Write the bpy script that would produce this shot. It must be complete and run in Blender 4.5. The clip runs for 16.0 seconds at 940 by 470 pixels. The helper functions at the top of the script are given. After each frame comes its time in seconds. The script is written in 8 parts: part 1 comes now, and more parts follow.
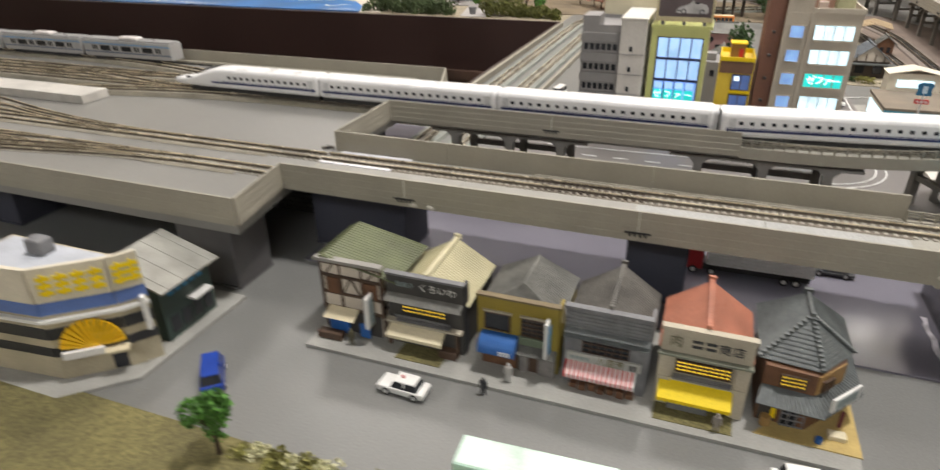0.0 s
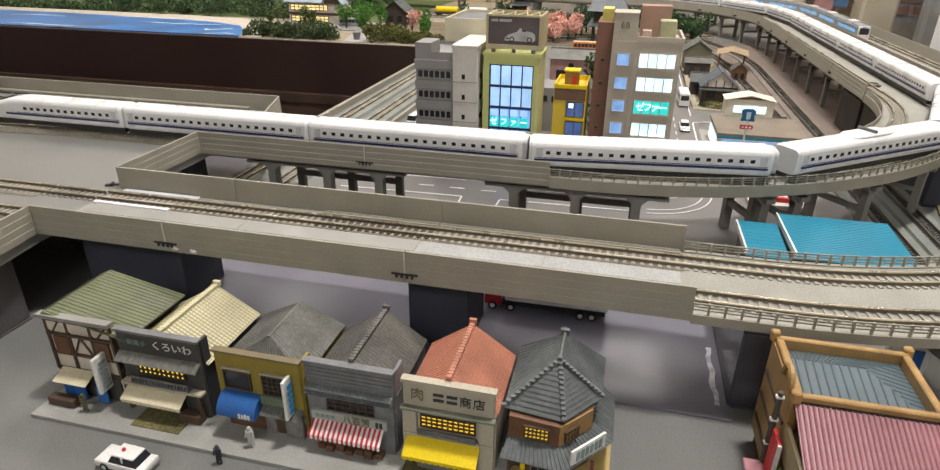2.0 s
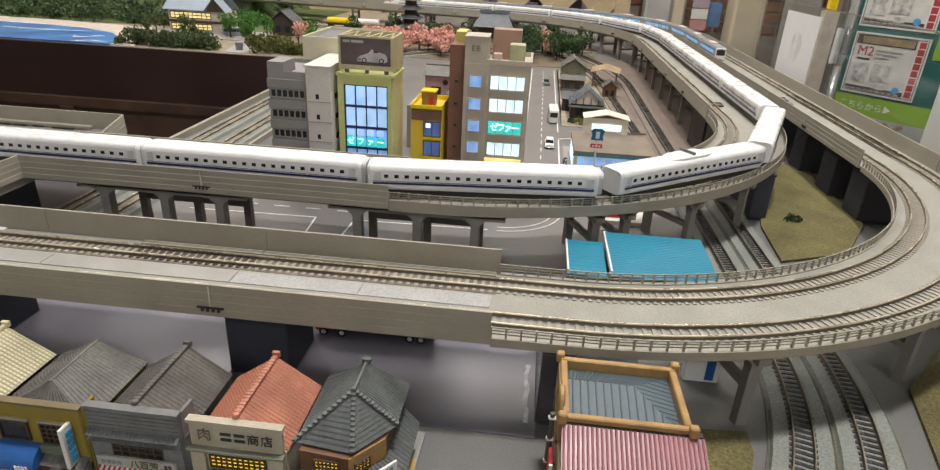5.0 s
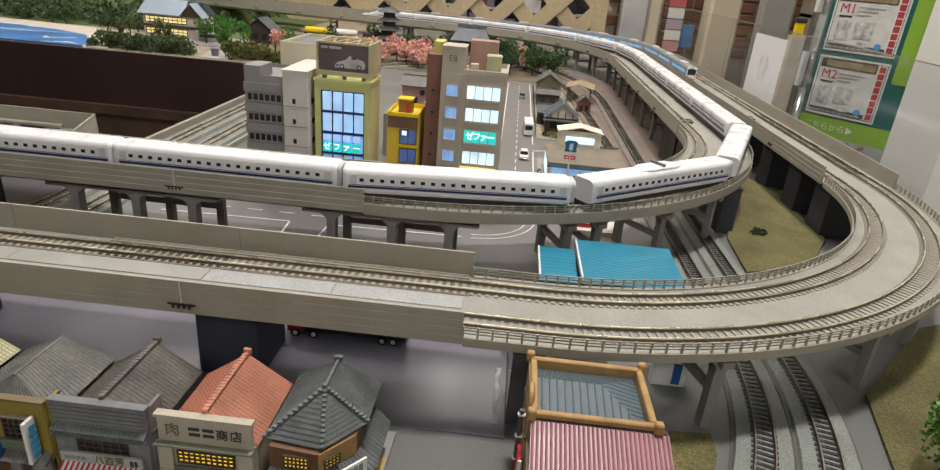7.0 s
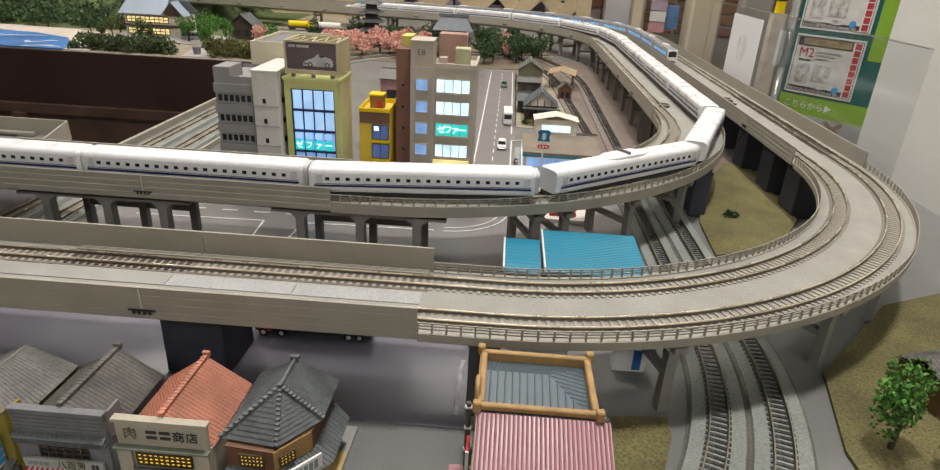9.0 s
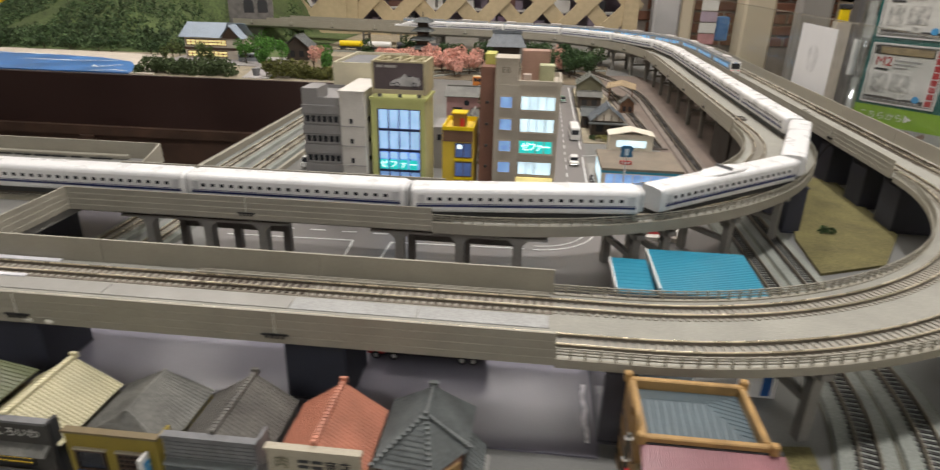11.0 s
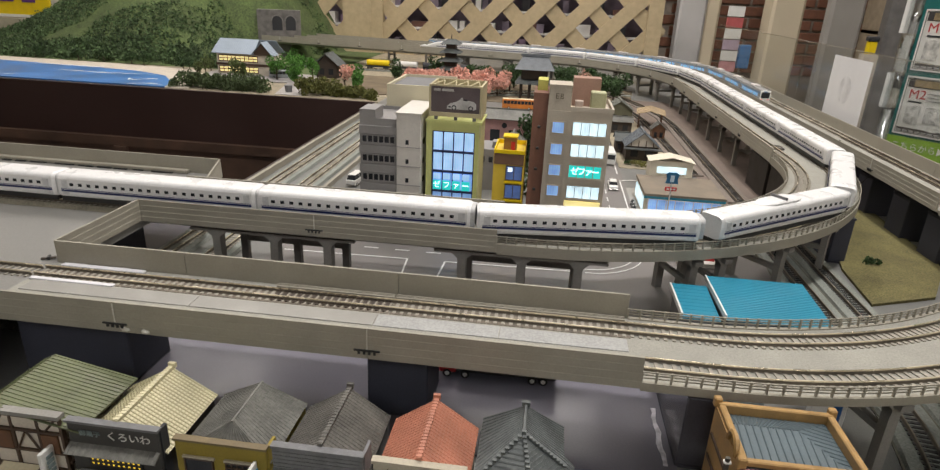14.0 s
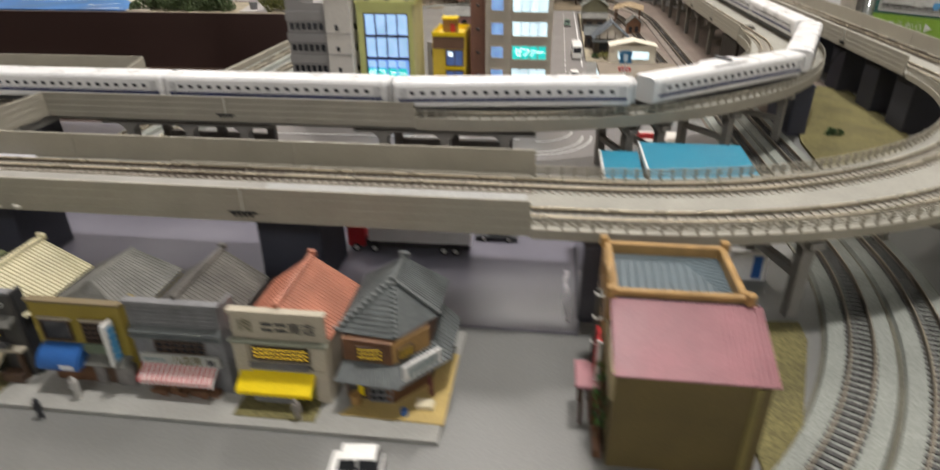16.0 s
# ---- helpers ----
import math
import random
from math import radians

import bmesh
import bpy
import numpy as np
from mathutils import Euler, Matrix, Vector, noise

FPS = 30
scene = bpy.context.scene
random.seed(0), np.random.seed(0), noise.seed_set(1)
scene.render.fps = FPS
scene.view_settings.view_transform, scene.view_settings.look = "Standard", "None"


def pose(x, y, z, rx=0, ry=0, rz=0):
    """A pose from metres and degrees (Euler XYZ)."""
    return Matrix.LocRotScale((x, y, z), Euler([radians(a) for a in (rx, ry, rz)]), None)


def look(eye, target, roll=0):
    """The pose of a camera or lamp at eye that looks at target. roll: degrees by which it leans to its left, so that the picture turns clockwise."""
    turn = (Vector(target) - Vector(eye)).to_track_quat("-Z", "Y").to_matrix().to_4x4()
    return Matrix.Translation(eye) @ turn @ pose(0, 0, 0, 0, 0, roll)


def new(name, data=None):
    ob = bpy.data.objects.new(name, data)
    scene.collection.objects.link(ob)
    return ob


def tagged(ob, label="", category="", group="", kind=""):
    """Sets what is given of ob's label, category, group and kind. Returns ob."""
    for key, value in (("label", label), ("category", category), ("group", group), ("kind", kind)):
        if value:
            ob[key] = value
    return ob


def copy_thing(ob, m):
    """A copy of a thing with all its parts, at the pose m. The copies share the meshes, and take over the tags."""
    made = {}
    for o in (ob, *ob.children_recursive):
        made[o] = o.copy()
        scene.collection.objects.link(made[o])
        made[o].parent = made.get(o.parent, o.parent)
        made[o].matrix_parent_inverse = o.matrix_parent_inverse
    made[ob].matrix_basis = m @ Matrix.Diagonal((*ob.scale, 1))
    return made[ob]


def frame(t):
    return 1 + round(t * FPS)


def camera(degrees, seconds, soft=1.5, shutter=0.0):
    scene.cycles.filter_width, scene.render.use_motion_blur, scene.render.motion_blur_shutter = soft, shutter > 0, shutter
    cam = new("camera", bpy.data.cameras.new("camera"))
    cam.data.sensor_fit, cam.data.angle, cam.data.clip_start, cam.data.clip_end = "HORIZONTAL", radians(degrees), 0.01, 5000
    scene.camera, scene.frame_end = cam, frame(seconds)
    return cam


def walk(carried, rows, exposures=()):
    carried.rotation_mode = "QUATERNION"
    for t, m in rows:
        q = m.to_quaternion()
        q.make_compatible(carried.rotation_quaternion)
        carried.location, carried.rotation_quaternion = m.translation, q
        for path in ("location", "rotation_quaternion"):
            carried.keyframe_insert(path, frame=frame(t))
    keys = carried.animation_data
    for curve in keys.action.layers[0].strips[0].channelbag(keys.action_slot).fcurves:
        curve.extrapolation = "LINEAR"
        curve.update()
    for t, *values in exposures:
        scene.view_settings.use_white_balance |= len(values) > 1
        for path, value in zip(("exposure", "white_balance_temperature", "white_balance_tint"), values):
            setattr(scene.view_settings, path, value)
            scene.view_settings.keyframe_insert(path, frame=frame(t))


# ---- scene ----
cam = camera(73.5, 16.0, soft=1.25, shutter=0.45)
PATH = [
    (0, (-0.118, -0.319, 0.215), (-0.746, 1.342, -0.705), -0.8),
    (0.5, (-0.079, -0.284, 0.193), (-0.588, 1.394, -0.77), 1.2),
    (1, (-0.053, -0.268, 0.198), (-0.444, 1.463, -0.725), 1.9),
    (1.5, (-0.051, -0.268, 0.205), (-0.451, 1.478, -0.685), 1.5),
    (2, (-0.042, -0.268, 0.213), (-0.467, 1.489, -0.644), 0.6),
    (2.5, (-0.042, -0.268, 0.217), (-0.423, 1.506, -0.625), 1.4),
    (3, (-0.034, -0.265, 0.22), (-0.371, 1.53, -0.596), 2.4),
    (3.5, (-0.013, -0.261, 0.222), (-0.235, 1.55, -0.599), 2.8),
    (4, (-0.003, -0.259, 0.226), (-0.175, 1.545, -0.621), 3.2),
    (4.5, (0.003, -0.258, 0.231), (-0.146, 1.557, -0.595), 3.3),
    (4.7, (0.008, -0.258, 0.227), (-0.159, 1.554, -0.601), 2.9),
    (6.8, (0.016, -0.264, 0.224), (-0.082, 1.571, -0.564), 3.8),
    (7, (0.012, -0.265, 0.222), (-0.076, 1.574, -0.559), 4.9),
    (7.5, (0.017, -0.266, 0.231), (-0.066, 1.575, -0.544), 4.8),
    (8, (0.027, -0.269, 0.237), (-0.084, 1.568, -0.545), 3.4),
    (8.2, (0.03, -0.267, 0.231), (-0.065, 1.561, -0.576), 3.3),
    (10.3, (0.038, -0.268, 0.23), (-0.047, 1.553, -0.593), 2.7),
    (10.5, (0.031, -0.269, 0.231), (-0.086, 1.549, -0.593), 2.2),
    (11, (-0.016, -0.263, 0.229), (-0.204, 1.569, -0.55), 1.3),
    (11.5, (-0.063, -0.277, 0.227), (-0.351, 1.539, -0.56), 1.9),
    (12, (-0.071, -0.28, 0.234), (-0.341, 1.551, -0.526), 3.3),
    (12.5, (-0.067, -0.275, 0.235), (-0.339, 1.557, -0.518), 2.1),
    (13, (-0.065, -0.277, 0.236), (-0.347, 1.569, -0.479), 2.2),
    (13.5, (-0.061, -0.28, 0.24), (-0.319, 1.57, -0.477), 1.9),
    (14, (-0.058, -0.277, 0.234), (-0.268, 1.575, -0.492), 2.6),
    (14.5, (-0.054, -0.272, 0.23), (-0.272, 1.571, -0.516), 2.5),
    (15, (-0.051, -0.276, 0.229), (-0.281, 1.553, -0.546), 2.1),
    (15.5, (-0.049, -0.274, 0.219), (-0.27, 1.543, -0.585), 1.9),
    (16, (0.006, -0.266, 0.188), (-0.223, 1.497, -0.727), -0.4),
]
walk(cam, [(t, look(eye, target, roll)) for t, eye, target, roll in PATH], exposures=[(0.0, 0.04), (2.0, 0.0), (4.5, -0.10), (7.0, -0.22), (10.0, -0.20), (11.0, -0.28), (15.0, -0.28), (16.0, -0.14)])

# ---- world ----
world = bpy.data.worlds.new("shop_air")
scene.world = world
world.use_nodes = True
world.node_tree.nodes["Background"].inputs[0].default_value = (1.0, 0.95, 0.88, 1)
world.node_tree.nodes["Background"].inputs[1].default_value = 0.065


FILL_TINT = (0.92, 0.95, 1.0)
MAINTINT = (1.0, 0.96, 0.93)


def ceiling_or_fill_lamp(x, y, watts, size, z=1.75, tint=(1.0, 0.932, 0.88)):
    """An unseen square area light under the shop ceiling; those at y < -0.5 are added fill."""
    data = bpy.data.lights.new("ceiling_or_fill_light", "AREA")
    data.energy, data.shape, data.size, data.color = watts, "SQUARE", size, FILL_TINT if y < -0.5 else (MAINTINT if watts > 25 else tint)
    ob = new("ceiling_or_fill_light", data)
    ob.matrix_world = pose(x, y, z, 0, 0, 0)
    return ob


# First follows cast shadows; the rest are unseen and added, last three as fill.
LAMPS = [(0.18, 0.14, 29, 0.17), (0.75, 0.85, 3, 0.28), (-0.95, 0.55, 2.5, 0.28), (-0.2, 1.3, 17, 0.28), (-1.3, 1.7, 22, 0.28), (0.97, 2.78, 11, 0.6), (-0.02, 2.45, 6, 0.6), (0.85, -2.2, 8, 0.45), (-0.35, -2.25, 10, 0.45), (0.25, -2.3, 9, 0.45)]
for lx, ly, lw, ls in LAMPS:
    ceiling_or_fill_lamp(lx, ly, lw, ls)

# ---- materials ----
MATS = {}


def mat(name, color, rough=0.6, metal=0.0, var=0.18, grain=0.08, gs=900.0, ws=45.0, bump=0.15, spec=0.5, emit=0.0, warm=0.0, rnd=0.0):
    """A procedural surface: base colour, broad stains (ws), fine grain (gs) and fine relief."""
    if name in MATS:
        return MATS[name]
    m = bpy.data.materials.new(name)
    m.use_nodes = True
    nt = m.node_tree
    b = nt.nodes["Principled BSDF"]
    tc = nt.nodes.new("ShaderNodeTexCoord")
    n1 = nt.nodes.new("ShaderNodeTexNoise")
    n1.inputs["Scale"].default_value, n1.inputs["Detail"].default_value = ws, 5.0
    n2 = nt.nodes.new("ShaderNodeTexNoise")
    n2.inputs["Scale"].default_value, n2.inputs["Detail"].default_value = gs, 3.0
    for n in (n1, n2):
        nt.links.new(tc.outputs["Object"], n.inputs["Vector"])
    r1 = nt.nodes.new("ShaderNodeMapRange")
    r1.inputs[1].default_value, r1.inputs[2].default_value = 0.3, 0.7
    r1.inputs[3].default_value, r1.inputs[4].default_value = 1 - var, 1 + var
    r2 = nt.nodes.new("ShaderNodeMapRange")
    r2.inputs[1].default_value, r2.inputs[2].default_value = 0.3, 0.7
    r2.inputs[3].default_value, r2.inputs[4].default_value = 1 - grain, 1 + grain
    nt.links.new(n1.outputs[0], r1.inputs[0])
    nt.links.new(n2.outputs[0], r2.inputs[0])
    mul = nt.nodes.new("ShaderNodeMath")
    mul.operation = "MULTIPLY"
    nt.links.new(r1.outputs[0], mul.inputs[0])
    nt.links.new(r2.outputs[0], mul.inputs[1])
    last = mul
    if rnd:
        oi = nt.nodes.new("ShaderNodeNewGeometry")
        r3 = nt.nodes.new("ShaderNodeMapRange")
        r3.inputs[3].default_value, r3.inputs[4].default_value = 1 - rnd, 1 + rnd
        nt.links.new(oi.outputs["Random Per Island"], r3.inputs[0])
        m3 = nt.nodes.new("ShaderNodeMath")
        m3.operation = "MULTIPLY"
        nt.links.new(mul.outputs[0], m3.inputs[0])
        nt.links.new(r3.outputs[0], m3.inputs[1])
        last = m3
    vm = nt.nodes.new("ShaderNodeVectorMath")
    vm.operation = "SCALE"
    vm.inputs[0].default_value = color
    nt.links.new(last.outputs[0], vm.inputs["Scale"])
    nt.links.new(vm.outputs[0], b.inputs["Base Color"])
    rr = nt.nodes.new("ShaderNodeMapRange")
    rr.inputs[1].default_value, rr.inputs[2].default_value = 0.3, 0.7
    rr.inputs[3].default_value, rr.inputs[4].default_value = max(rough - 0.08, 0.02), min(rough + 0.08, 1)
    nt.links.new(n1.outputs[0], rr.inputs[0])
    nt.links.new(rr.outputs[0], b.inputs["Roughness"])
    b.inputs["Metallic"].default_value = metal
    b.inputs["Specular IOR Level"].default_value = spec
    if bump:
        bp = nt.nodes.new("ShaderNodeBump")
        bp.inputs["Strength"].default_value, bp.inputs["Distance"].default_value = bump, 0.0004
        nt.links.new(n2.outputs[0], bp.inputs["Height"])
        nt.links.new(bp.outputs[0], b.inputs["Normal"])
    if emit:
        b.inputs["Emission Color"].default_value = (*color, 1)
        b.inputs["Emission Strength"].default_value = emit
    MATS[name] = m
    return m


def glass(name, color=(1, 1, 1), rough=0.02, alpha=0.12):
    if name in MATS:
        return MATS[name]
    m = bpy.data.materials.new(name)
    m.use_nodes = True
    nt = m.node_tree
    nt.nodes.remove(nt.nodes["Principled BSDF"])
    tr, gl, mx = (nt.nodes.new("ShaderNode" + k) for k in ("BsdfTransparent", "BsdfGlossy", "MixShader"))
    tr.inputs[0].default_value = (*color, 1)
    gl.inputs["Roughness"].default_value = rough
    mx.inputs[0].default_value = alpha
    nt.links.new(tr.outputs[0], mx.inputs[1])
    nt.links.new(gl.outputs[0], mx.inputs[2])
    nt.links.new(mx.outputs[0], nt.nodes["Material Output"].inputs[0])
    MATS[name] = m
    return m


CONCRETE = mat("viaduct_plastic", (0.325, 0.302, 0.245), 0.55, var=0.07, grain=0.05)
BALLAST = mat("grey_ballast", (0.305, 0.296, 0.258), 0.9, var=0.10, grain=0.15, gs=900, bump=0.4)
GROUNDBED = mat("ground_ballast", (0.235, 0.248, 0.222), 0.9, var=0.1, grain=0.22, gs=800, bump=0.6)
SLEEPER = mat("sleeper", (0.36, 0.33, 0.275), 0.7, rnd=0.15)
SLEEPER_DARK = mat("dark_sleeper", (0.062, 0.060, 0.058), 0.26, rnd=0.15)
RAIL = mat("nickel_rail", (0.80, 0.72, 0.56), 0.28, metal=0.85, var=0.15)
RAILDULL = mat("dull_rail", (0.30, 0.26, 0.20), 0.4, metal=0.5, var=0.15)
RAILWEB = mat("rail_web", (0.13, 0.11, 0.085), 0.5, metal=0.3)
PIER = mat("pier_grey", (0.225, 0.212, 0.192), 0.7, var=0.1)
# Pier grey darkened for the shade on the back columns under the deck.
PIER_BACK = mat("pier_grey_shaded", (0.135, 0.122, 0.108), 0.7, var=0.15)
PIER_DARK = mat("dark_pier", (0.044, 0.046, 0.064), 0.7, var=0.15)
JOINTPALE = mat("pale_joint", (0.6, 0.58, 0.52), 0.6)
ASPHALT = mat("painted_asphalt", (0.165, 0.165, 0.156), 0.42, var=0.08, grain=0.1, ws=18, bump=0.25)
ROADGREY = mat("sheet_road", (0.175, 0.168, 0.200), 0.20, var=0.06, grain=0.04, ws=15, bump=0.06)
KERB = mat("pavement_grey", (0.30, 0.295, 0.27), 0.7, var=0.1)
GRASS = mat("dry_grass", (0.135, 0.118, 0.046), 0.95, var=0.25, grain=0.4, gs=700, ws=30, bump=0.9)
EARTH = mat("sandy_earth", (0.30, 0.26, 0.185), 0.95, var=0.2, grain=0.3, bump=0.6)
BROWN = mat("brown_panel", (0.032, 0.014, 0.011), 0.55, var=0.15, ws=8, grain=0.05)
PITDARK = mat("dark_timber", (0.072, 0.038, 0.024), 0.7, var=0.4, ws=14)
WHITE_LINE = mat("road_white", (0.7, 0.7, 0.68), 0.6, var=0.1)
DARK = mat("dark_plastic", (0.02, 0.02, 0.02), 0.5)

# ---- building blocks ----


RIB = []


def rib_mesh():
    """The ribs or tile rolls of the roof that is being built."""
    if not RIB:
        RIB.append(bmesh.new())
    return RIB[0]


def part(name, bm, material, parent=None, label="", smooth=False, rib=None):
    me = bpy.data.meshes.new(name)
    bmesh.ops.recalc_face_normals(bm, faces=bm.faces)
    if smooth:
        for f in bm.faces:
            f.smooth = True
    bm.to_mesh(me)
    bm.free()
    for m in material if isinstance(material, (list, tuple)) else (material,):
        me.materials.append(m)
    ob = new(name, me)
    ob.parent = parent
    if label:
        tagged(ob, label)
    if RIB:
        rb = RIB.pop()
        if rb.faces:
            tagged(part("tile_rib", rb, rib or material, ob), kind="stuff")
        else:
            rb.free()
    return ob


def thing(name, label, category, group="", kind="", at=(0, 0, 0), rz=0.0):
    ob = new(name)
    ob.empty_display_size = 0.01
    ob.matrix_basis = pose(*at, 0, 0, rz)
    return tagged(ob, label, category, group, kind)


def box(bm, x0, y0, z0, x1, y1, z1, m=None, mi=0):
    pts = [(x0, y0, z0), (x1, y0, z0), (x1, y1, z0), (x0, y1, z0), (x0, y0, z1), (x1, y0, z1), (x1, y1, z1), (x0, y1, z1)]
    vs = [bm.verts.new(m @ Vector(p) if m else p) for p in pts]
    for f in ((3, 2, 1, 0), (4, 5, 6, 7), (0, 1, 5, 4), (1, 2, 6, 5), (2, 3, 7, 6), (3, 0, 4, 7)):
        bm.faces.new([vs[i] for i in f]).material_index = mi
    return vs


def bx(*a, m=None):
    bm = bmesh.new()
    box(bm, *a, m=m)
    return bm


def beveled(x0, y0, z0, x1, y1, z1, r=0.0006, seg=2):
    bm = bx(x0, y0, z0, x1, y1, z1)
    bmesh.ops.bevel(bm, geom=bm.edges[:], offset=r, segments=seg, affect="EDGES", profile=0.6)
    return bm


def prism(bm, poly, z0, z1):
    """An upright prism over a plan outline."""
    lo, hi = [bm.verts.new((x, y, z0)) for x, y in poly], [bm.verts.new((x, y, z1)) for x, y in poly]
    n = len(poly)
    bm.faces.new(lo[::-1])
    bm.faces.new(hi)
    for i in range(n):
        bm.faces.new((lo[i], lo[(i + 1) % n], hi[(i + 1) % n], hi[i]))
    return bm


def tube(bm, p, q, r, n=8, r2=None):
    p, q = Vector(p), Vector(q)
    m = (q - p).to_track_quat("Z", "Y").to_matrix().to_4x4()
    rings = []
    for base, rad in ((p, r), (q, r if r2 is None else r2)):
        rings.append([bm.verts.new(base + m @ Vector((rad * math.cos(2 * math.pi * i / n), rad * math.sin(2 * math.pi * i / n), 0))) for i in range(n)])
    for i in range(n):
        bm.faces.new((rings[0][i], rings[0][(i + 1) % n], rings[1][(i + 1) % n], rings[1][i]))
    bm.faces.new(rings[0][::-1])
    bm.faces.new(rings[1])
    return bm


def line_of(x, y, heading, *legs, step=0.012):
    """A track's line as points (x, y, heading in radians, length so far): legs are (length,) or (radius, degrees), left positive."""
    h, pts, run = radians(heading), [], 0.0
    pts.append((x, y, h, 0.0))
    for leg in legs:
        if len(leg) == 1:
            n = max(1, int(leg[0] / 0.035))
            for i in range(n):
                d = leg[0] / n
                x, y, run = x + d * math.cos(h), y + d * math.sin(h), run + d
                pts.append((x, y, h, run))
        else:
            r, a = leg[0], radians(leg[1])
            n = max(2, int(abs(r * a) / step))
            cx, cy, s, h0 = x - r * math.sin(h) * (1 if a > 0 else -1), y + r * math.cos(h) * (1 if a > 0 else -1), (1 if a > 0 else -1), h
            for i in range(1, n + 1):
                h = h0 + a * i / n
                x, y = cx + s * r * math.sin(h), cy - s * r * math.cos(h)
                run += abs(r * a) / n
                pts.append((x, y, h, run))
    return pts


def at_run(line, s):
    """The point of a line at a length along it."""
    for a, b in zip(line, line[1:]):
        if s <= b[3]:
            k = (s - a[3]) / (b[3] - a[3])
            return tuple(a[i] + k * (b[i] - a[i]) for i in range(3))
    a = line[-1]
    return a[0] + (s - a[3]) * math.cos(a[2]), a[1] + (s - a[3]) * math.sin(a[2]), a[2]


def cut(line, s0, s1):
    out = [(*at_run(line, s0), s0)] + [p for p in line if s0 < p[3] < s1] + [(*at_run(line, s1), s1)]
    return out


def sweep(bm, line, profile):
    """A closed profile of (offset to the left, height) along a line."""
    rings = []
    for x, y, h, _ in line:
        rings.append([bm.verts.new((x - o * math.sin(h), y + o * math.cos(h), z)) for o, z in profile])
    n = len(profile)
    for a, b in zip(rings, rings[1:]):
        for i in range(n):
            bm.faces.new((a[i], a[(i + 1) % n], b[(i + 1) % n], b[i]))
    bm.faces.new(rings[0])
    bm.faces.new(rings[-1][::-1])
    return bm


def rect(o0, z0, o1, z1):
    return [(o0, z0), (o1, z0), (o1, z1), (o0, z1)]


# ---- viaducts ----
TOP, DECK = 0.070, 0.0545
RISE = 0.0035  # the inner viaduct carries a thicker bed
HALF = 0.034
OUTER = line_of(-0.37, 0.033, 0, (0.407,), (0.322, 90), (0.925,), (0.46, 80), (0.95,))
INNER = line_of(-0.37, 0.191, 0, (0.308,), (0.3145, 90), (0.665,), (0.46, 80), (0.87,))


def wall_profile(o, side):
    """A parapet: outer face with three shallow lapped ledges. side: 1 left of the line, -1 right."""
    t, g = 0.0014 * side, 0.0002 * side
    pts = [(o, 0.0525), (o, TOP), (o + t, TOP)]
    for z in (0.0655, 0.061, 0.0565):
        pts += [(o + t, z + 0.0002), (o + t + g, z)]
        t += g
    pts.append((o + t, 0.0525))
    return pts if side > 0 else pts[::-1]


SHARED = {}
SLW = {"dark": 0.0066, "pale": 0.0078}


def parapets(owner, line, s0, s1, side, first=None, pieces=0.14, o=None):
    s = s0 if first is None else first
    cuts = [s0]
    while s < s1 - 0.01:
        if s > s0 + 0.01:
            cuts.append(s)
        s += pieces
    cuts.append(s1)
    for a, b in zip(cuts, cuts[1:]):
        bm = bmesh.new()
        sweep(bm, cut(line, a + 0.00015, b - 0.00015), wall_profile((HALF if o is None else o) * side, side))
        part("parapet", bm, CONCRETE, owner)
        if b < s1 - 0.001:
            x, y, h = at_run(line, b)
            bm = bmesh.new()
            m = pose(x, y, 0, 0, 0, math.degrees(h)) @ pose(0, side * (HALF + 0.0023), 0)
            box(bm, -0.007, -0.0006 if side < 0 else 0, 0.0572, 0.007, 0 if side < 0 else 0.0006, 0.0582, m)
            for dx in (-0.0042, -0.0014, 0.0014, 0.0042):
                box(bm, dx - 0.0006, -0.0009 if side < 0 else 0, 0.0556, dx + 0.0006, 0 if side < 0 else 0.0009, 0.0574, m)
            part("joint_clip", bm, DARK, owner, "dark joint clip")
            # Pale strip stands for the light coming through the joint gap.
            part("joint_light_strip", bx(-0.0003, -0.0002, 0.0584, 0.0003, 0.0002, 0.0695, m=m), JOINTPALE, owner)


def fence(owner, line, s0, s1, side, up=0.0):
    o = (HALF - 0.0004) * side
    bm = bmesh.new()
    sweep(bm, cut(line, s0, s1), rect(o - 0.0012, 0.0505, o + 0.0012, 0.0553 + up))
    part("edge_beam", bm, CONCRETE, owner)
    for z in (0.0573, 0.0590, 0.0606):
        bm = bmesh.new()
        sweep(bm, cut(line, s0, s1), rect(o - 0.0003, z + up, o + 0.0003, z + 0.0006 + up))
        part("fence_rail", bm, CONCRETE, owner)
    n = int((s1 - s0) / 0.0072)
    if "post" not in SHARED:
        first = part("fence_post", bx(-0.0005, -0.0006, 0.0553, 0.0005, 0.0006, 0.0614), CONCRETE, owner)
        SHARED["post"] = first.data
        bpy.data.objects.remove(first)
    for i in range(n + 1):
        x, y, h = at_run(line, s0 + (s1 - s0) * i / n)
        ob = new("fence_post", SHARED["post"])
        ob.parent, ob.matrix_basis = owner, pose(x, y, up, 0, 0, math.degrees(h)) @ pose(0, o, 0)


def deck(owner, line, s0, s1, half=HALF, up=0.0):
    bm = bmesh.new()
    sweep(bm, cut(line, s0, s1), [(-half, 0.0525), (-half + 0.012, 0.046), (half - 0.012, 0.046), (half, 0.0525), (half, DECK + up), (-half, DECK + up)])
    part("deck", bm, BALLAST, owner)


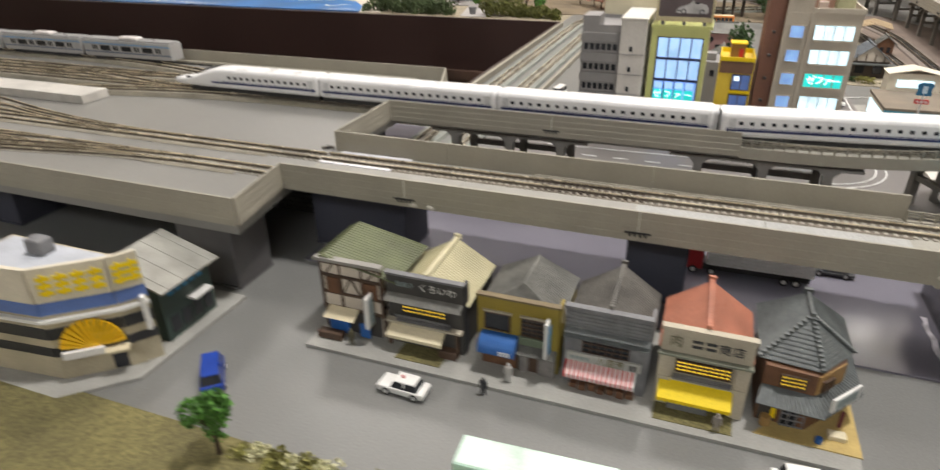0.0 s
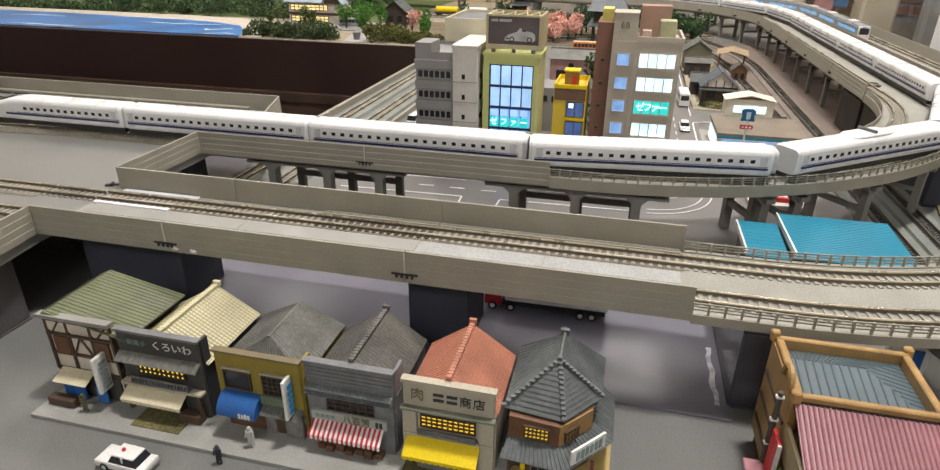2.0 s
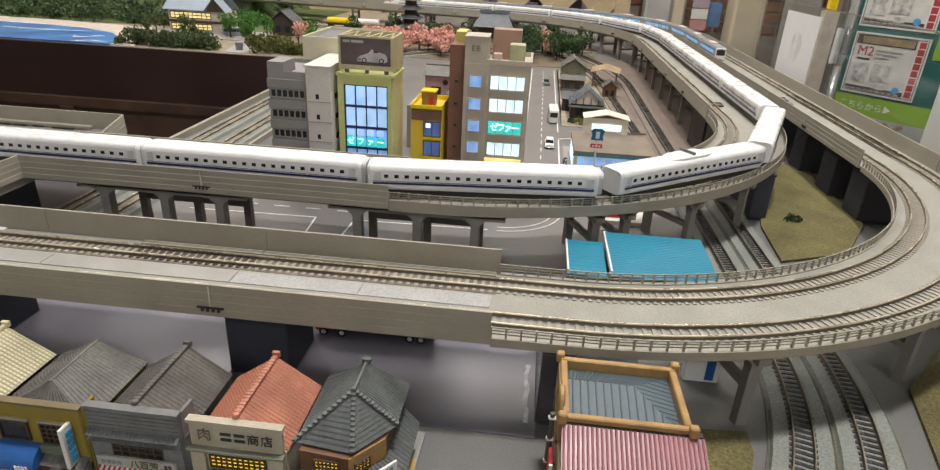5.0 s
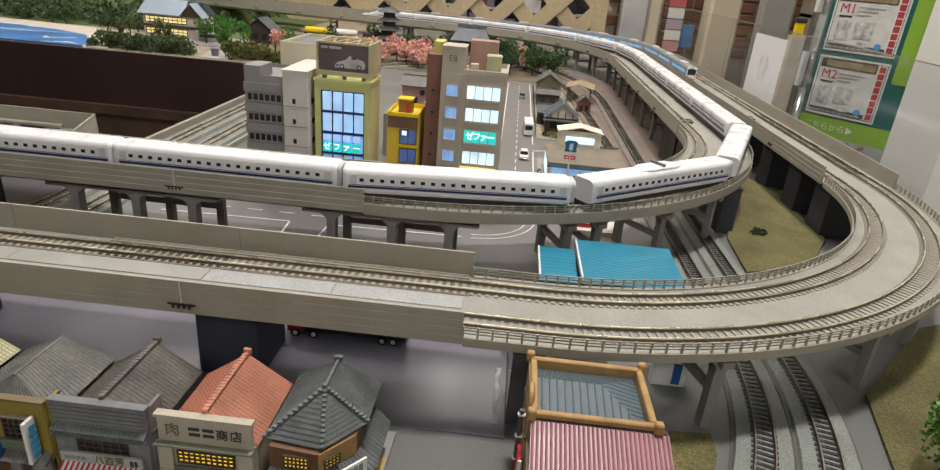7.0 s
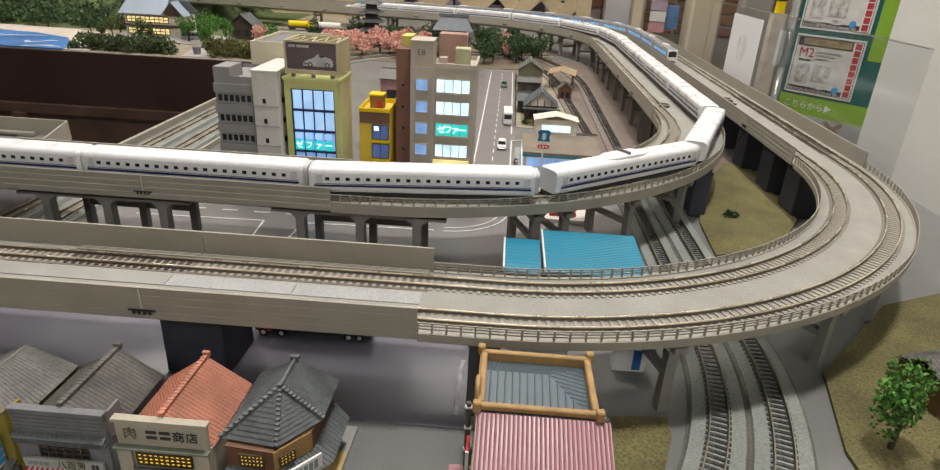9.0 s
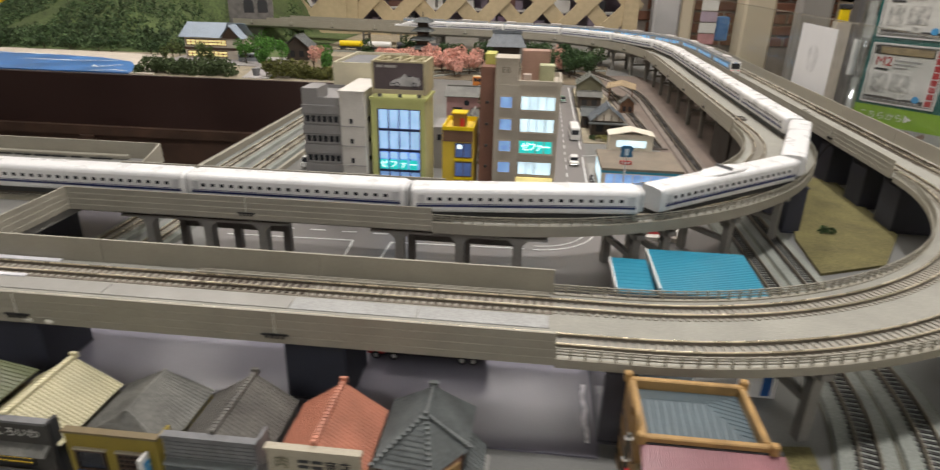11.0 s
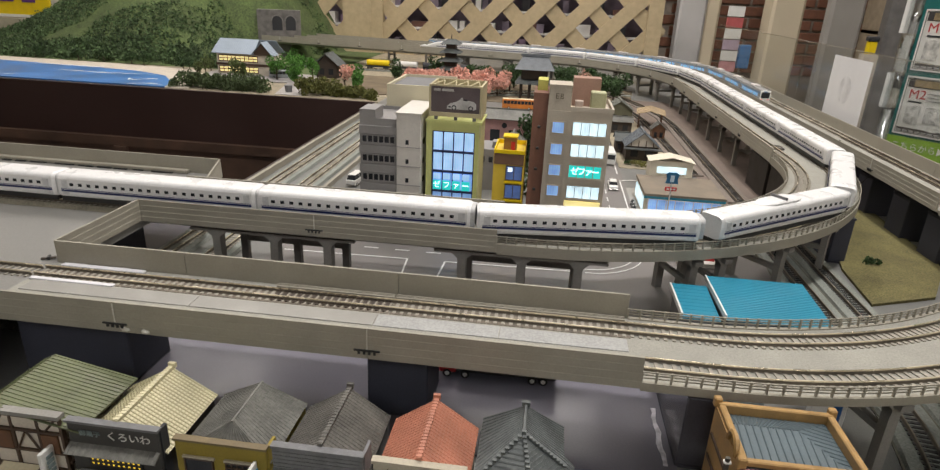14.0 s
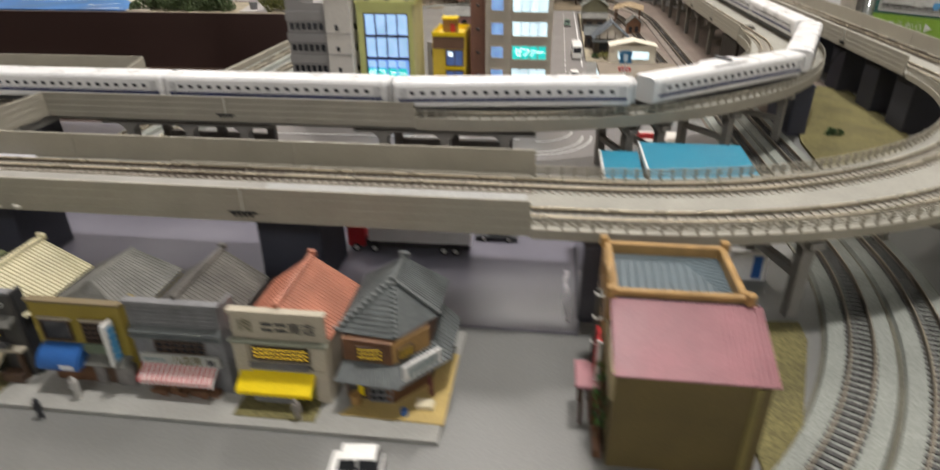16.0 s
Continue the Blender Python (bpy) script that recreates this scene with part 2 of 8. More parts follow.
def track(line, s0, s1, off, z=DECK, label="nickel rails on grey sleepers along the viaduct deck", sleeper=None, pitch=0.0046, bed=False, near=(0, 0), stone=None):
    """One railway track: two rails, its sleepers and, on request, a shoulder of ballast."""
    t = thing("railway_track", label, "railway track", "railway tracks")
    seg = cut(line, s0, s1)
    for g in (-0.0049, 0.0049):
        bm = bmesh.new()
        sweep(bm, seg, [(off + g - 0.0006, z + 0.0004), (off + g + 0.0006, z + 0.0004), (off + g + 0.0002, z + 0.0010), (off + g + 0.0002, z + 0.0024), (off + g - 0.0002, z + 0.0024), (off + g - 0.0002, z + 0.0010)])
        web = part("rail", bm, RAILWEB, t)
        bm = bmesh.new()
        sweep(bm, seg, rect(off + g - 0.00035, z + 0.0024, off + g + 0.00035, z + 0.0031))
        part("rail_head", bm, RAILDULL if sleeper else RAIL, web, "dull brown rail head" if sleeper else "shiny rail head")
    bm = bmesh.new()
    n = int((s1 - s0) / pitch)
    key = "dark" if sleeper else "pale"
    if key not in SHARED:
        first = part("sleeper", bx(-0.0010, -SLW[key], -0.0003, 0.0010, SLW[key], 0.0007), sleeper or SLEEPER, t)
        SHARED[key] = first.data
        bpy.data.objects.remove(first)
    for i in range(n):
        s = s0 + (i + 0.5) * (s1 - s0) / n
        x, y, h = at_run(line, s)
        m = pose(x, y, 0, 0, 0, math.degrees(h)) @ pose(0, off, 0)
        if near[0] < s < near[1]:
            ob = new("sleeper", SHARED[key])
            ob.parent, ob.matrix_basis = t, m @ pose(0, 0, z)
        else:
            box(bm, -0.0010, -SLW[key], z - 0.0003, 0.0010, SLW[key], z + 0.0007, m)
    if bm.faces:
        tagged(part("far_sleeper", bm, sleeper or SLEEPER, t), kind="stuff")
    if bed:
        bm = bmesh.new()
        sweep(bm, seg, [(off - 0.0152, 0.0002), (off + 0.0152, 0.0002), (off + 0.0140, z), (off - 0.0140, z)])
        part("ballast_bed", bm, stone or GROUNDBED, t, "grey speckled ballast shoulder")
    return t


SEAM = 0.37
C1 = 0.37 + 0.037 + 0.322 * math.pi / 2
via = thing("railway_viaduct", "grey-beige double-track viaduct with parapets, fenced curve", "viaduct")
deck(via, OUTER, 0.0, OUTER[-1][3])
parapets(via, OUTER, 0.0, SEAM, -1, first=SEAM - 0.28)
parapets(via, OUTER, 0.0, SEAM, 1, first=SEAM - 0.28)
fence(via, OUTER, SEAM, C1 - 0.005, -1)
fence(via, OUTER, SEAM, C1 - 0.005, 1)
parapets(via, OUTER, C1, OUTER[-1][3], -1)
parapets(via, OUTER, C1, OUTER[-1][3], 1)
ISEAM = 0.283
C2 = 0.308 + 0.3145 * math.pi / 2
via2 = thing("railway_viaduct", "inner grey-beige double-track viaduct curving round the model town", "viaduct")
deck(via2, INNER, 0.0, INNER[-1][3], up=RISE)
parapets(via2, INNER, 0.0, ISEAM, -1, first=ISEAM - 0.28)
parapets(via2, INNER, 0.0, ISEAM, 1, first=ISEAM - 0.28)
fence(via2, INNER, ISEAM, C2 + 0.03, -1, RISE)
fence(via2, INNER, ISEAM, C2 + 0.01, 1, RISE)
parapets(via2, INNER, C2 + 0.03, INNER[-1][3], -1)
parapets(via2, INNER, C2 + 0.01, INNER[-1][3], 1)
for off in (-0.0185, 0.0185):
    track(OUTER, 0.0, OUTER[-1][3], off, near=(0.05, 1.0))
    track(INNER, 0.0, INNER[-1][3], off, z=DECK + RISE, near=(0.05, 0.85))

# ---- ground ----
ground = tagged(part("ground_street", prism(bmesh.new(), [(-1.6, -0.45), (0.5, -0.45), (0.5, 2.4), (-0.42, 2.4), (-0.42, 0.30), (-1.6, 0.30)], -0.03, 0.0), ASPHALT), "dark grey painted asphalt baseboard of the model town", "ground", kind="structure")
far = tagged(part("ground_far", prism(bmesh.new(), [(-2.6, 1.06), (-0.421, 1.06), (-0.421, 2.4), (-2.6, 2.4)], -0.03, -0.001), EARTH), "sandy scenic baseboard with paths", "ground", kind="structure")
tagged(part("wall_fascia", bx(-2.6, 1.05, -0.75, -0.43, 1.06, -0.001), BROWN), "dark brown front panel of the far baseboard", "panel", kind="structure")
tagged(part("wall_fascia_side", bx(-0.43, 0.31, -0.75, -0.42, 1.05, -0.001), BROWN), "dark brown side panel of the baseboard", "panel", kind="structure")
tagged(part("wall_fascia_near", bx(-2.6, 0.30, -0.75, -0.42, 0.31, -0.001), BROWN), "dark brown back panel of the station baseboard", "panel", kind="structure")

# yard deck
yard = thing("station_deck", "wide grey elevated deck carrying the station yard", "viaduct")
YP = [(-0.371, 0.285), (-1.55, 0.285), (-1.55, -0.058), (-0.362, -0.058), (-0.3705, 0.0)]
part("deck", prism(bmesh.new(), YP, 0.046, DECK - 0.0004), mat("yard_grey", (0.225, 0.22, 0.205), 0.38, var=0.08, ws=12), yard)
for a, b in (((-1.55, -0.058), (-0.362, -0.058)), ((-0.362, -0.058), (-0.3705, -0.002)), ((-0.371, 0.068), (-0.371, 0.1565)), ((-0.352, 0.2265), (-0.371, 0.285)), ((-0.371, 0.285), (-1.55, 0.285))):
    h = math.degrees(math.atan2(b[1] - a[1], b[0] - a[0]))
    ln = line_of(a[0], a[1], h, (math.dist(a, b),))
    part("parapet", sweep(bmesh.new(), ln, wall_profile(0.0, -1)), CONCRETE, yard)

# ---- small parts used by many things ----
CREAM = mat("cream_paint", (0.62, 0.55, 0.38), 0.6)
WHITE = mat("white_plastic", (0.72, 0.71, 0.68), 0.45, var=0.06)
BLACK = mat("black_paint", (0.028, 0.029, 0.033), 0.5)
BLUE = mat("blue_plastic", (0.02, 0.10, 0.32), 0.45)
RED = mat("red_paint", (0.5, 0.02, 0.025), 0.45)
YELLOW = mat("yellow_plastic", (0.80, 0.58, 0.0), 0.45, var=0.06)
ROOFGREY = mat("grey_tiles", (0.138, 0.136, 0.121), 0.6, var=0.32, ws=70, grain=0.18, gs=500)
ROOFDARK = mat("slate_tiles", (0.100, 0.110, 0.108), 0.55, var=0.28, ws=80, grain=0.15, gs=500)
ROOFBROWN = mat("weathered_tiles", (0.116, 0.109, 0.096), 0.6, var=0.35, ws=60, grain=0.2, gs=500)
ROOFRED = mat("terracotta_tiles", (0.42, 0.172, 0.110), 0.5, var=0.2, ws=55, grain=0.12)
ROOFCREAM = mat("straw_tiles", (0.62, 0.57, 0.38), 0.5, var=0.16)
ROOFCREAM2 = mat("straw_grid", (0.40, 0.37, 0.23), 0.6)
ROOFGREEN = mat("green_metal_roof", (0.112, 0.128, 0.060), 0.5, var=0.3, ws=45, grain=0.15)
ROOFPINK = mat("faded_red_roof", (0.295, 0.13, 0.145), 0.4, var=0.16, ws=50)
TIMBER = mat("dark_timber_beam", (0.070, 0.040, 0.024), 0.6)
OCHRE = mat("ochre_timber", (0.35, 0.21, 0.075), 0.5, var=0.2, ws=120)
BROWNWOOD = mat("brown_wood", (0.13, 0.06, 0.028), 0.6, var=0.25, ws=150)
PLASTER = mat("off_white_plaster", (0.55, 0.49, 0.41), 0.8)
STONE = mat("grey_stone", (0.19, 0.175, 0.165), 0.8, var=0.25, ws=200)
OLIVE = mat("mustard_plaster", (0.27, 0.20, 0.028), 0.7, var=0.12)
GREYWALL = mat("grey_boards", (0.165, 0.165, 0.17), 0.7, var=0.2, ws=150)
GREIGE = mat("greige_render", (0.42, 0.375, 0.29), 0.7, var=0.1)
DARKGLASS = mat("dark_glass", (0.022, 0.024, 0.029), 0.15, var=0.1, bump=0)
LITYELLOW = mat("lit_amber_pane", (1.0, 0.66, 0.05), 0.4, emit=0.75, bump=0)


def lit(name, color, power, dark=0.25, scale=60.0, blinds=0.0):
    """A lamp-lit room seen through a pane: light with brighter and dimmer places."""
    if name in MATS:
        return MATS[name]
    m = mat(name, color, 0.25, var=0.05, bump=0)
    nt = m.node_tree
    b = nt.nodes["Principled BSDF"]
    tc, n, r = nt.nodes.new("ShaderNodeTexCoord"), nt.nodes.new("ShaderNodeTexNoise"), nt.nodes.new("ShaderNodeMapRange")
    n.inputs["Scale"].default_value, n.inputs["Detail"].default_value = scale, 4.0
    r.inputs[1].default_value, r.inputs[2].default_value, r.inputs[3].default_value, r.inputs[4].default_value = 0.35, 0.6, power * dark, power
    nt.links.new(tc.outputs["Object"], n.inputs["Vector"])
    nt.links.new(n.outputs[0], r.inputs[0])
    last = r
    if blinds:
        wv, wr, mu = nt.nodes.new("ShaderNodeTexWave"), nt.nodes.new("ShaderNodeMapRange"), nt.nodes.new("ShaderNodeMath")
        wv.inputs["Scale"].default_value, wv.inputs["Distortion"].default_value = blinds, 1.5
        wr.inputs[3].default_value, wr.inputs[4].default_value, mu.operation = 0.72, 1.08, "MULTIPLY"
        nt.links.new(tc.outputs["Object"], wv.inputs["Vector"])
        nt.links.new(wv.outputs["Fac"], wr.inputs[0])
        nt.links.new(r.outputs[0], mu.inputs[0])
        nt.links.new(wr.outputs[0], mu.inputs[1])
        last = mu
    nt.links.new(last.outputs[0], b.inputs["Emission Strength"])
    b.inputs["Emission Color"].default_value = (*color, 1)
    return m


def slope(bm, a, b, c, d, n, r=0.0004, thick=0.0008, cross=0):
    """A roof plane a-b (eave) to d-c (ridge) with n ribs from eave to ridge, and cross ribs along it."""
    a, b, c, d = (Vector(p) for p in (a, b, c, d))
    nrm = (b - a).cross(d - a).normalized()
    if nrm.z < 0:
        nrm = -nrm
    top = [bm.verts.new(p) for p in (a, b, c, d)]
    low = [bm.verts.new(p - nrm * thick) for p in (a, b, c, d)]
    bm.faces.new(top)
    bm.faces.new(low[::-1])
    for i in range(4):
        bm.faces.new((top[i], low[i], low[(i + 1) % 4], top[(i + 1) % 4]))
    rb = rib_mesh()
    for i in range(n):
        k = (i + 0.5) / n
        p, q = a.lerp(b, k), d.lerp(c, k)
        if (p - q).length > 1e-4:
            tube(rb, p, q, r, 5)
    for i in range(cross):
        k = (i + 0.5) / cross
        tube(rb, a.lerp(d, k), b.lerp(c, k), r * 0.8, 4)
    return bm


def lettering(body, size, owner, material, m, name="lettering", align="CENTER", label="", extrude=0.00015):
    cu = bpy.data.curves.new(name, "FONT")
    cu.body, cu.size, cu.align_x, cu.align_y, cu.extrude, cu.resolution_u = body, size, align, "CENTER", extrude, 3
    ob = new(name, cu)
    bpy.context.view_layer.update()
    me = bpy.data.meshes.new_from_object(ob.evaluated_get(bpy.context.evaluated_depsgraph_get()))
    bpy.data.objects.remove(ob)
    bpy.data.curves.remove(cu)
    me.name = name
    me.materials.clear()
    me.materials.append(material)
    out = new(name, me)
    out.parent, out.matrix_basis = owner, m
    if label:
        tagged(out, label)
    return out


def ring(x0, z0, x1, z1, ya, yb, b, m=None):
    """A rectangular frame of bar width b in one connected mesh."""
    bm = bmesh.new()
    loops = []
    for y in (ya, yb):
        for d in (0, b):
            pts = [(x0 + d, y, z0 + d), (x1 - d, y, z0 + d), (x1 - d, y, z1 - d), (x0 + d, y, z1 - d)]
            loops.append([bm.verts.new(m @ Vector(p) if m else p) for p in pts])
    fo, fi, bo, bi = loops
    for i in range(4):
        j = (i + 1) % 4
        for q in ((fo[i], fo[j], fi[j], fi[i]), (bo[j], bo[i], bi[i], bi[j]), (fo[j], fo[i], bo[i], bo[j]), (fi[i], fi[j], bi[j], bi[i])):
            bm.faces.new(q)
    return bm


def window(owner, x0, z0, x1, z1, y, cols, rows, frame, pane, bar=0.0005, depth=0.0012, m=None, name="window"):
    """A window in a wall that faces -y: a frame with bars, and its panes set back."""
    w = part(name, ring(x0 - bar / 2, z0 - bar / 2, x1 + bar / 2, z1 + bar / 2, y - depth, y, bar, m), frame, owner)
    for i in range(1, cols):
        x = x0 + (x1 - x0) * i / cols
        part("glazing_bar", bx(x - bar / 2, y - depth * 0.95, z0, x + bar / 2, y, z1, m=m), frame, w)
    for i in range(1, rows):
        z = z0 + (z1 - z0) * i / rows
        part("glazing_bar", bx(x0, y - depth * 0.9, z - bar / 2, x1, y, z + bar / 2, m=m), frame, w)
    for i in range(cols):
        for j in range(rows):
            a, b = x0 + (x1 - x0) * i / cols, x0 + (x1 - x0) * (i + 1) / cols
            c, d = z0 + (z1 - z0) * j / rows, z0 + (z1 - z0) * (j + 1) / rows
            part("pane", bx(a, y - depth * 0.4, c, b, y + 0.0002, d, m=m), pane, w)
    return w


def awning(owner, x0, x1, z, out, drop, mats, stripes=0, frill=True, y=0.0):
    """A sloping shop awning with a scalloped front edge, plain or striped."""
    n = stripes or 12

    def sheet(a, b, lobes, lift):
        bm = bmesh.new()
        top = [bm.verts.new((px, y, z + lift)) for px in (a, b)]
        low = [bm.verts.new((a + (b - a) * k / lobes, y - out, z - drop + lift)) for k in range(lobes + 1)]
        bm.faces.new([top[0], *low, top[1]])
        for k in range(lobes if frill else 0):
            p, q = low[k], low[k + 1]
            w = q.co.x - p.co.x
            pts = [bm.verts.new((p.co.x + w * f, y - out - lift, z - drop - h)) for f, h in ((0, 0.0012), (0.25, 0.0019), (0.75, 0.0019), (1, 0.0012))]
            bm.faces.new([p, *pts, q])
        ex = bmesh.ops.extrude_face_region(bm, geom=bm.faces[:], use_keep_orig=True)
        bmesh.ops.translate(bm, verts=[v for v in ex['geom'] if isinstance(v, bmesh.types.BMVert)], vec=(0, 0.0003, -0.0004))
        return bm

    aw = part("awning", sheet(x0, x1, n, 0.0), mats[0], owner)
    for i in range(1, stripes, 2):
        part("stripe", sheet(x0 + (x1 - x0) * i / n, x0 + (x1 - x0) * (i + 1) / n, 1, 0.0003), mats[1], aw)
    return aw


def ridge_roof(owner, w, y0, y1, ze, zr, material, ribs, over=0.001, cross=0, cx=None, mat2=None, ridge=True, slab=None):
    """A gable roof whose ridge runs from front to back."""
    cx = w / 2 if cx is None else cx
    for s, ex in ((0, -over), (1, w + over)):
        bm = bmesh.new()
        slope(bm, (ex, y0, ze), (ex, y1, ze), (cx, y1, zr), (cx, y0, zr), ribs, cross=cross)
        part("roof_slope", bm, slab or material, owner, rib=material)
    if ridge:
        bm = bmesh.new()
        box(bm, cx - 0.0011, y0 - 0.0004, zr - 0.0004, cx + 0.0011, y1 + 0.0004, zr + 0.0012)
        for i in range(int((y1 - y0) / 0.0022)):
            box(bm, cx - 0.0014, y0 + i * 0.0022, zr + 0.0006, cx + 0.0014, y0 + i * 0.0022 + 0.0009, zr + 0.0015)
        box(bm, cx - 0.0018, y1 - 0.0006, zr - 0.0002, cx + 0.0018, y1 + 0.0012, zr + 0.0026)
        part("ridge", bm, mat2 or material, owner)


def gable_wall(owner, w, d, ze, zr, material, y0=0.0005):
    bm = bmesh.new()
    poly = [(0.0005, 0), (w - 0.0005, 0), (w - 0.0005, ze), (w / 2, zr - 0.001), (0.0005, ze)]
    for y, rev in ((y0, False), (d, True)):
        vs = [bm.verts.new((x, y, z)) for x, z in poly]
        bm.faces.new(vs)
    bm.verts.ensure_lookup_table()
    for i in range(5):
        bm.faces.new((bm.verts[i], bm.verts[(i + 1) % 5], bm.verts[5 + (i + 1) % 5], bm.verts[5 + i]))
    return part("wall", bm, material, owner)


def bars(owner, x0, z0, x1, z1, y, n, material, m=None, vertical=False, name="writing_bar"):
    """Unreadable writing, as plain bars."""
    for i in range(n):
        if vertical:
            h = (z1 - z0) / n
            part(name, bx(x0, y - 0.0003, z0 + i * h + h * 0.15, x1, y, z0 + (i + 1) * h - h * 0.15, m=m), material, owner)
        else:
            h = (x1 - x0) / n
            part(name, bx(x0 + i * h + h * 0.15, y - 0.0003, z0, x0 + (i + 1) * h - h * 0.15, y, z1, m=m), material, owner)


# ---- ground surfaces ----
pavement = tagged(part("pavement", prism(bmesh.new(), [(-0.304, -0.087), (-0.031, -0.086), (-0.029, -0.012), (-0.304, -0.012)], 0.0, 0.002), KERB), "light grey raised pavement in front of the shops", "pavement", kind="structure")
for px0, px1, c in ((-0.252, -0.226, "grass"), (-0.118, -0.083, "olive")):
    tagged(part("trim_shop_mat", bx(px0, -0.0815, 0.002, px1, -0.068, 0.0024), GRASS), "greenish strip let into the pavement", "paving", kind="structure")
under = tagged(part("road_underpass", prism(bmesh.new(), [(-0.36, -0.003), (0.026, -0.006), (0.036, 0.10), (-0.36, 0.10)], 0.0, 0.0012), ROADGREY), "smooth lilac-grey road sheet under the viaduct", "road", kind="structure")
tagged(part("road_town", prism(bmesh.new(), [(-0.30, 0.115), (0.14, 0.115), (0.16, 0.30), (0.14, 0.33), (0.052, 0.40), (0.055, 1.12), (-0.012, 1.12), (-0.005, 0.335), (-0.30, 0.335)], 0.0, 0.001), mat("grey_road_sheet", (0.175, 0.162, 0.155), 0.5, var=0.07, ws=20)), "grey town road sheet with white markings", "road", kind="structure")


def stripe(x0, y0, x1, y1, w=0.0016, z=0.0010):
    h = math.degrees(math.atan2(y1 - y0, x1 - x0))
    m = pose(x0, y0, z, 0, 0, h)
    tagged(part("trim_road_line", bx(0, -w / 2, 0.0002, math.dist((x0, y0), (x1, y1)), w / 2, 0.0005, m=m), WHITE_LINE), "white painted road line on the town road", "road marking", kind="structure")


stripe(-0.29, 0.240, -0.174, 0.2435), stripe(-0.174, 0.2435, -0.171, 0.20), stripe(-0.141, 0.20, -0.139, 0.2445), stripe(-0.139, 0.2445, -0.02, 0.249)
for i in range(9):
    stripe(-0.28 + i * 0.03, 0.262, -0.266 + i * 0.03, 0.2625)
stripe(-0.26, 0.283, -0.02, 0.290)
for rr, cx0, cy0 in ((0.033, -0.005, 0.318), (0.058, -0.012, 0.306), (0.05, -0.012, 0.306)):
    pts = [(cx0 + rr * math.sin(radians(a)), cy0 - rr * math.cos(radians(a))) for a in range(0, 91, 10)]
    for p, q in zip(pts, pts[1:]):
        stripe(*p, *q, w=0.0012)
stripe(0.003, 0.36, 0.001, 1.1), stripe(0.046, 0.40, 0.047, 0.56), stripe(0.047, 0.60, 0.046, 1.1), stripe(0.047, 0.565, 0.10, 0.585)
for i in range(22):
    stripe(0.0245, 0.37 + i * 0.033, 0.0245, 0.386 + i * 0.033, w=0.0012)

tagged(part("ground_grass", prism(bmesh.new(), [(0.226, 0.235), (0.29, 0.262), (0.335, 0.335), (0.345, 0.50), (0.318, 0.52), (0.262, 0.42), (0.232, 0.31)], 0.0, 0.0025), GRASS), "dry olive grass between the viaducts", "grass", kind="structure")
tagged(part("ground_grass_edge", prism(bmesh.new(), [(0.232, -0.45), (0.49, -0.45), (0.49, 0.24), (0.33, 0.165), (0.245, 0.07), (0.226, 0.0)], 0.0, 0.0025), GRASS), "dry olive grass outside the viaduct curve", "grass", kind="structure")
tagged(part("ground_grass_front", prism(bmesh.new(), [(-1.4, -0.44), (-0.05, -0.44), (-0.05, -0.185), (-0.20, -0.158), (-0.45, -0.1585), (-1.4, -0.14)], 0.0, 0.0022), GRASS), "brownish dry grass along the street's front edge", "grass", kind="structure")
tagged(part("ground_grass_strip", prism(bmesh.new(), [(0.092, -0.10), (0.10, -0.10), (0.136, 0.0), (0.137, 0.016), (0.094, 0.012)], 0.0, 0.002), GRASS), "dry grass strip beside the ground-level tracks", "grass", kind="structure")
tagged(part("pavement_front", prism(bmesh.new(), [(-1.0, -0.44), (-0.38, -0.44), (-0.42, -0.22), (-0.50, -0.195), (-1.0, -0.18)], 0.0022, 0.004), KERB), "grey paved strip by the grass", "pavement", kind="structure")

# tracks on the ground
GA = line_of(0.1755, 0.46, 270, (0.365,), (0.295, -46), (0.12,))
GB = line_of(0.2075, 0.46, 270, (0.365,), (0.3270, -46), (0.14,))
VERGE = mat("verge_olive", (0.125, 0.12, 0.09), 0.95, var=0.2, grain=0.3, bump=0.6)
for k, ln in enumerate((GA, GB)):
    tagged(part("ground_verge_%d" % (k + 1), sweep(bmesh.new(), ln, rect(-0.0163, 0.0001, 0.0163, 0.0009 + 0.0005 * k)), VERGE), "olive brown verge between the ground tracks", "ground", kind="structure")
for ln in (GA, GB):
    track(ln, 0.0, ln[-1][3], 0.0, z=0.0035, sleeper=SLEEPER_DARK, bed=True, label="ground-level track with dark sleepers on grey ballast", pitch=0.0044, near=(0.05, 1.0))
GC = line_of(-0.383, 0.12, 90, (0.86,), (0.35, -70), (0.3,))
GD = line_of(-0.343, 0.12, 90, (0.86,), (0.31, -70), (0.3,))
for ln in (GC, GD):
    track(ln, 0.0, ln[-1][3], 0.0, z=0.0035, bed=True, label="ground-level track along the edge of the pit")
edge = tagged(part("trim_track_wall", bx(-0.412, 0.30, 0.0, -0.407, 1.0, 0.008), CONCRETE), "low concrete wall beside the edge track", "low wall", kind="structure")
tagged(part("trim_track_wall_inner", bx(-0.3185, 0.34, 0.0, -0.315, 1.0, 0.006), CONCRETE), "low concrete wall between track and town", "low wall", kind="structure")
BROWNBED = mat("brown_ballast", (0.185, 0.155, 0.132), 0.9, var=0.15, grain=0.35, gs=1500, bump=0.6)
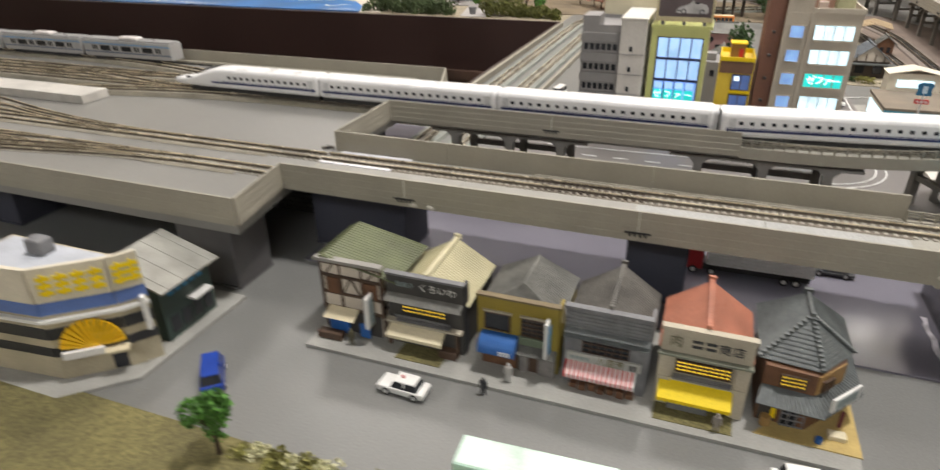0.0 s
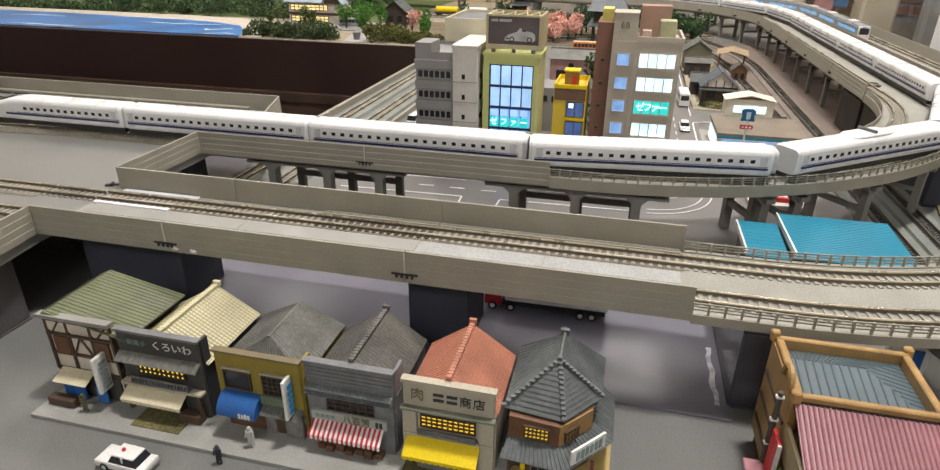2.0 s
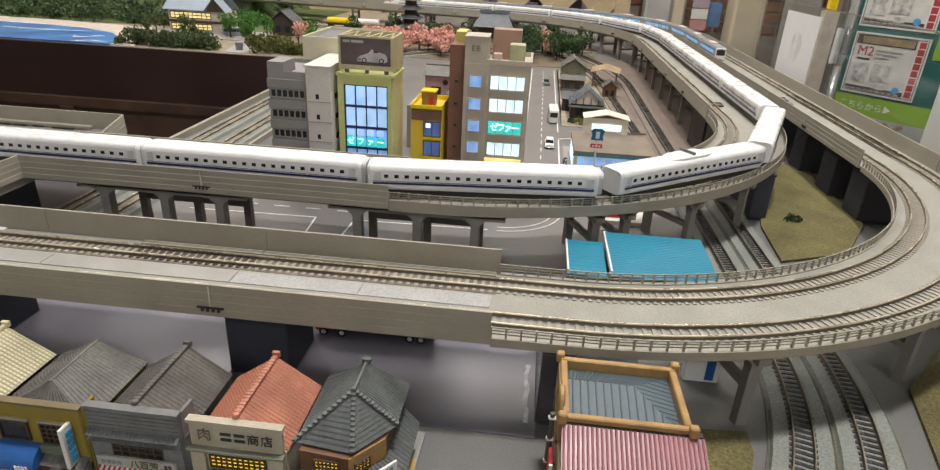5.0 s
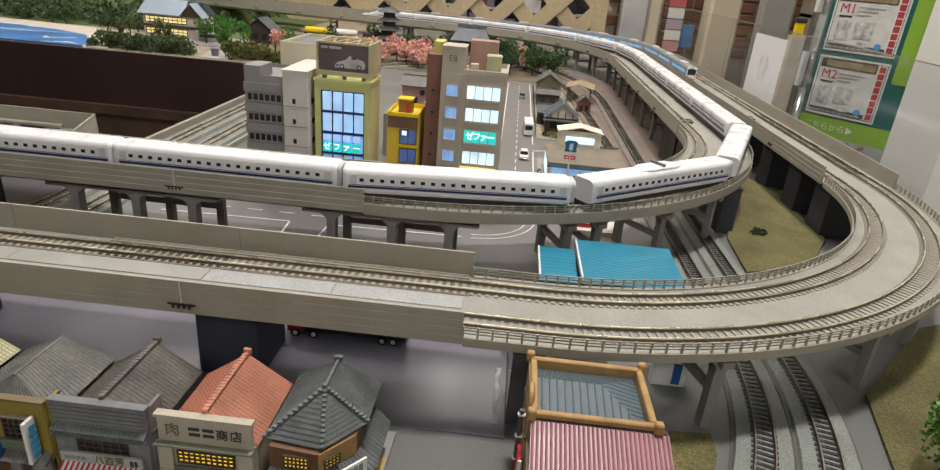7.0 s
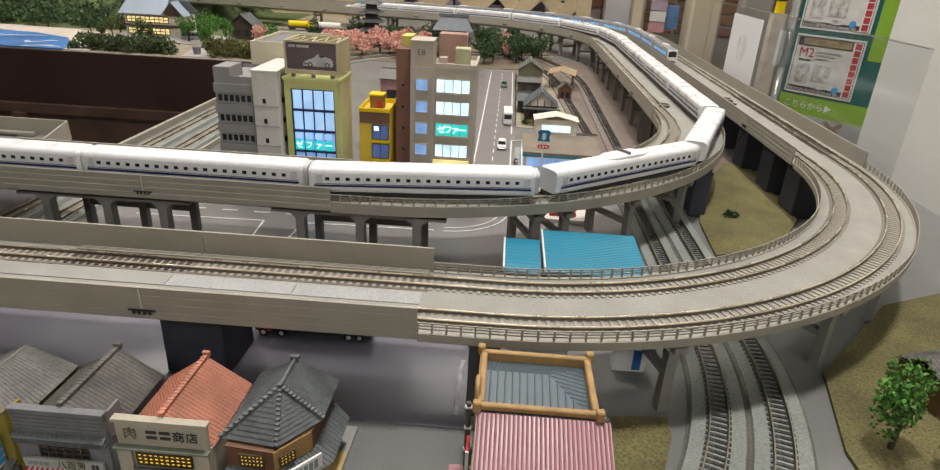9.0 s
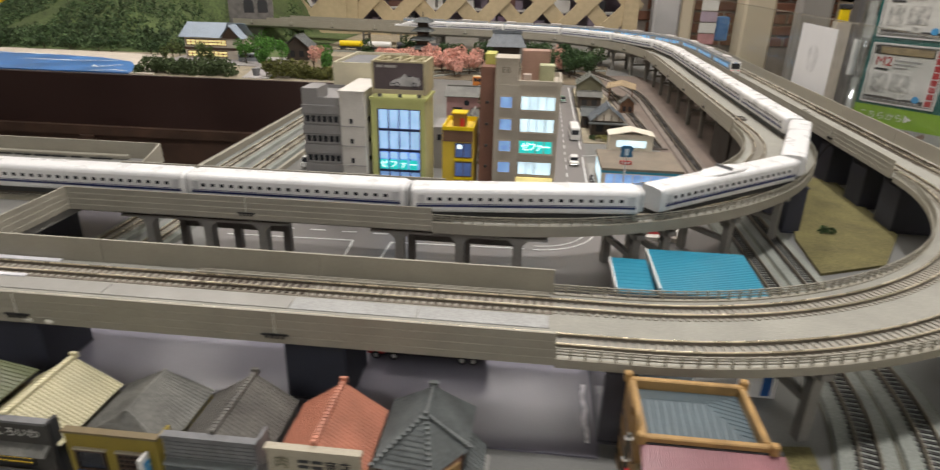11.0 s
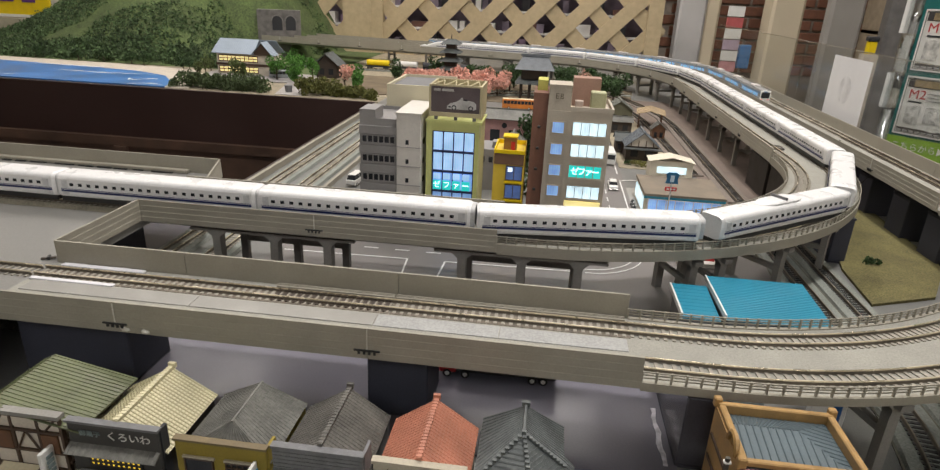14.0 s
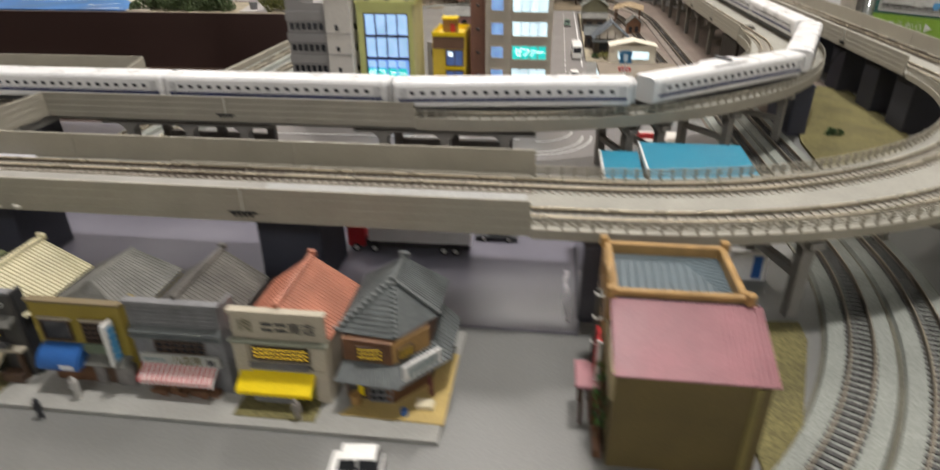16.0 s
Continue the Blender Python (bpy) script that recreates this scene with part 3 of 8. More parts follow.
tagged(part("ground_trackside", prism(bmesh.new(), [(0.158, 0.345), (0.335, 0.345), (0.335, 1.0), (0.22, 1.3), (0.06, 1.3), (0.158, 0.9)], 0.0, 0.0006), mat("brown_trackside", (0.165, 0.128, 0.105), 0.85, var=0.2, ws=25, grain=0.2, bump=0.4)), "dark brown earth beside the tracks", "ground", kind="structure")
GE = line_of(0.188, 0.50, 90, (0.45,), (0.9, 35), (0.3,))
track(GE, 0.0, GE[-1][3], 0.0, z=0.003, bed=True, label="ground-level track beside the viaduct columns", stone=BROWNBED, sleeper=SLEEPER_DARK)
GF = line_of(0.155, 0.62, 93, (0.35,), (0.9, 32), (0.3,))
track(GF, 0.0, GF[-1][3], 0.0, z=0.003, bed=True, label="ground-level track beside the model houses", stone=BROWNBED, sleeper=SLEEPER_DARK)

# ---- piers ----


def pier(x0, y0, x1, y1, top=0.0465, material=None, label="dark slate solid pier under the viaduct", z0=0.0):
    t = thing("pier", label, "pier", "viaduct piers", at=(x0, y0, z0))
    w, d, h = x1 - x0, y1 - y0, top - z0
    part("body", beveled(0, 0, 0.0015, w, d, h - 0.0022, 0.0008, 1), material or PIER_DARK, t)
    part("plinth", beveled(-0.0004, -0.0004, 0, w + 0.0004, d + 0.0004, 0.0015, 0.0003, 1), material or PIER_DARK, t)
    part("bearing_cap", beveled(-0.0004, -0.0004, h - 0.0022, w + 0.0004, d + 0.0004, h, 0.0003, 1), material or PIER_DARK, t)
    return t


pier(-0.147, 0.020, -0.112, 0.060)
pier(-0.366, 0.022, -0.294, 0.060)
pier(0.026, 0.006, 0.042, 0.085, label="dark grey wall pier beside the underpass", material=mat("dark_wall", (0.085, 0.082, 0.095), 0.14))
pier(-0.42, -0.05, -0.377, -0.016, material=mat("pier_wall_grey", (0.105, 0.10, 0.10), 0.4), label="broad dark grey pier wall under the station deck")
pier(-0.46, 0.10, -0.40, 0.20, material=PIER_DARK, label="dark support block under the station deck")
pier(0.226, 0.33, 0.242, 0.395, label="dark pier under the inner curve")
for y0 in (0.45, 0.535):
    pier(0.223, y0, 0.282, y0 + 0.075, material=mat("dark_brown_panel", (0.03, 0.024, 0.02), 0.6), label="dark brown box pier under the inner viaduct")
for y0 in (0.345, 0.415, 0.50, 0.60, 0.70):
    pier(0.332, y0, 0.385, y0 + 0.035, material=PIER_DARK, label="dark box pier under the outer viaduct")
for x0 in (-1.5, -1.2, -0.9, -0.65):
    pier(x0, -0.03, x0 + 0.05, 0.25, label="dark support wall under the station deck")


def bent(x, y, h, span=0.044, cap=0.060, label="grey double-column pier with a flared cap"):
    """A two-column bent across the viaduct: columns, a flared cap and a tie beam. h: degrees of the line."""
    t = thing("column_pier", label, "pier", "column piers", at=(x, y, 0), rz=h)
    for s in (-1, 1):
        bm = bmesh.new()
        box(bm, -0.0032, s * span / 2 - 0.0028, 0, 0.0032, s * span / 2 + 0.0028, 0.040)
        part("column", bm, PIER, t)
    bm = bmesh.new()
    for s in (-1, 1):
        vs = [(-0.0032, 0.036), (0.0032, 0.036), (0.0032, 0.040), (0.0085, 0.0462), (-0.0085, 0.0462), (-0.0032, 0.040)]
        a = [bm.verts.new((px, s * span / 2 - 0.0032, pz)) for px, pz in vs]
        b = [bm.verts.new((px, s * span / 2 + 0.0032, pz)) for px, pz in vs]
        bm.faces.new(a)
        bm.faces.new(b[::-1])
        for i in range(6):
            bm.faces.new((a[i], a[(i + 1) % 6], b[(i + 1) % 6], b[i]))
    box(bm, -0.0036, -cap / 2, 0.0422, 0.0036, cap / 2, 0.0459)
    part("cap", bm, PIER, t)
    part("tie_beam", bx(-0.0022, -span / 2, 0.022, 0.0022, span / 2, 0.026), PIER, t)
    return t


def frame_pier(xs, y, label="grey pier frame with three flared columns and a tie beam"):
    """A row of flared columns along the viaduct with a back row and a tie beam."""
    t = thing("viaduct_pier", label, "pier", "three-column piers", at=(xs[0], y, 0))
    for x in xs:
        dx = x - xs[0]
        bm = bmesh.new()
        vs = [(-0.0033, 0), (0.0033, 0), (0.0033, 0.0392), (0.0040, 0.0408), (0.0078, 0.0442), (0.0078, 0.0462), (-0.0078, 0.0462), (-0.0078, 0.0442), (-0.0040, 0.0408), (-0.0033, 0.0392)]
        a = [bm.verts.new((dx + px, -0.004, pz)) for px, pz in vs]
        b = [bm.verts.new((dx + px, 0.004, pz)) for px, pz in vs]
        bm.faces.new(a)
        bm.faces.new(b[::-1])
        for i in range(len(vs)):
            bm.faces.new((a[i], a[(i + 1) % len(vs)], b[(i + 1) % len(vs)], b[i]))
        part("column", bm, PIER, t)
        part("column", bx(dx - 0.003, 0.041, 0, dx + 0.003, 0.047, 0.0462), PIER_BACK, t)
    for x, x2 in zip(xs, xs[1:]):
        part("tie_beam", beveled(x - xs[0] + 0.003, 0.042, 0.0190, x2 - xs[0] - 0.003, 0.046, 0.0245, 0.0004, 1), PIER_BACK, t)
    part("tie_beam", bx(-0.022, -0.0038, 0.0442, xs[-1] - xs[0] + 0.022, 0.0038, 0.0461), PIER, t)
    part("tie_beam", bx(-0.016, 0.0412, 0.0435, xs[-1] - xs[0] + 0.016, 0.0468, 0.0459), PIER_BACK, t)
    return t


frame_pier((-0.314, -0.2655, -0.2215), 0.170)
frame_pier((-0.114, -0.068, -0.0245), 0.170)
for s in (0.43, 0.455, 0.52, 0.60):
    x, y, h = at_run(INNER, s)
    bent(x, y, math.degrees(h))
for s in (C2 + 0.20, C2 + 0.29, C2 + 0.38, C2 + 0.47, C2 + 0.56, C2 + 0.65, C2 + 0.74, C2 + 0.83, C2 + 0.92, C2 + 1.01, C2 + 1.12, C2 + 1.24, C2 + 1.36, C2 + 1.5):
    x, y, h = at_run(INNER, s)
    bent(x, y, math.degrees(h), label="tall grey double-column pier under the far viaduct")
for s in (0.50, 0.615, 0.70, 0.745):
    x, y, h = at_run(OUTER, s)
    bent(x, y, math.degrees(h), label="grey double-column pier under the fenced curve")
for i in range(14):
    x, y, h = at_run(OUTER, C1 + 0.45 + i * 0.13)
    bent(x, y, math.degrees(h), label="grey double-column pier under the outer viaduct")

# yard tracks on the station deck
for k, (x0, y0, h) in enumerate(((-0.372, 0.0145, 180), (-0.372, 0.0515, 180), (-0.372, 0.1725, 180), (-0.372, 0.2095, 180))):
    ln = line_of(x0, y0, h, (1.15,))
    track(ln, 0.0, 1.15, 0.0, z=DECK - 0.0004 + (RISE if y0 > 0.1 else 0.0), label="nickel rails of a station yard track")
for x0, y0, a, ra in ((-0.46, 0.0145, 1, 0.9), (-0.50, 0.0515, 1, -0.9), (-0.43, 0.2095, 1, -0.9), (-0.47, 0.1725, 1, 0.9)):
    sgn = 1 if ra > 0 else -1
    ln = line_of(x0, y0, 180, (abs(ra), 14 * sgn), (abs(ra), -14 * sgn), (0.5,))
    track(ln, 0.0, ln[-1][3], 0.0, z=DECK - 0.0002 + (RISE if y0 > 0.1 else 0.0), label="nickel rails of a branching yard track")
for x0, y0, ra, deg in ((-0.44, 0.0145, -0.7, 11), (-0.56, 0.0145, -0.8, 13), (-0.52, 0.0515, 0.9, 9), (-0.60, 0.2095, -0.8, 10), (-0.56, 0.1725, 0.8, 10)):
    sgn = 1 if ra < 0 else -1
    ln = line_of(x0, y0, 180, (abs(ra), deg * sgn), (abs(ra), -deg * sgn), (0.6,))
    track(ln, 0.0, ln[-1][3], 0.0, z=DECK - 0.0003 + (RISE if y0 > 0.1 else 0.0), label="nickel rails of a yard siding")
for x0, x1, y0, y1 in ((-1.3, -0.67, 0.105, 0.135),):
    p = thing("station_platform", "pale grey station platform slab with a white canopy", "platform", at=(x0, y0, DECK))
    part("slab", bx(0, 0, 0, x1 - x0, y1 - y0, 0.008), mat("platform_top", (0.5, 0.48, 0.44), 0.7), p)

# worn ballast beds under the yard tracks, each a little above the last
YARDBED = mat("yard_ballast", (0.215, 0.195, 0.150), 0.85, var=0.25, ws=40, grain=0.25, gs=800, bump=0.5)
YARD_BEDS = ((-0.415, 0.0145, 0.9, 0), (-0.415, 0.0515, 0.9, 0), (-0.3705, 0.1725, 0.9, 0), (-0.3705, 0.2095, 0.9, 0), (-0.60, 0.2095, 0.8, 10), (-0.56, 0.1725, 0.8, -10), (-0.43, 0.2095, 0.9, -14), (-0.47, 0.1725, 0.9, 14))
for k, (x0, y0, r, deg) in enumerate(YARD_BEDS):
    ln = line_of(x0, y0, 180, (r, deg), (r, -deg), (0.5,)) if deg else line_of(x0, y0, 180, (1.1,))
    up = DECK + 0.00022 + 0.00006 * k + (RISE - 0.0004 if y0 > 0.1 else 0.0)
    p = thing("yard_ballast", "worn brown-grey ballast bed of a yard track", "ballast", "yard ballast beds")
    part("bed", sweep(bmesh.new(), ln, [(-0.0115, DECK), (0.0115, DECK), (0.0092, up), (-0.0092, up)]), YARDBED, p)
p = thing("parapet_ledge", "pale strip along the foot of the deck parapet", "ledge", at=(-0.95, 0.2785, DECK))
part("strip", beveled(0, 0, 0, 0.548, 0.0060, 0.0034, 0.0004, 1), CONCRETE, p)
rng = random.Random(58)
x = 0.0
while x < 0.53:
    w = rng.uniform(0.006, 0.022)
    part("gap", bx(x, -0.0012 - 0.0012 * rng.random(), 0, x + w, 0.0001, 0.0009), DARK, p, "dark ragged gap at the foot of the strip")
    x += w + rng.uniform(0.0, 0.010)

# smooth plates, wide dark chairs and a ledge on the older part of the front deck
PLATE = mat("smooth_deck_plate", (0.34, 0.33, 0.305), 0.22, var=0.06, grain=0.03, bump=0.04)
for x0, x1, y0, y1 in ((-0.365, -0.2565, 0.0275, 0.0405), (-0.256, -0.146, 0.0275, 0.0405), (-0.37, -0.2200, 0.0595, 0.0630)):
    p = thing("deck_plate", "smooth grey plastic plate between the rails", "plate", "deck plates", at=(x0, y0, DECK))
    part("plate", beveled(0, 0, 0, x1 - x0, y1 - y0, 0.0006, 0.0002, 1), PLATE, p)
OLDBED = mat("brown_grey_bed", (0.175, 0.150, 0.118), 0.85, var=0.35, ws=60, grain=0.3, gs=700, bump=0.5)
for x0, x1 in ((-0.370, -0.1405), (-0.1400, -0.0005)):
    p = thing("ballast_strip", "mottled brown ballast strip under the older track", "ballast", "ballast strips", at=(x0, 0.0425, DECK))
    part("strip", beveled(0, 0, 0, x1 - x0, 0.0172, 0.00035, 0.0001, 1), OLDBED, p)
CHAIR = mat("brown_chair", (0.045, 0.032, 0.022), 0.6, rnd=0.2)
for i in range(16):
    x = -0.2145 + i * 0.0046
    p = thing("rail_chair", "dark brown rail chair beside a sleeper", "rail chair", "rail chairs", at=(x, 0.052, DECK))
    part("base", beveled(0.0010, -0.0080, 0, 0.0034, 0.0080, 0.0012, 0.0002, 1), CHAIR, p)
    for y in (-0.0062, 0.0036):
        part("clip", beveled(0.0006, y, 0, 0.0038, y + 0.0032, 0.0021, 0.0003, 1), CHAIR, p)
for x0, x1 in ((-0.2165, -0.141), (-0.1405, -0.002)):
    p = thing("cable_duct", "pale beige cable duct along the parapet", "duct", "cable ducts", at=(x0, 0.0605, DECK))
    part("duct", beveled(0, 0, 0, x1 - x0, 0.0045, 0.0022, 0.0003, 1), CONCRETE, p)
    for k in range(2):
        part("groove", bx(0, 0.0012 + k * 0.0014, 0.0022, x1 - x0, 0.0015 + k * 0.0014, 0.0024), RAILWEB, p)
rng = random.Random(31)
for cx, cy, up in ((0.243, 0.577, RISE), (0.270, 0.598, RISE), (0.276, 0.575, RISE), (0.290, 0.540, RISE), (0.352, 0.662, 0.0), (0.347, 0.640, 0.0)):
    p = thing("rail_joint", "dark worn rail joint with loose sleepers", "rail joint", "rail joints", at=(cx, cy, DECK + up))
    for i in range(5):
        part("fishplate", bx(rng.uniform(-0.008, 0.004), -0.012 + i * 0.005, 0, rng.uniform(0.005, 0.009), -0.0095 + i * 0.005, 0.0016), (CHAIR, SLEEPER_DARK, SLEEPER)[i % 3], p)

WHITEPLATE = mat("white_card", (0.72, 0.71, 0.74), 0.35, var=0.05)
for x0, x1, y0, y1 in ((-0.369, -0.313, 0.0408, 0.0440), (-0.364, -0.307, 0.0618, 0.0660)):
    p = thing("card_strip", "white card strip lying along the viaduct deck", "card strip", "card strips", at=(x0, y0, DECK))
    part("card", beveled(0, 0, 0, x1 - x0, y1 - y0, 0.0012, 0.0002, 1), WHITEPLATE, p)

# dark stone retaining wall under the station deck
sw2 = thing("retaining_wall", "dark stone retaining wall under the station deck", "wall", at=(-0.52, 0.064, 0))
# Core is near black: it also paints the dark space under the deck.
part("core", bx(0, 0, 0, 0.154, 0.012, 0.0455), mat("black_shade_core", (0.008, 0.008, 0.009), 0.9), sw2)
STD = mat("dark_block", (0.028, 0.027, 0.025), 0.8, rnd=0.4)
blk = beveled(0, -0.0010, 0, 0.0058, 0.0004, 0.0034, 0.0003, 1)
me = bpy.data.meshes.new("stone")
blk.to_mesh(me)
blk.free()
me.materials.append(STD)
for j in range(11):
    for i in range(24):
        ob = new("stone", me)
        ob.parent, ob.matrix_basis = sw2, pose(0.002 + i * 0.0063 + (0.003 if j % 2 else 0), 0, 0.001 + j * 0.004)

# traces of glue under the parapet
GLUE = mat("dried_glue", (0.55, 0.53, 0.46), 0.4)
rng = random.Random(12)
for gx, gz in ((-0.275, 0.0545), (-0.263, 0.0540), (-0.371, 0.0560)):
    p = thing("glue_drop", "hardened pale glue under the parapet joint", "glue", "glue drops", at=(gx, -0.0028, gz))
    bm = bmesh.new()
    bmesh.ops.create_icosphere(bm, subdivisions=2, radius=0.0016)
    for v in bm.verts:
        v.co *= 0.7 + 0.6 * rng.random()
        v.co.x *= 1.7
    part("drop", bm, GLUE, p, smooth=True)
# White streak paints the reflection at the foot of the wall pier.
p = thing("reflection_streak", "white streak drawn for the reflection on the underpass floor", "smear", at=(0.0, 0.0, 0.0))
lft, rgt = [], []
for i in range(12):
    y = 0.004 + i * 0.0046
    c = 0.0205 + 0.0006 * math.sin(i * 1.3)
    lft.append((c - 0.0008 - 0.0009 * rng.random(), y))
    rgt.append((c + 0.0008 + 0.0009 * rng.random(), y))
bm = prism(bmesh.new(), rgt + lft[::-1], 0.0013, 0.0017)
part("smear", bm, mat("reflection_white", (0.62, 0.60, 0.64), 0.3, var=0.3, ws=200), p)

# worn brown sleepers on the outer track past the curve
wt = thing("worn_track_panel", "rusty brown worn sleepers on the outer viaduct track", "railway track", at=(0, 0, 0))
i = 0
while C1 + 0.04 + i * 0.0046 < C1 + 0.34:
    x, y, h = at_run(OUTER, C1 + 0.04 + i * 0.0046)
    m = pose(x, y, DECK + 0.0002, 0, 0, math.degrees(h)) @ pose(0.0012, -0.0185, 0)
    part("sleeper", bx(-0.0012, -0.0076, -0.0001, 0.0012, 0.0076, 0.0007, m=m), CHAIR, wt)
    i += 1
for x, y, r in ((-0.444, 0.206, 15), (-0.408, 0.203, 40), (-0.384, 0.236, 70), (-0.380, 0.071, 30)):
    p = thing("track_clip", "small dark track clip lying beside the rails", "track clip", "track clips", at=(x, y, DECK), rz=r)
    part("clip", beveled(-0.0045, -0.0012, 0, 0.0045, 0.0012, 0.0012, 0.0003, 1), CHAIR, p)
    part("pin", beveled(-0.0008, -0.0024, 0, 0.0012, 0.0024, 0.0020, 0.0003, 1), DARK, p)
tagged(part("road_yard_floor", prism(bmesh.new(), [(-0.56, 0.205), (-0.385, 0.205), (-0.385, 0.296), (-0.56, 0.296)], 0.0001, 0.0011), ROADGREY), "lilac-grey floor sheet seen through the opening in the deck", "road", kind="structure")
p = thing("deck_post", "thin dark post under the opening of the deck", "post", at=(-0.431, 0.227, 0.0))
part("post", tube(bmesh.new(), (0, 0, 0), (0, 0, 0.0458), 0.0018, 8), DARK, p)
part("foot", beveled(-0.004, -0.004, 0, 0.004, 0.004, 0.0015, 0.0004, 1), DARK, p)
p = thing("cable", "short dark cable hanging beside the outer viaduct", "cable", at=(0.327, 0.510, 0.0))
pts = [Vector((0.004 - 0.010 * k / 8, -0.003 + 0.006 * k / 8, 0.046 - 0.024 * (k / 8) ** 1.5)) for k in range(9)]
bm = bmesh.new()
for a, b in zip(pts, pts[1:]):
    tube(bm, a, b, 0.0006, 6)
part("wire", bm, DARK, p)

SPECK = mat("pale_speckled_deck", (0.335, 0.335, 0.325), 0.5, var=0.08, grain=0.17, gs=750, bump=0.4)
for x0, x1 in ((-0.1455, -0.0745), (-0.074, -0.003)):
    p = thing("deck_plate", "pale speckled ballast plate between the rails", "plate", "deck plates", at=(x0, 0.0275, DECK))
    part("plate", beveled(0, 0, 0, x1 - x0, 0.013, 0.0005, 0.0002, 1), SPECK, p)
rng = random.Random(44)
for x, z, L in ((-0.072, 0.0592, 0.020), (-0.205, 0.0585, 0.012), (-0.318, 0.0625, 0.016), (-0.152, 0.0640, 0.008), (-0.030, 0.0622, 0.010)):
    p = thing("scratch", "pale scratch along the viaduct's parapet", "scratch", "parapet scratches", at=(x, -0.0021, z))
    part("mark", bx(0, -0.0001, 0, L, 0.0008, 0.00035), JOINTPALE, p)

# ---- the row of shops ----
FY = -0.068
UP = Matrix.Rotation(radians(90), 4, "X")


def face(x, y, z):
    """A pose for lettering that faces the street."""
    return Matrix.Translation((x, y, z)) @ UP


def shop_timber():
    w, d = 0.040, 0.052
    t = thing("shop_house", "half-timbered shop with a ribbed green roof and blue stall", "shop", "row of shops", at=(-0.302, FY, 0.002))
    t.scale.x = 0.945
    part("wall", bx(0.001, 0.001, 0, w - 0.001, 0.042, 0.0375), PLASTER, t)
    part("front_gable", bx(0.001, 0.0004, 0.0370, w - 0.001, 0.0024, 0.0450), PLASTER, t)
    for x in (0.0, 0.0125, 0.0265, w - 0.0012):
        part("beam", bx(x, 0, 0.014, x + 0.0014, 0.0012, 0.044), TIMBER, t)
    for z in (0.014, 0.0235, 0.0345, 0.0425):
        part("beam", bx(0, -0.0002, z, w, 0.0011, z + 0.0013), TIMBER, t)
    for a, b in (((0.014, 0.024), (0.0195, 0.034)), ((0.026, 0.024), (0.0205, 0.034)), ((0.003, 0.035), (0.009, 0.0425)), ((0.030, 0.035), (0.037, 0.0425))):
        part("brace", tube(bmesh.new(), (a[0], 0.0004, a[1]), (b[0], 0.0004, b[1]), 0.0006, 4), TIMBER, t)
    for y in (0.001, 0.018, 0.0405):
        part("beam", bx(w - 0.0012, y, 0, w + 0.0002, y + 0.0013, 0.0375), TIMBER, t)
        part("beam", bx(-0.0002, y, 0, 0.0012, y + 0.0013, 0.0375), TIMBER, t)
    part("brace", tube(bmesh.new(), (w - 0.0002, 0.002, 0.001), (w - 0.0002, 0.016, 0.018), 0.0006, 4), TIMBER, t)
    for x0 in (0.004, 0.0285):
        part("shutter", bx(x0, -0.0004, 0.0245, x0 + 0.0085, 0.0008, 0.034), BROWNWOOD, t)
    # Dark sheet stands for the shade inside the open shop front.
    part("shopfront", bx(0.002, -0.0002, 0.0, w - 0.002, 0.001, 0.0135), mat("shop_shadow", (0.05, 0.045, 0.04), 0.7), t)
    awning(t, 0.004, 0.024, 0.0158, 0.008, 0.0035, [CREAM], frill=False)
    for x0, c in ((0.006, BLUE), (0.0125, BLUE), (0.026, BLUE)):
        part("curtain", beveled(x0, -0.0045, 0.001, x0 + 0.0065, -0.003, 0.010, 0.0004, 1), c, t, "blue curtain panel")
    part("stall", beveled(0.001, -0.011, 0.0, 0.017, -0.006, 0.0045, 0.0004, 1), TIMBER, t)
    part("sign_board", beveled(0.0325, -0.0085, 0.010, 0.0345, -0.0005, 0.030, 0.0003, 1), WHITE, t, "white upright sign board")
    bars(t, 0.0, 0.012, 0.004, 0.028, -0.0005, 6, mat("sign_grey", (0.2, 0.25, 0.25)), m=Matrix.Translation((0.0347, -0.0065, 0)) @ Matrix.Rotation(radians(90), 4, "Z"), vertical=True)
    bm = bmesh.new()
    slope(bm, (w + 0.0095, -0.0005, 0.0385), (w + 0.0095, 0.043, 0.0385), (0.003, 0.043, 0.0475), (0.003, -0.0005, 0.0475), 18, 0.00035)
    part("roof_slope", bm, ROOFGREEN, t, "ribbed moss-green roof")
    bm = bmesh.new()
    slope(bm, (-0.004, -0.0005, 0.0440), (-0.004, 0.043, 0.0440), (0.003, 0.043, 0.0475), (0.003, -0.0005, 0.0475), 18, 0.00035)
    part("roof_slope", bm, ROOFGREEN, t)
    part("roof_edge", bx(-0.002, -0.0016, 0.0442, w + 0.001, 0.0026, 0.0462), mat("grey_gutter", (0.25, 0.24, 0.22)), t)
    bm = bmesh.new()
    for z in (0.006, 0.018, 0.030):
        box(bm, w + 0.0002, 0.001, z, w + 0.001, 0.042, z + 0.0014)
    part("side_beam", bm, TIMBER, t)
    return t


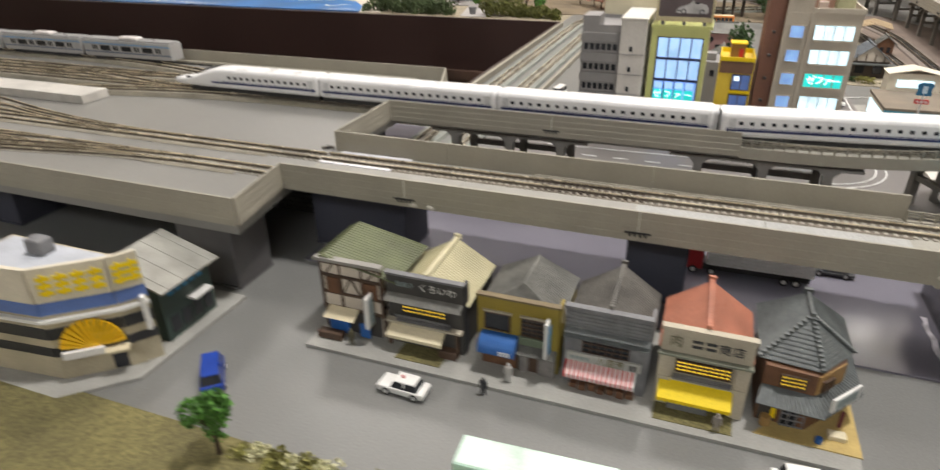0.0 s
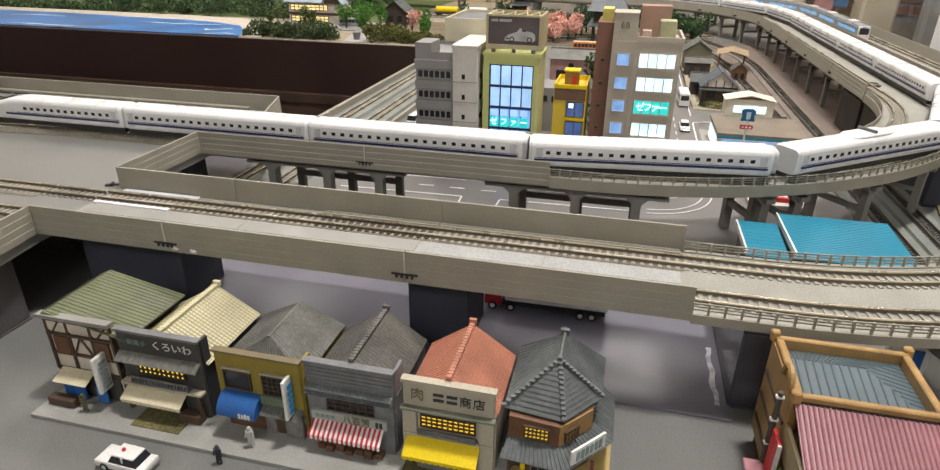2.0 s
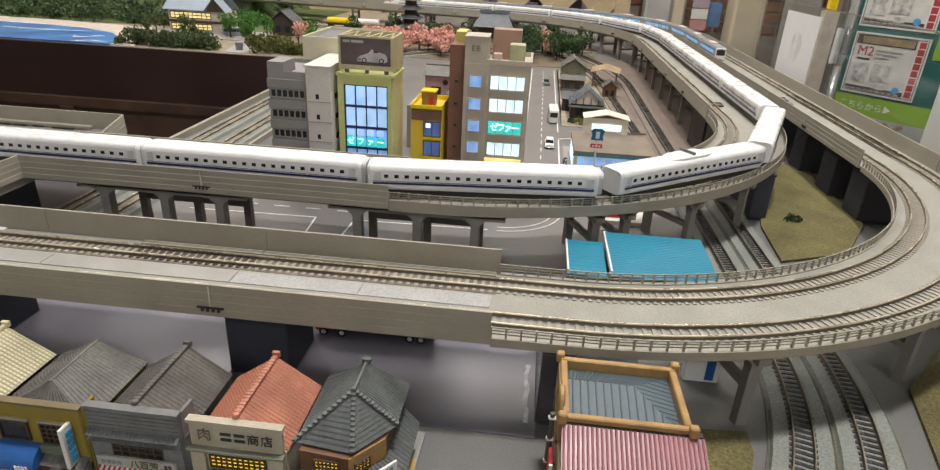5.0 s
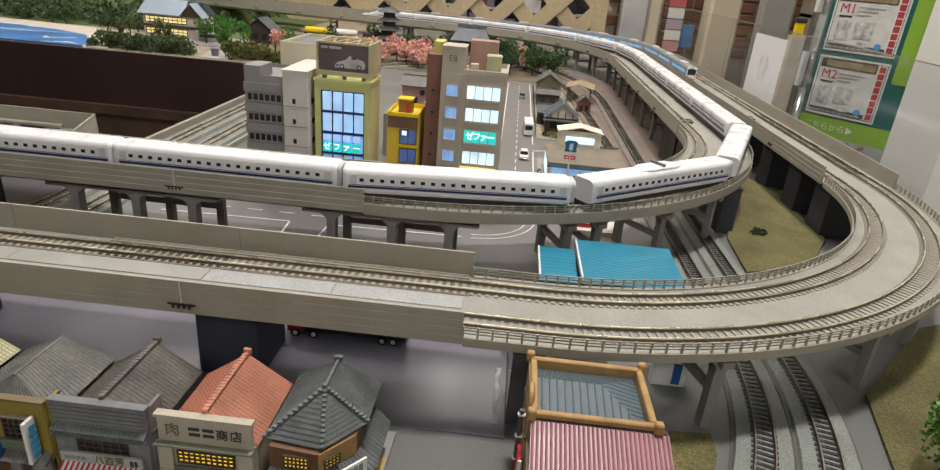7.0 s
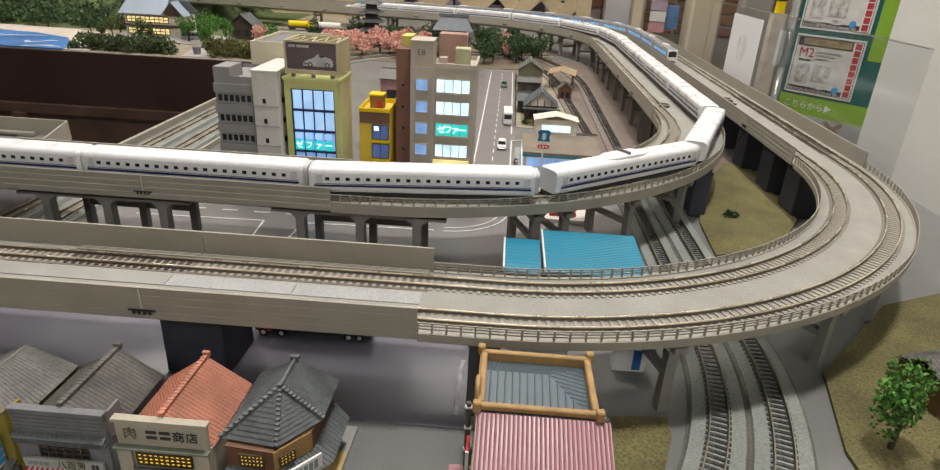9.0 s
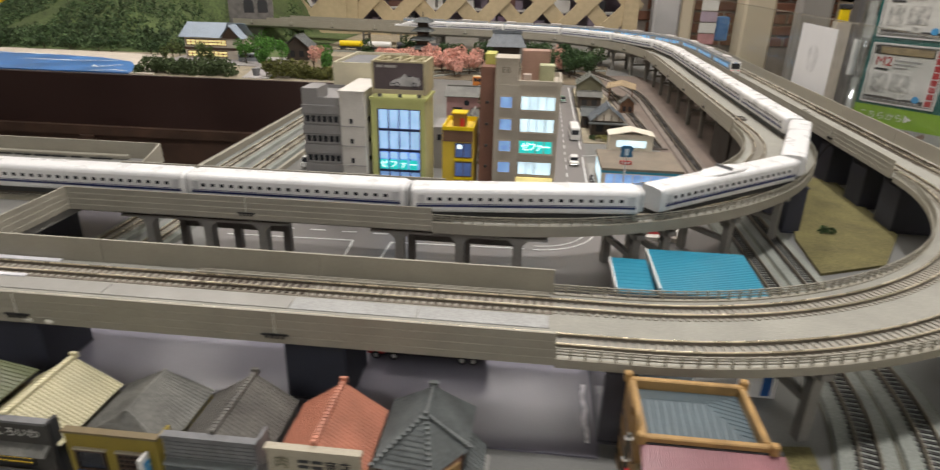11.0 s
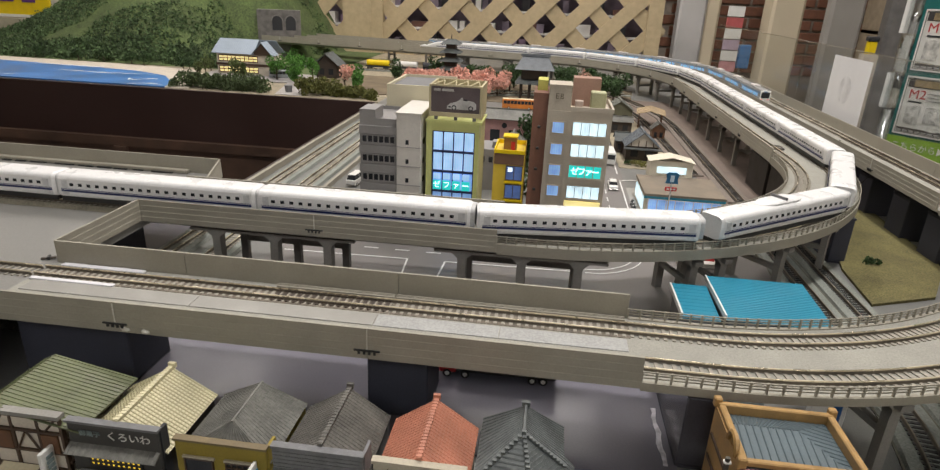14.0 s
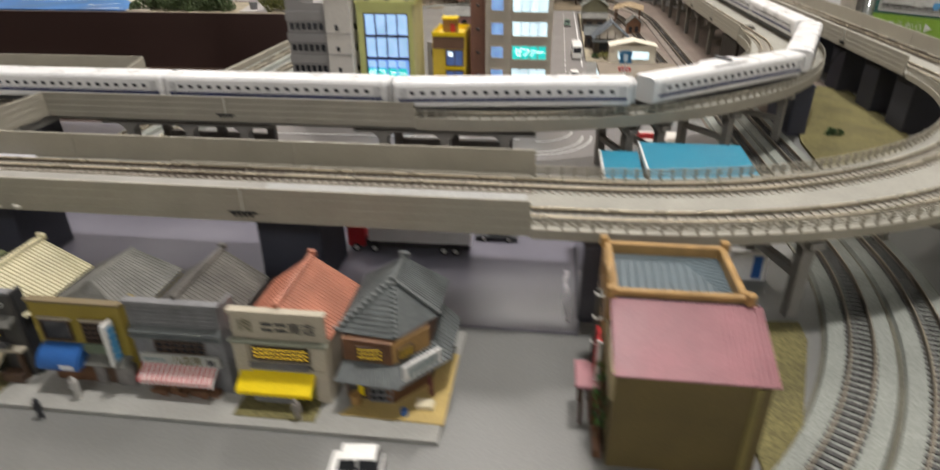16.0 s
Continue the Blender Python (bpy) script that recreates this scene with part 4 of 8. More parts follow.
def shop_black():
    w, d = 0.042, 0.048
    t = thing("shop_house", "black-fronted confectioner's shop with a straw-yellow tiled roof", "shop", "row of shops", at=(-0.2610, FY, 0.002))
    t.scale.x = 1.04
    gable_wall(t, w, d, 0.030, 0.041, mat("dark_side_wall", (0.05, 0.045, 0.038), 0.7), 0.002)
    part("facade", beveled(0, 0, 0, w, 0.0022, 0.0435, 0.0004, 1), mat("charcoal_front", (0.048, 0.045, 0.042), 0.5, var=0.25, ws=90), t)
    part("facade_cap", bx(-0.0006, -0.0006, 0.0432, w + 0.0006, 0.003, 0.0445), GREYWALL, t)
    part("facade_return", bx(w - 0.001, 0.002, 0.0, w + 0.0006, 0.007, 0.0435), BLACK, t)
    lettering("くろいわ", 0.0052, t, WHITE, face(0.0285, -0.0003, 0.0382))
    lettering("御菓子", 0.0034, t, mat("sign_grey", (0.2, 0.25, 0.25)), face(0.0105, -0.0003, 0.0382))
    bm = bmesh.new()
    slope(bm, (0, -0.005, 0.0295), (w, -0.005, 0.0295), (w, 0, 0.0325), (0, 0, 0.0325), 16, 0.0004)
    part("eave", bm, ROOFGREY, t, "small grey tiled eave")
    window(t, 0.009, 0.0215, 0.033, 0.0285, -0.0002, 10, 3, BLACK, LITYELLOW, 0.0009)
    bm = bmesh.new()
    box(bm, 0.006, -0.0042, 0.0175, 0.036, -0.0006, 0.0182)
    for i in range(18):
        box(bm, 0.0065 + i * 0.0017, -0.0042, 0.0175, 0.007 + i * 0.0017, -0.0037, 0.0212)
    box(bm, 0.006, -0.0044, 0.0208, 0.036, -0.0036, 0.0214)
    part("balcony", bm, GREYWALL, t, "grey balcony rail")
    awning(t, 0.002, 0.033, 0.0158, 0.0088, 0.0052, [CREAM])
    part("ledge", bx(0, -0.004, 0.0155, w, 0, 0.0167), GREIGE, t)
    part("shop_window", bx(0.004, -0.0002, 0.001, 0.030, 0.0004, 0.011), DARKGLASS, t)
    for x in (0.0005, 0.0385):
        part("post", bx(x, -0.003, 0, x + 0.0016, -0.0012, 0.0155), TIMBER, t)
    part("crate", beveled(0.030, -0.006, 0, 0.040, -0.001, 0.005, 0.0004, 1), TIMBER, t)
    ridge_roof(t, w + 0.001, 0.003, d, 0.030, 0.044, ROOFCREAM2, 22, cross=14, cx=0.0215, mat2=ROOFCREAM, slab=ROOFCREAM)
    return t


def shop_mustard():
    w, d = 0.047, 0.047
    t = thing("shop_house", "mustard-yellow shop with blue barrel awning and grey roof", "shop", "row of shops", at=(-0.2095, FY, 0.002))
    t.scale.x = 0.9
    gable_wall(t, w, d, 0.030, 0.042, OLIVE, 0.0145)
    part("facade", beveled(0, 0, 0.012, w, 0.0022, 0.041, 0.0004, 1), OLIVE, t)
    part("facade_return", bx(w - 0.001, 0.002, 0.0, w + 0.0005, 0.010, 0.041), OLIVE, t)
    part("facade_cap", bx(-0.0006, -0.0006, 0.0408, w + 0.0006, 0.003, 0.042), mat("cap_brown", (0.16, 0.12, 0.06)), t)
    for x0, x1, rr in ((0.005, 0.0195, 1), (0.0265, 0.041, 4)):
        window(t, x0, 0.0225, x1, 0.0325, -0.0002, 5 if rr > 1 else 1, rr, TIMBER, DARKGLASS, 0.0006)
        part("lintel", bx(x0 - 0.001, -0.0012, 0.0325, x1 + 0.001, 0, 0.0337), GREIGE, t)
    part("railing", bx(0.0255, -0.003, 0.018, 0.042, -0.0006, 0.0222), mat("greenish_rail", (0.12, 0.15, 0.10)), t)
    bm = bmesh.new()
    n = 9
    for i in range(n):
        a0, a1 = radians(90 * i / n), radians(90 * (i + 1) / n)
        y0, z0, y1, z1 = -0.0088 * math.sin(a0), 0.0122 + 0.0085 * math.cos(a0), -0.0088 * math.sin(a1), 0.0122 + 0.0085 * math.cos(a1)
        vs = [bm.verts.new(p) for p in ((0.003, y0, z0), (0.0245, y0, z0), (0.0245, y1, z1), (0.003, y1, z1))]
        bm.faces.new(vs)
    for x in (0.003, 0.0245):
        pts = [bm.verts.new((x, -0.0088 * math.sin(radians(90 * i / n)), 0.0122 + 0.0085 * math.cos(radians(90 * i / n)))) for i in range(n + 1)] + [bm.verts.new((x, 0, 0.0122))]
        bm.faces.new(pts)
    part("barrel_awning", bm, BLUE, t, "blue barrel-shaped awning", smooth=False)
    bars(t, 0.0155, 0.0128, 0.0225, 0.0152, -0.0089, 4, WHITE)
    part("shopfront", bx(0.003, -0.0002, 0, 0.024, 0.0006, 0.012), BROWNWOOD, t, "brown wooden shopfront")
    for x0, x1 in ((0.0255, 0.031), (0.0365, 0.0465)):
        part("stone_base", beveled(x0, -0.002, 0, x1, 0.001, 0.0125, 0.0005, 1), STONE, t)
    part("door", bx(0.031, -0.0004, 0, 0.0365, 0.0008, 0.011), TIMBER, t)
    bm = bmesh.new()
    slope(bm, (0.024, -0.005, 0.0128), (w, -0.005, 0.0128), (w, 0, 0.0158), (0.024, 0, 0.0158), 10, 0.0004)
    part("eave", bm, ROOFGREY, t)
    part("sign_board", beveled(0.0408, -0.007, 0.0145, 0.0425, -0.0004, 0.0355, 0.0003, 1), WHITE, t, "white upright sign with blue writing")
    bars(t, 0.0, 0.0165, 0.0036, 0.0335, -0.0004, 5, mat("sign_blue", (0.03, 0.25, 0.5)), m=Matrix.Translation((0.0428, -0.0055, 0)) @ Matrix.Rotation(radians(90), 4, "Z"), vertical=True)
    bm = bmesh.new()
    ze, zr, cx = 0.032, 0.0435, 0.023
    part("roof_slope", slope(bm, (-0.001, 0.003, ze), (-0.001, d, ze), (cx, d - 0.002, zr), (cx, 0.014, zr), 20, cross=14), ROOFGREY, t)
    part("roof_slope", slope(bmesh.new(), (w + 0.001, 0.003, ze), (w + 0.001, d, ze), (cx, d - 0.002, zr), (cx, 0.014, zr), 20, cross=14), ROOFGREY, t)
    part("roof_slope", slope(bmesh.new(), (-0.001, 0.003, ze), (w + 0.001, 0.003, ze), (cx + 0.0005, 0.014, zr), (cx - 0.0005, 0.014, zr), 14, cross=6), ROOFGREY, t, "grey ribbed hipped roof")
    part("ridge", bx(cx - 0.0006, 0.013, zr - 0.0004, cx + 0.0006, d - 0.0015, zr + 0.0003), ROOFGREY, t)
    return t


def shop_greengrocer():
    w, d = 0.044, 0.046
    t = thing("shop_house", "grey boarded greengrocer's shop with red-white striped awning", "shop", "row of shops", at=(-0.1640, FY, 0.002))
    t.scale.x = 0.92
    gable_wall(t, w, d, 0.030, 0.042, GREYWALL, 0.002)
    bm = bmesh.new()
    box(bm, 0, 0.0008, 0, w, 0.0022, 0.0436)
    front = part("facade", bm, GREYWALL, t, "grey clapboard front")
    for i in range(16):
        part("board", bx(0, -0.0003 if i % 2 else 0, 0.0278 + i * 0.001, w, 0.0008, 0.0287 + i * 0.001), GREYWALL, front)
    part("facade_return", bx(w - 0.001, 0.002, 0.0, w + 0.0005, 0.012, 0.0436), GREYWALL, t)
    part("facade_cap", bx(-0.0006, -0.0008, 0.0434, w + 0.0006, 0.003, 0.0448), GREYWALL, t)
    for z in (0.0285, 0.0312):
        bm = bmesh.new()
        slope(bm, (0, -0.003, z), (w, -0.003, z), (w, 0, z + 0.002), (0, 0, z + 0.002), 20, 0.0003)
        part("eave", bm, ROOFDARK, t)
    window(t, 0.010, 0.0195, 0.034, 0.0275, 0.0006, 6, 3, TIMBER, DARKGLASS, 0.0005)
    for x0, x1 in ((0.0, 0.0095), (0.0345, w)):
        part("pilaster", bx(x0, -0.0004, 0.0, x1, 0.001, 0.028), GREYWALL, t)
    part("sign_board", beveled(0.002, -0.0022, 0.0145, w - 0.003, -0.0004, 0.0195, 0.0003, 1), mat("pale_sign", (0.38, 0.38, 0.35)), t, "pale grey shop sign")
    lettering("八百芳", 0.0048, t, mat("olive_letter", (0.13, 0.11, 0.03)), face(0.0255, -0.0024, 0.017))
    bars(t, 0.004, 0.0162, 0.0145, 0.0178, -0.0022, 4, mat("sign_grey", (0.2, 0.25, 0.25)))
    bars(t, 0.035, 0.0156, 0.039, 0.0185, -0.0022, 2, BLACK)
    awning(t, 0.002, w - 0.005, 0.0147, 0.0075, 0.005, [RED, WHITE], stripes=30)
    part("shopfront", bx(0.003, 0.0, 0, w - 0.005, 0.0009, 0.0145), mat("shop_brown_interior", (0.16, 0.085, 0.045), 0.6, var=0.5, ws=200), t, "brown shop interior")
    for i in range(7):
        part("crate", beveled(0.005 + i * 0.005, -0.005 - (i % 2) * 0.001, 0, 0.009 + i * 0.005, -0.001, 0.0025 + (i % 3) * 0.0008, 0.0003, 1), BROWNWOOD, t)
    ridge_roof(t, w, 0.003, d, 0.031, 0.0452, ROOFBROWN, 20, cross=16, cx=0.0225)
    return t


def shop_butcher():
    w, d = 0.042, 0.046
    t = thing("shop_house", "greige butcher's shop with terracotta roof and yellow awning", "shop", "row of shops", at=(-0.1190, FY, 0.002))
    t.scale.x = 0.95
    gable_wall(t, w, d, 0.029, 0.042, GREIGE, 0.002)
    part("facade", beveled(0, 0, 0, w, 0.0022, 0.0425, 0.0004, 1), GREIGE, t)
    part("facade_cap", bx(-0.0006, -0.0008, 0.0423, w + 0.0006, 0.003, 0.0438), GREIGE, t)
    part("facade_return", bx(w - 0.001, 0.002, 0.0, w + 0.0004, 0.014, 0.030), GREIGE, t)
    for i, ch in enumerate("商店"):
        lettering(ch, 0.0058, t, BLACK, face(0.0289 + i * 0.0062, -0.0003, 0.0360))
    for x0, z0, ww, hh in ((0.0142, 0.0371, 0.0048, 0.0013), (0.0142, 0.0343, 0.0048, 0.0013), (0.0204, 0.0371, 0.0048, 0.0013), (0.0204, 0.0343, 0.0048, 0.0013)):
        part("painted_bar", bx(x0, -0.0004, z0, x0 + ww, 0.0001, z0 + hh), BLACK, t)
    lettering("肉", 0.0068, t, mat("faded_green_paint", (0.16, 0.15, 0.09)), face(0.0068, -0.0003, 0.0362))
    part("ledge", bx(-0.0008, -0.003, 0.0292, w + 0.0006, 0, 0.0303), mat("green_grey_ledge", (0.2, 0.21, 0.16)), t)
    window(t, 0.0085, 0.0205, 0.0335, 0.0265, -0.0001, 10, 3, TIMBER, LITYELLOW, 0.0007)
    bm = bmesh.new()
    box(bm, 0.0075, -0.0035, 0.0172, 0.0345, -0.0004, 0.018)
    for i in range(3):
        box(bm, 0.0075, -0.0036, 0.0178 + i * 0.0011, 0.0345, -0.0031, 0.0184 + i * 0.0011)
    part("balcony", bm, GREYWALL, t, "grey balcony rail")
    for x0 in (0.0, 0.0355):
        part("pilaster", bx(x0, -0.0016, 0, x0 + 0.0065, 0.0006, 0.0292), GREIGE, t)
    part("ledge", bx(0.0, -0.002, 0.0155, w, 0, 0.0166), GREIGE, t)
    awning(t, 0.0015, 0.0360, 0.0155, 0.0088, 0.0062, [YELLOW])
    part("shop_window", bx(0.004, -0.0002, 0.0008, 0.0345, 0.0006, 0.012), mat("butcher_glass", (0.16, 0.15, 0.05), 0.25, var=0.4), t)
    part("counter", beveled(0.007, -0.0045, 0, 0.026, -0.0015, 0.005, 0.0004, 1), GREYWALL, t)
    ridge_roof(t, w, 0.003, d, 0.030, 0.0445, ROOFRED, 20, cross=14, cx=0.0205)
    return t


def shop_corner():
    t = thing("shop_house", "brown corner shop with a pointed grey tiled roof", "shop", "row of shops", at=(-0.057, -0.043, 0.002))
    plan = [(-0.0165, -0.022), (0.0045, -0.024), (0.0175, -0.0085), (0.0175, 0.025), (-0.0165, 0.025)]
    eave = [(-0.0195, -0.0185), (0.006, -0.0215), (0.0205, -0.002), (0.0205, 0.0275), (-0.0195, 0.0275)]
    skirt = [(-0.0185, -0.0305), (0.009, -0.0325), (0.027, -0.010), (0.027, 0.020), (-0.0185, 0.020)]
    part("wall", prism(bmesh.new(), plan, 0.0, 0.031), BROWNWOOD, t)
    bm = bmesh.new()
    apex, back = (0.001, 0.0, 0.0462), (0.001, 0.0215, 0.0462)
    for a, b, c, d in ((eave[0], eave[1], apex, apex), (eave[1], eave[2], apex, apex)):
        n = 11
        slope(bm, (*a, 0.032), (*b, 0.032), Vector(c) + Vector((1e-4, 0, 0)), d, 0)
        for i in range(n):
            k = i / n
            tube(rib_mesh(), Vector((*a, 0.0322)).lerp(Vector(apex), k), Vector((*b, 0.0322)).lerp(Vector(apex), k), 0.0004, 4)
        part("roof_slope", bm, ROOFDARK, t)
        bm = bmesh.new()
    bm.free()
    part("roof_slope", slope(bmesh.new(), (*eave[2], 0.032), (*eave[3], 0.032), back, apex, 16), ROOFDARK, t)
    part("roof_slope", slope(bmesh.new(), (*eave[4], 0.032), (*eave[0], 0.032), apex, back, 16), ROOFDARK, t)
    part("roof_slope", slope(bmesh.new(), (*eave[3], 0.032), (*eave[4], 0.032), Vector(back) + Vector((1e-4, 0, 0)), back, 8), ROOFDARK, t)
    bm = bmesh.new()
    for e in (eave[0], eave[1], eave[2]):
        p, q = Vector((*e, 0.0328)), Vector(apex) + Vector((0, 0, 0.0006))
        tube(bm, p, q, 0.0008, 6)
        for i in range(12):
            c = p.lerp(q, i / 12)
            box(bm, c.x - 0.0009, c.y - 0.0009, c.z, c.x + 0.0009, c.y + 0.0009, c.z + 0.0011)
    tube(bm, Vector(apex) + Vector((0, 0, 0.0006)), Vector(back) + Vector((0, 0, 0.0006)), 0.0009, 6)
    box(bm, -0.001, 0.0205, 0.0462, 0.003, 0.0228, 0.0486)
    box(bm, 0.0, -0.001, 0.0465, 0.002, 0.001, 0.0485)
    part("ridge", bm, ROOFDARK, t)
    bm = bmesh.new()
    for i in range(3):
        a, b = skirt[i], skirt[(i + 1) % 5]
        c, d = plan[(i + 1) % 5], plan[i]
        slope(bm, (*a, 0.0155), (*b, 0.0155), (*c, 0.0205), (*d, 0.0205), 12 if i else 14)
    part("lower_roof", bm, ROOFDARK, t, "grey tiled lower roof skirt")
    window(t, -0.0095, 0.0225, 0.0005, 0.0285, -0.0232, 6, 3, TIMBER, LITYELLOW, 0.0007)
    ang = math.degrees(math.atan2(plan[2][1] - plan[1][1], plan[2][0] - plan[1][0]))
    m = Matrix.Translation((plan[1][0], plan[1][1], 0)) @ Matrix.Rotation(radians(ang), 4, "Z")
    part("side_wall", bx(0.0005, -0.0006, 0.021, 0.0195, 0.0002, 0.031, m=m), OCHRE, t, "ochre timber side wall")
    window(t, 0.003, 0.0225, 0.010, 0.0275, -0.0007, 4, 3, TIMBER, LITYELLOW, 0.0006, m=m)
    part("sign_board", bx(-0.001, -0.0095, 0.0185, 0.0185, -0.0085, 0.0255, m=m), WHITE, t, "white slanted sign board")
    bars(t, 0.001, 0.0195, 0.0165, 0.0243, -0.0095, 6, mat("sign_grey", (0.2, 0.25, 0.25)), m=m)
    # Inner shade of the corner shop's opening, drawn as a dark sheet.
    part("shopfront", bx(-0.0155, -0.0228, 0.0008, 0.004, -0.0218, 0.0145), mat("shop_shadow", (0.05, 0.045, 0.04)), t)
    window(t, -0.006, 0.001, 0.0035, 0.011, -0.0232, 3, 3, GREYWALL, DARKGLASS, 0.0005)
    part("noren", bx(-0.0105, -0.0245, 0.004, -0.0085, -0.024, 0.0105), YELLOW, t, "yellow hanging cloth")
    part("barrel", tube(bmesh.new(), (-0.012, -0.025, 0), (-0.012, -0.025, 0.005), 0.0024, 10), OCHRE, t)
    part("banner", bx(0.0185, -0.019, 0.002, 0.0200, -0.018, 0.011), mat("maroon_cloth", (0.10, 0.015, 0.02)), t)
    part("yard_floor", prism(bmesh.new(), [(-0.017, -0.033), (0.027, -0.034), (0.027, 0.012), (0.017, 0.012)], 0.0, 0.0006), mat("sandy_floor", (0.45, 0.33, 0.12), 0.8), t, "sandy yellow floor")
    part("bench", beveled(0.014, -0.027, 0.0006, 0.0215, -0.022, 0.0030, 0.0003, 1), CREAM, t)
    part("tub", tube(bmesh.new(), (0.010, -0.030, 0.0006), (0.010, -0.030, 0.003), 0.0016, 10), BLUE, t)
    return t


for f in (shop_timber, shop_black, shop_mustard, shop_greengrocer, shop_butcher, shop_corner):
    f()


# ---- the ornate building by the tracks ----
def ornate():
    t = thing("restaurant_building", "ochre-framed restaurant with slate roof and faded red roof", "building", at=(0.034, -0.088, 0.0))
    w = 0.053
    OL = mat("olive_brown_wall", (0.12, 0.088, 0.03), 0.6, var=0.15, ws=60)
    part("front_wing", bx(0.0, 0.0, 0.0, w, 0.0288, 0.0438), OL, t)
    part("corner_post", bx(w - 0.006, -0.0008, 0, w - 0.0035, 0.0, 0.0425), mat("olive_light", (0.2, 0.16, 0.05)), t)
    bm = bmesh.new()
    slope(bm, (-0.001, -0.002, 0.0448), (w + 0.0015, -0.002, 0.0448), (w + 0.0015, 0.0298, 0.0563), (-0.001, 0.0298, 0.0563), 30, 0.0006)
    part("red_roof", bm, ROOFPINK, t, "faded red corrugated roof")
    part("rear_wing", bx(0.001, 0.029, 0.0, w - 0.003, 0.072, 0.054), BROWNWOOD, t)
    # Black strip paints the shaded gap between frame and red roof.
    part("roof_gap_shade", bx(-0.0008, 0.0300, 0.0540, w + 0.001, 0.0325, 0.0568), BLACK, t, "black strip drawn for the shade in the gap between the roofs")
    part("side_panel", bx(-0.0015, 0.031, 0.01, 0.0012, 0.072, 0.057), OCHRE, t, "ochre carved side panel")
    x0, x1, y0, y1, z = -0.001, 0.050, 0.0305, 0.072, 0.0565
    for a in ((x0, y0, x1, y0 + 0.003), (x0, y1 - 0.003, x1, y1), (x0, y0 + 0.003, x0 + 0.003, y1 - 0.003), (x1 - 0.003, y0 + 0.003, x1, y1 - 0.003)):
        part("roof_frame", beveled(a[0], a[1], z + (0.0002 if a[3] < 0.04 else -0.003), a[2], a[3], z + 0.003, 0.0005, 1), OCHRE, t)
    for px, py in ((x0, y0), (x1, y0), (x1, y1), (x0, y1)):
        part("corner_knob", beveled(px - 0.0018, py - 0.0018, z, px + 0.0018, py + 0.0018, z + 0.005, 0.0006, 1), OCHRE, t)
    SL = mat("slate_blue_ribs", (0.085, 0.115, 0.13), 0.5, var=0.15)
    bm = bmesh.new()
    xr, yr, zl, zh = x1 - 0.020, 0.0565, 0.0545, 0.0585
    slope(bm, (x0 + 0.003, y0 + 0.003, zl), (x1 - 0.003, y0 + 0.003, zl), (xr, yr, zh), (x0 + 0.003, yr, zh), 0)
    slope(bm, (x1 - 0.003, y0 + 0.003, zl), (x1 - 0.003, y1 - 0.003, zl), (xr, yr + 0.0002, zh), (xr, yr - 0.0002, zh), 0)
    for i in range(13):
        x = x0 + 0.005 + i * 0.0033
        k = 1.0 if x < xr else (x1 - 0.003 - x) / 0.017
        tube(rib_mesh(), (x, y0 + 0.003, zl), (x, y0 + 0.003 + (yr - y0 - 0.003) * k, zl + (zh - zl) * k), 0.00045, 5)
    for i in range(12):
        y = y0 + 0.005 + i * 0.0029
        k = (y - y0 - 0.003) / (yr - y0 - 0.003) if y < yr else (y1 - 0.003 - y) / (y1 - 0.003 - yr)
        tube(rib_mesh(), (x1 - 0.003, y, zl), (x1 - 0.003 - 0.017 * k, y, zl + (zh - zl) * k), 0.0004, 5)
    slope(bm, (x0 + 0.003, y1 - 0.003, 0.0545), (x1 - 0.003, y1 - 0.003, 0.0545), (x1 - 0.020, 0.0565, 0.0585), (x0 + 0.003, 0.0565, 0.0585), 22, 0.0004)
    part("slate_roof", bm, SL, t, "slate-blue ribbed hip roof")
    bm = bmesh.new()
    rows = []
    for i in range(13):
        q = math.pi * i / 12
        rows.append([bm.verts.new((-0.0012 + 0.0013 * math.cos(k * 1.0472), 0.043 - (0.006 + 0.0013 * math.sin(k * 1.0472)) * math.cos(q), 0.056 + (0.007 + 0.0013 * math.sin(k * 1.0472)) * math.sin(q))) for k in range(6)])
    for p, q in zip(rows, rows[1:]):
        for k in range(6):
            bm.faces.new((p[k], p[(k + 1) % 6], q[(k + 1) % 6], q[k]))
    part("gable_crest", bm, OCHRE, t, "curved ochre crest")
    for zz in (0.018, 0.030, 0.042):
        part("wood_carving", bx(-0.0022, 0.034, zz, -0.0014, 0.069, zz + 0.0016), TIMBER, t)
    part("barge_board", bx(-0.0016, -0.001, 0.033, -0.0002, 0.031, 0.0455), mat("beige_board", (0.33, 0.27, 0.15)), t)
    part("red_sign", bx(-0.0045, 0.0245, 0.020, -0.0032, 0.034, 0.040), RED, t, "red sign board with a white edge")
    part("sign_edge", bx(-0.0046, 0.0235, 0.020, -0.0031, 0.0244, 0.040), WHITE, t)
    part("porch_roof", beveled(-0.0120, 0.0195, 0.019, -0.0016, 0.0365, 0.0208, 0.0004, 1), ROOFPINK, t, "small faded red porch roof")
    for py in (0.0215, 0.0350):
        part("porch_post", bx(-0.0098, py - 0.0006, 0, -0.0086, py + 0.0006, 0.019), TIMBER, t)
    part("porch_wall", bx(-0.0052, 0.021, 0, -0.0016, 0.035, 0.019), BROWNWOOD, t)
    return t


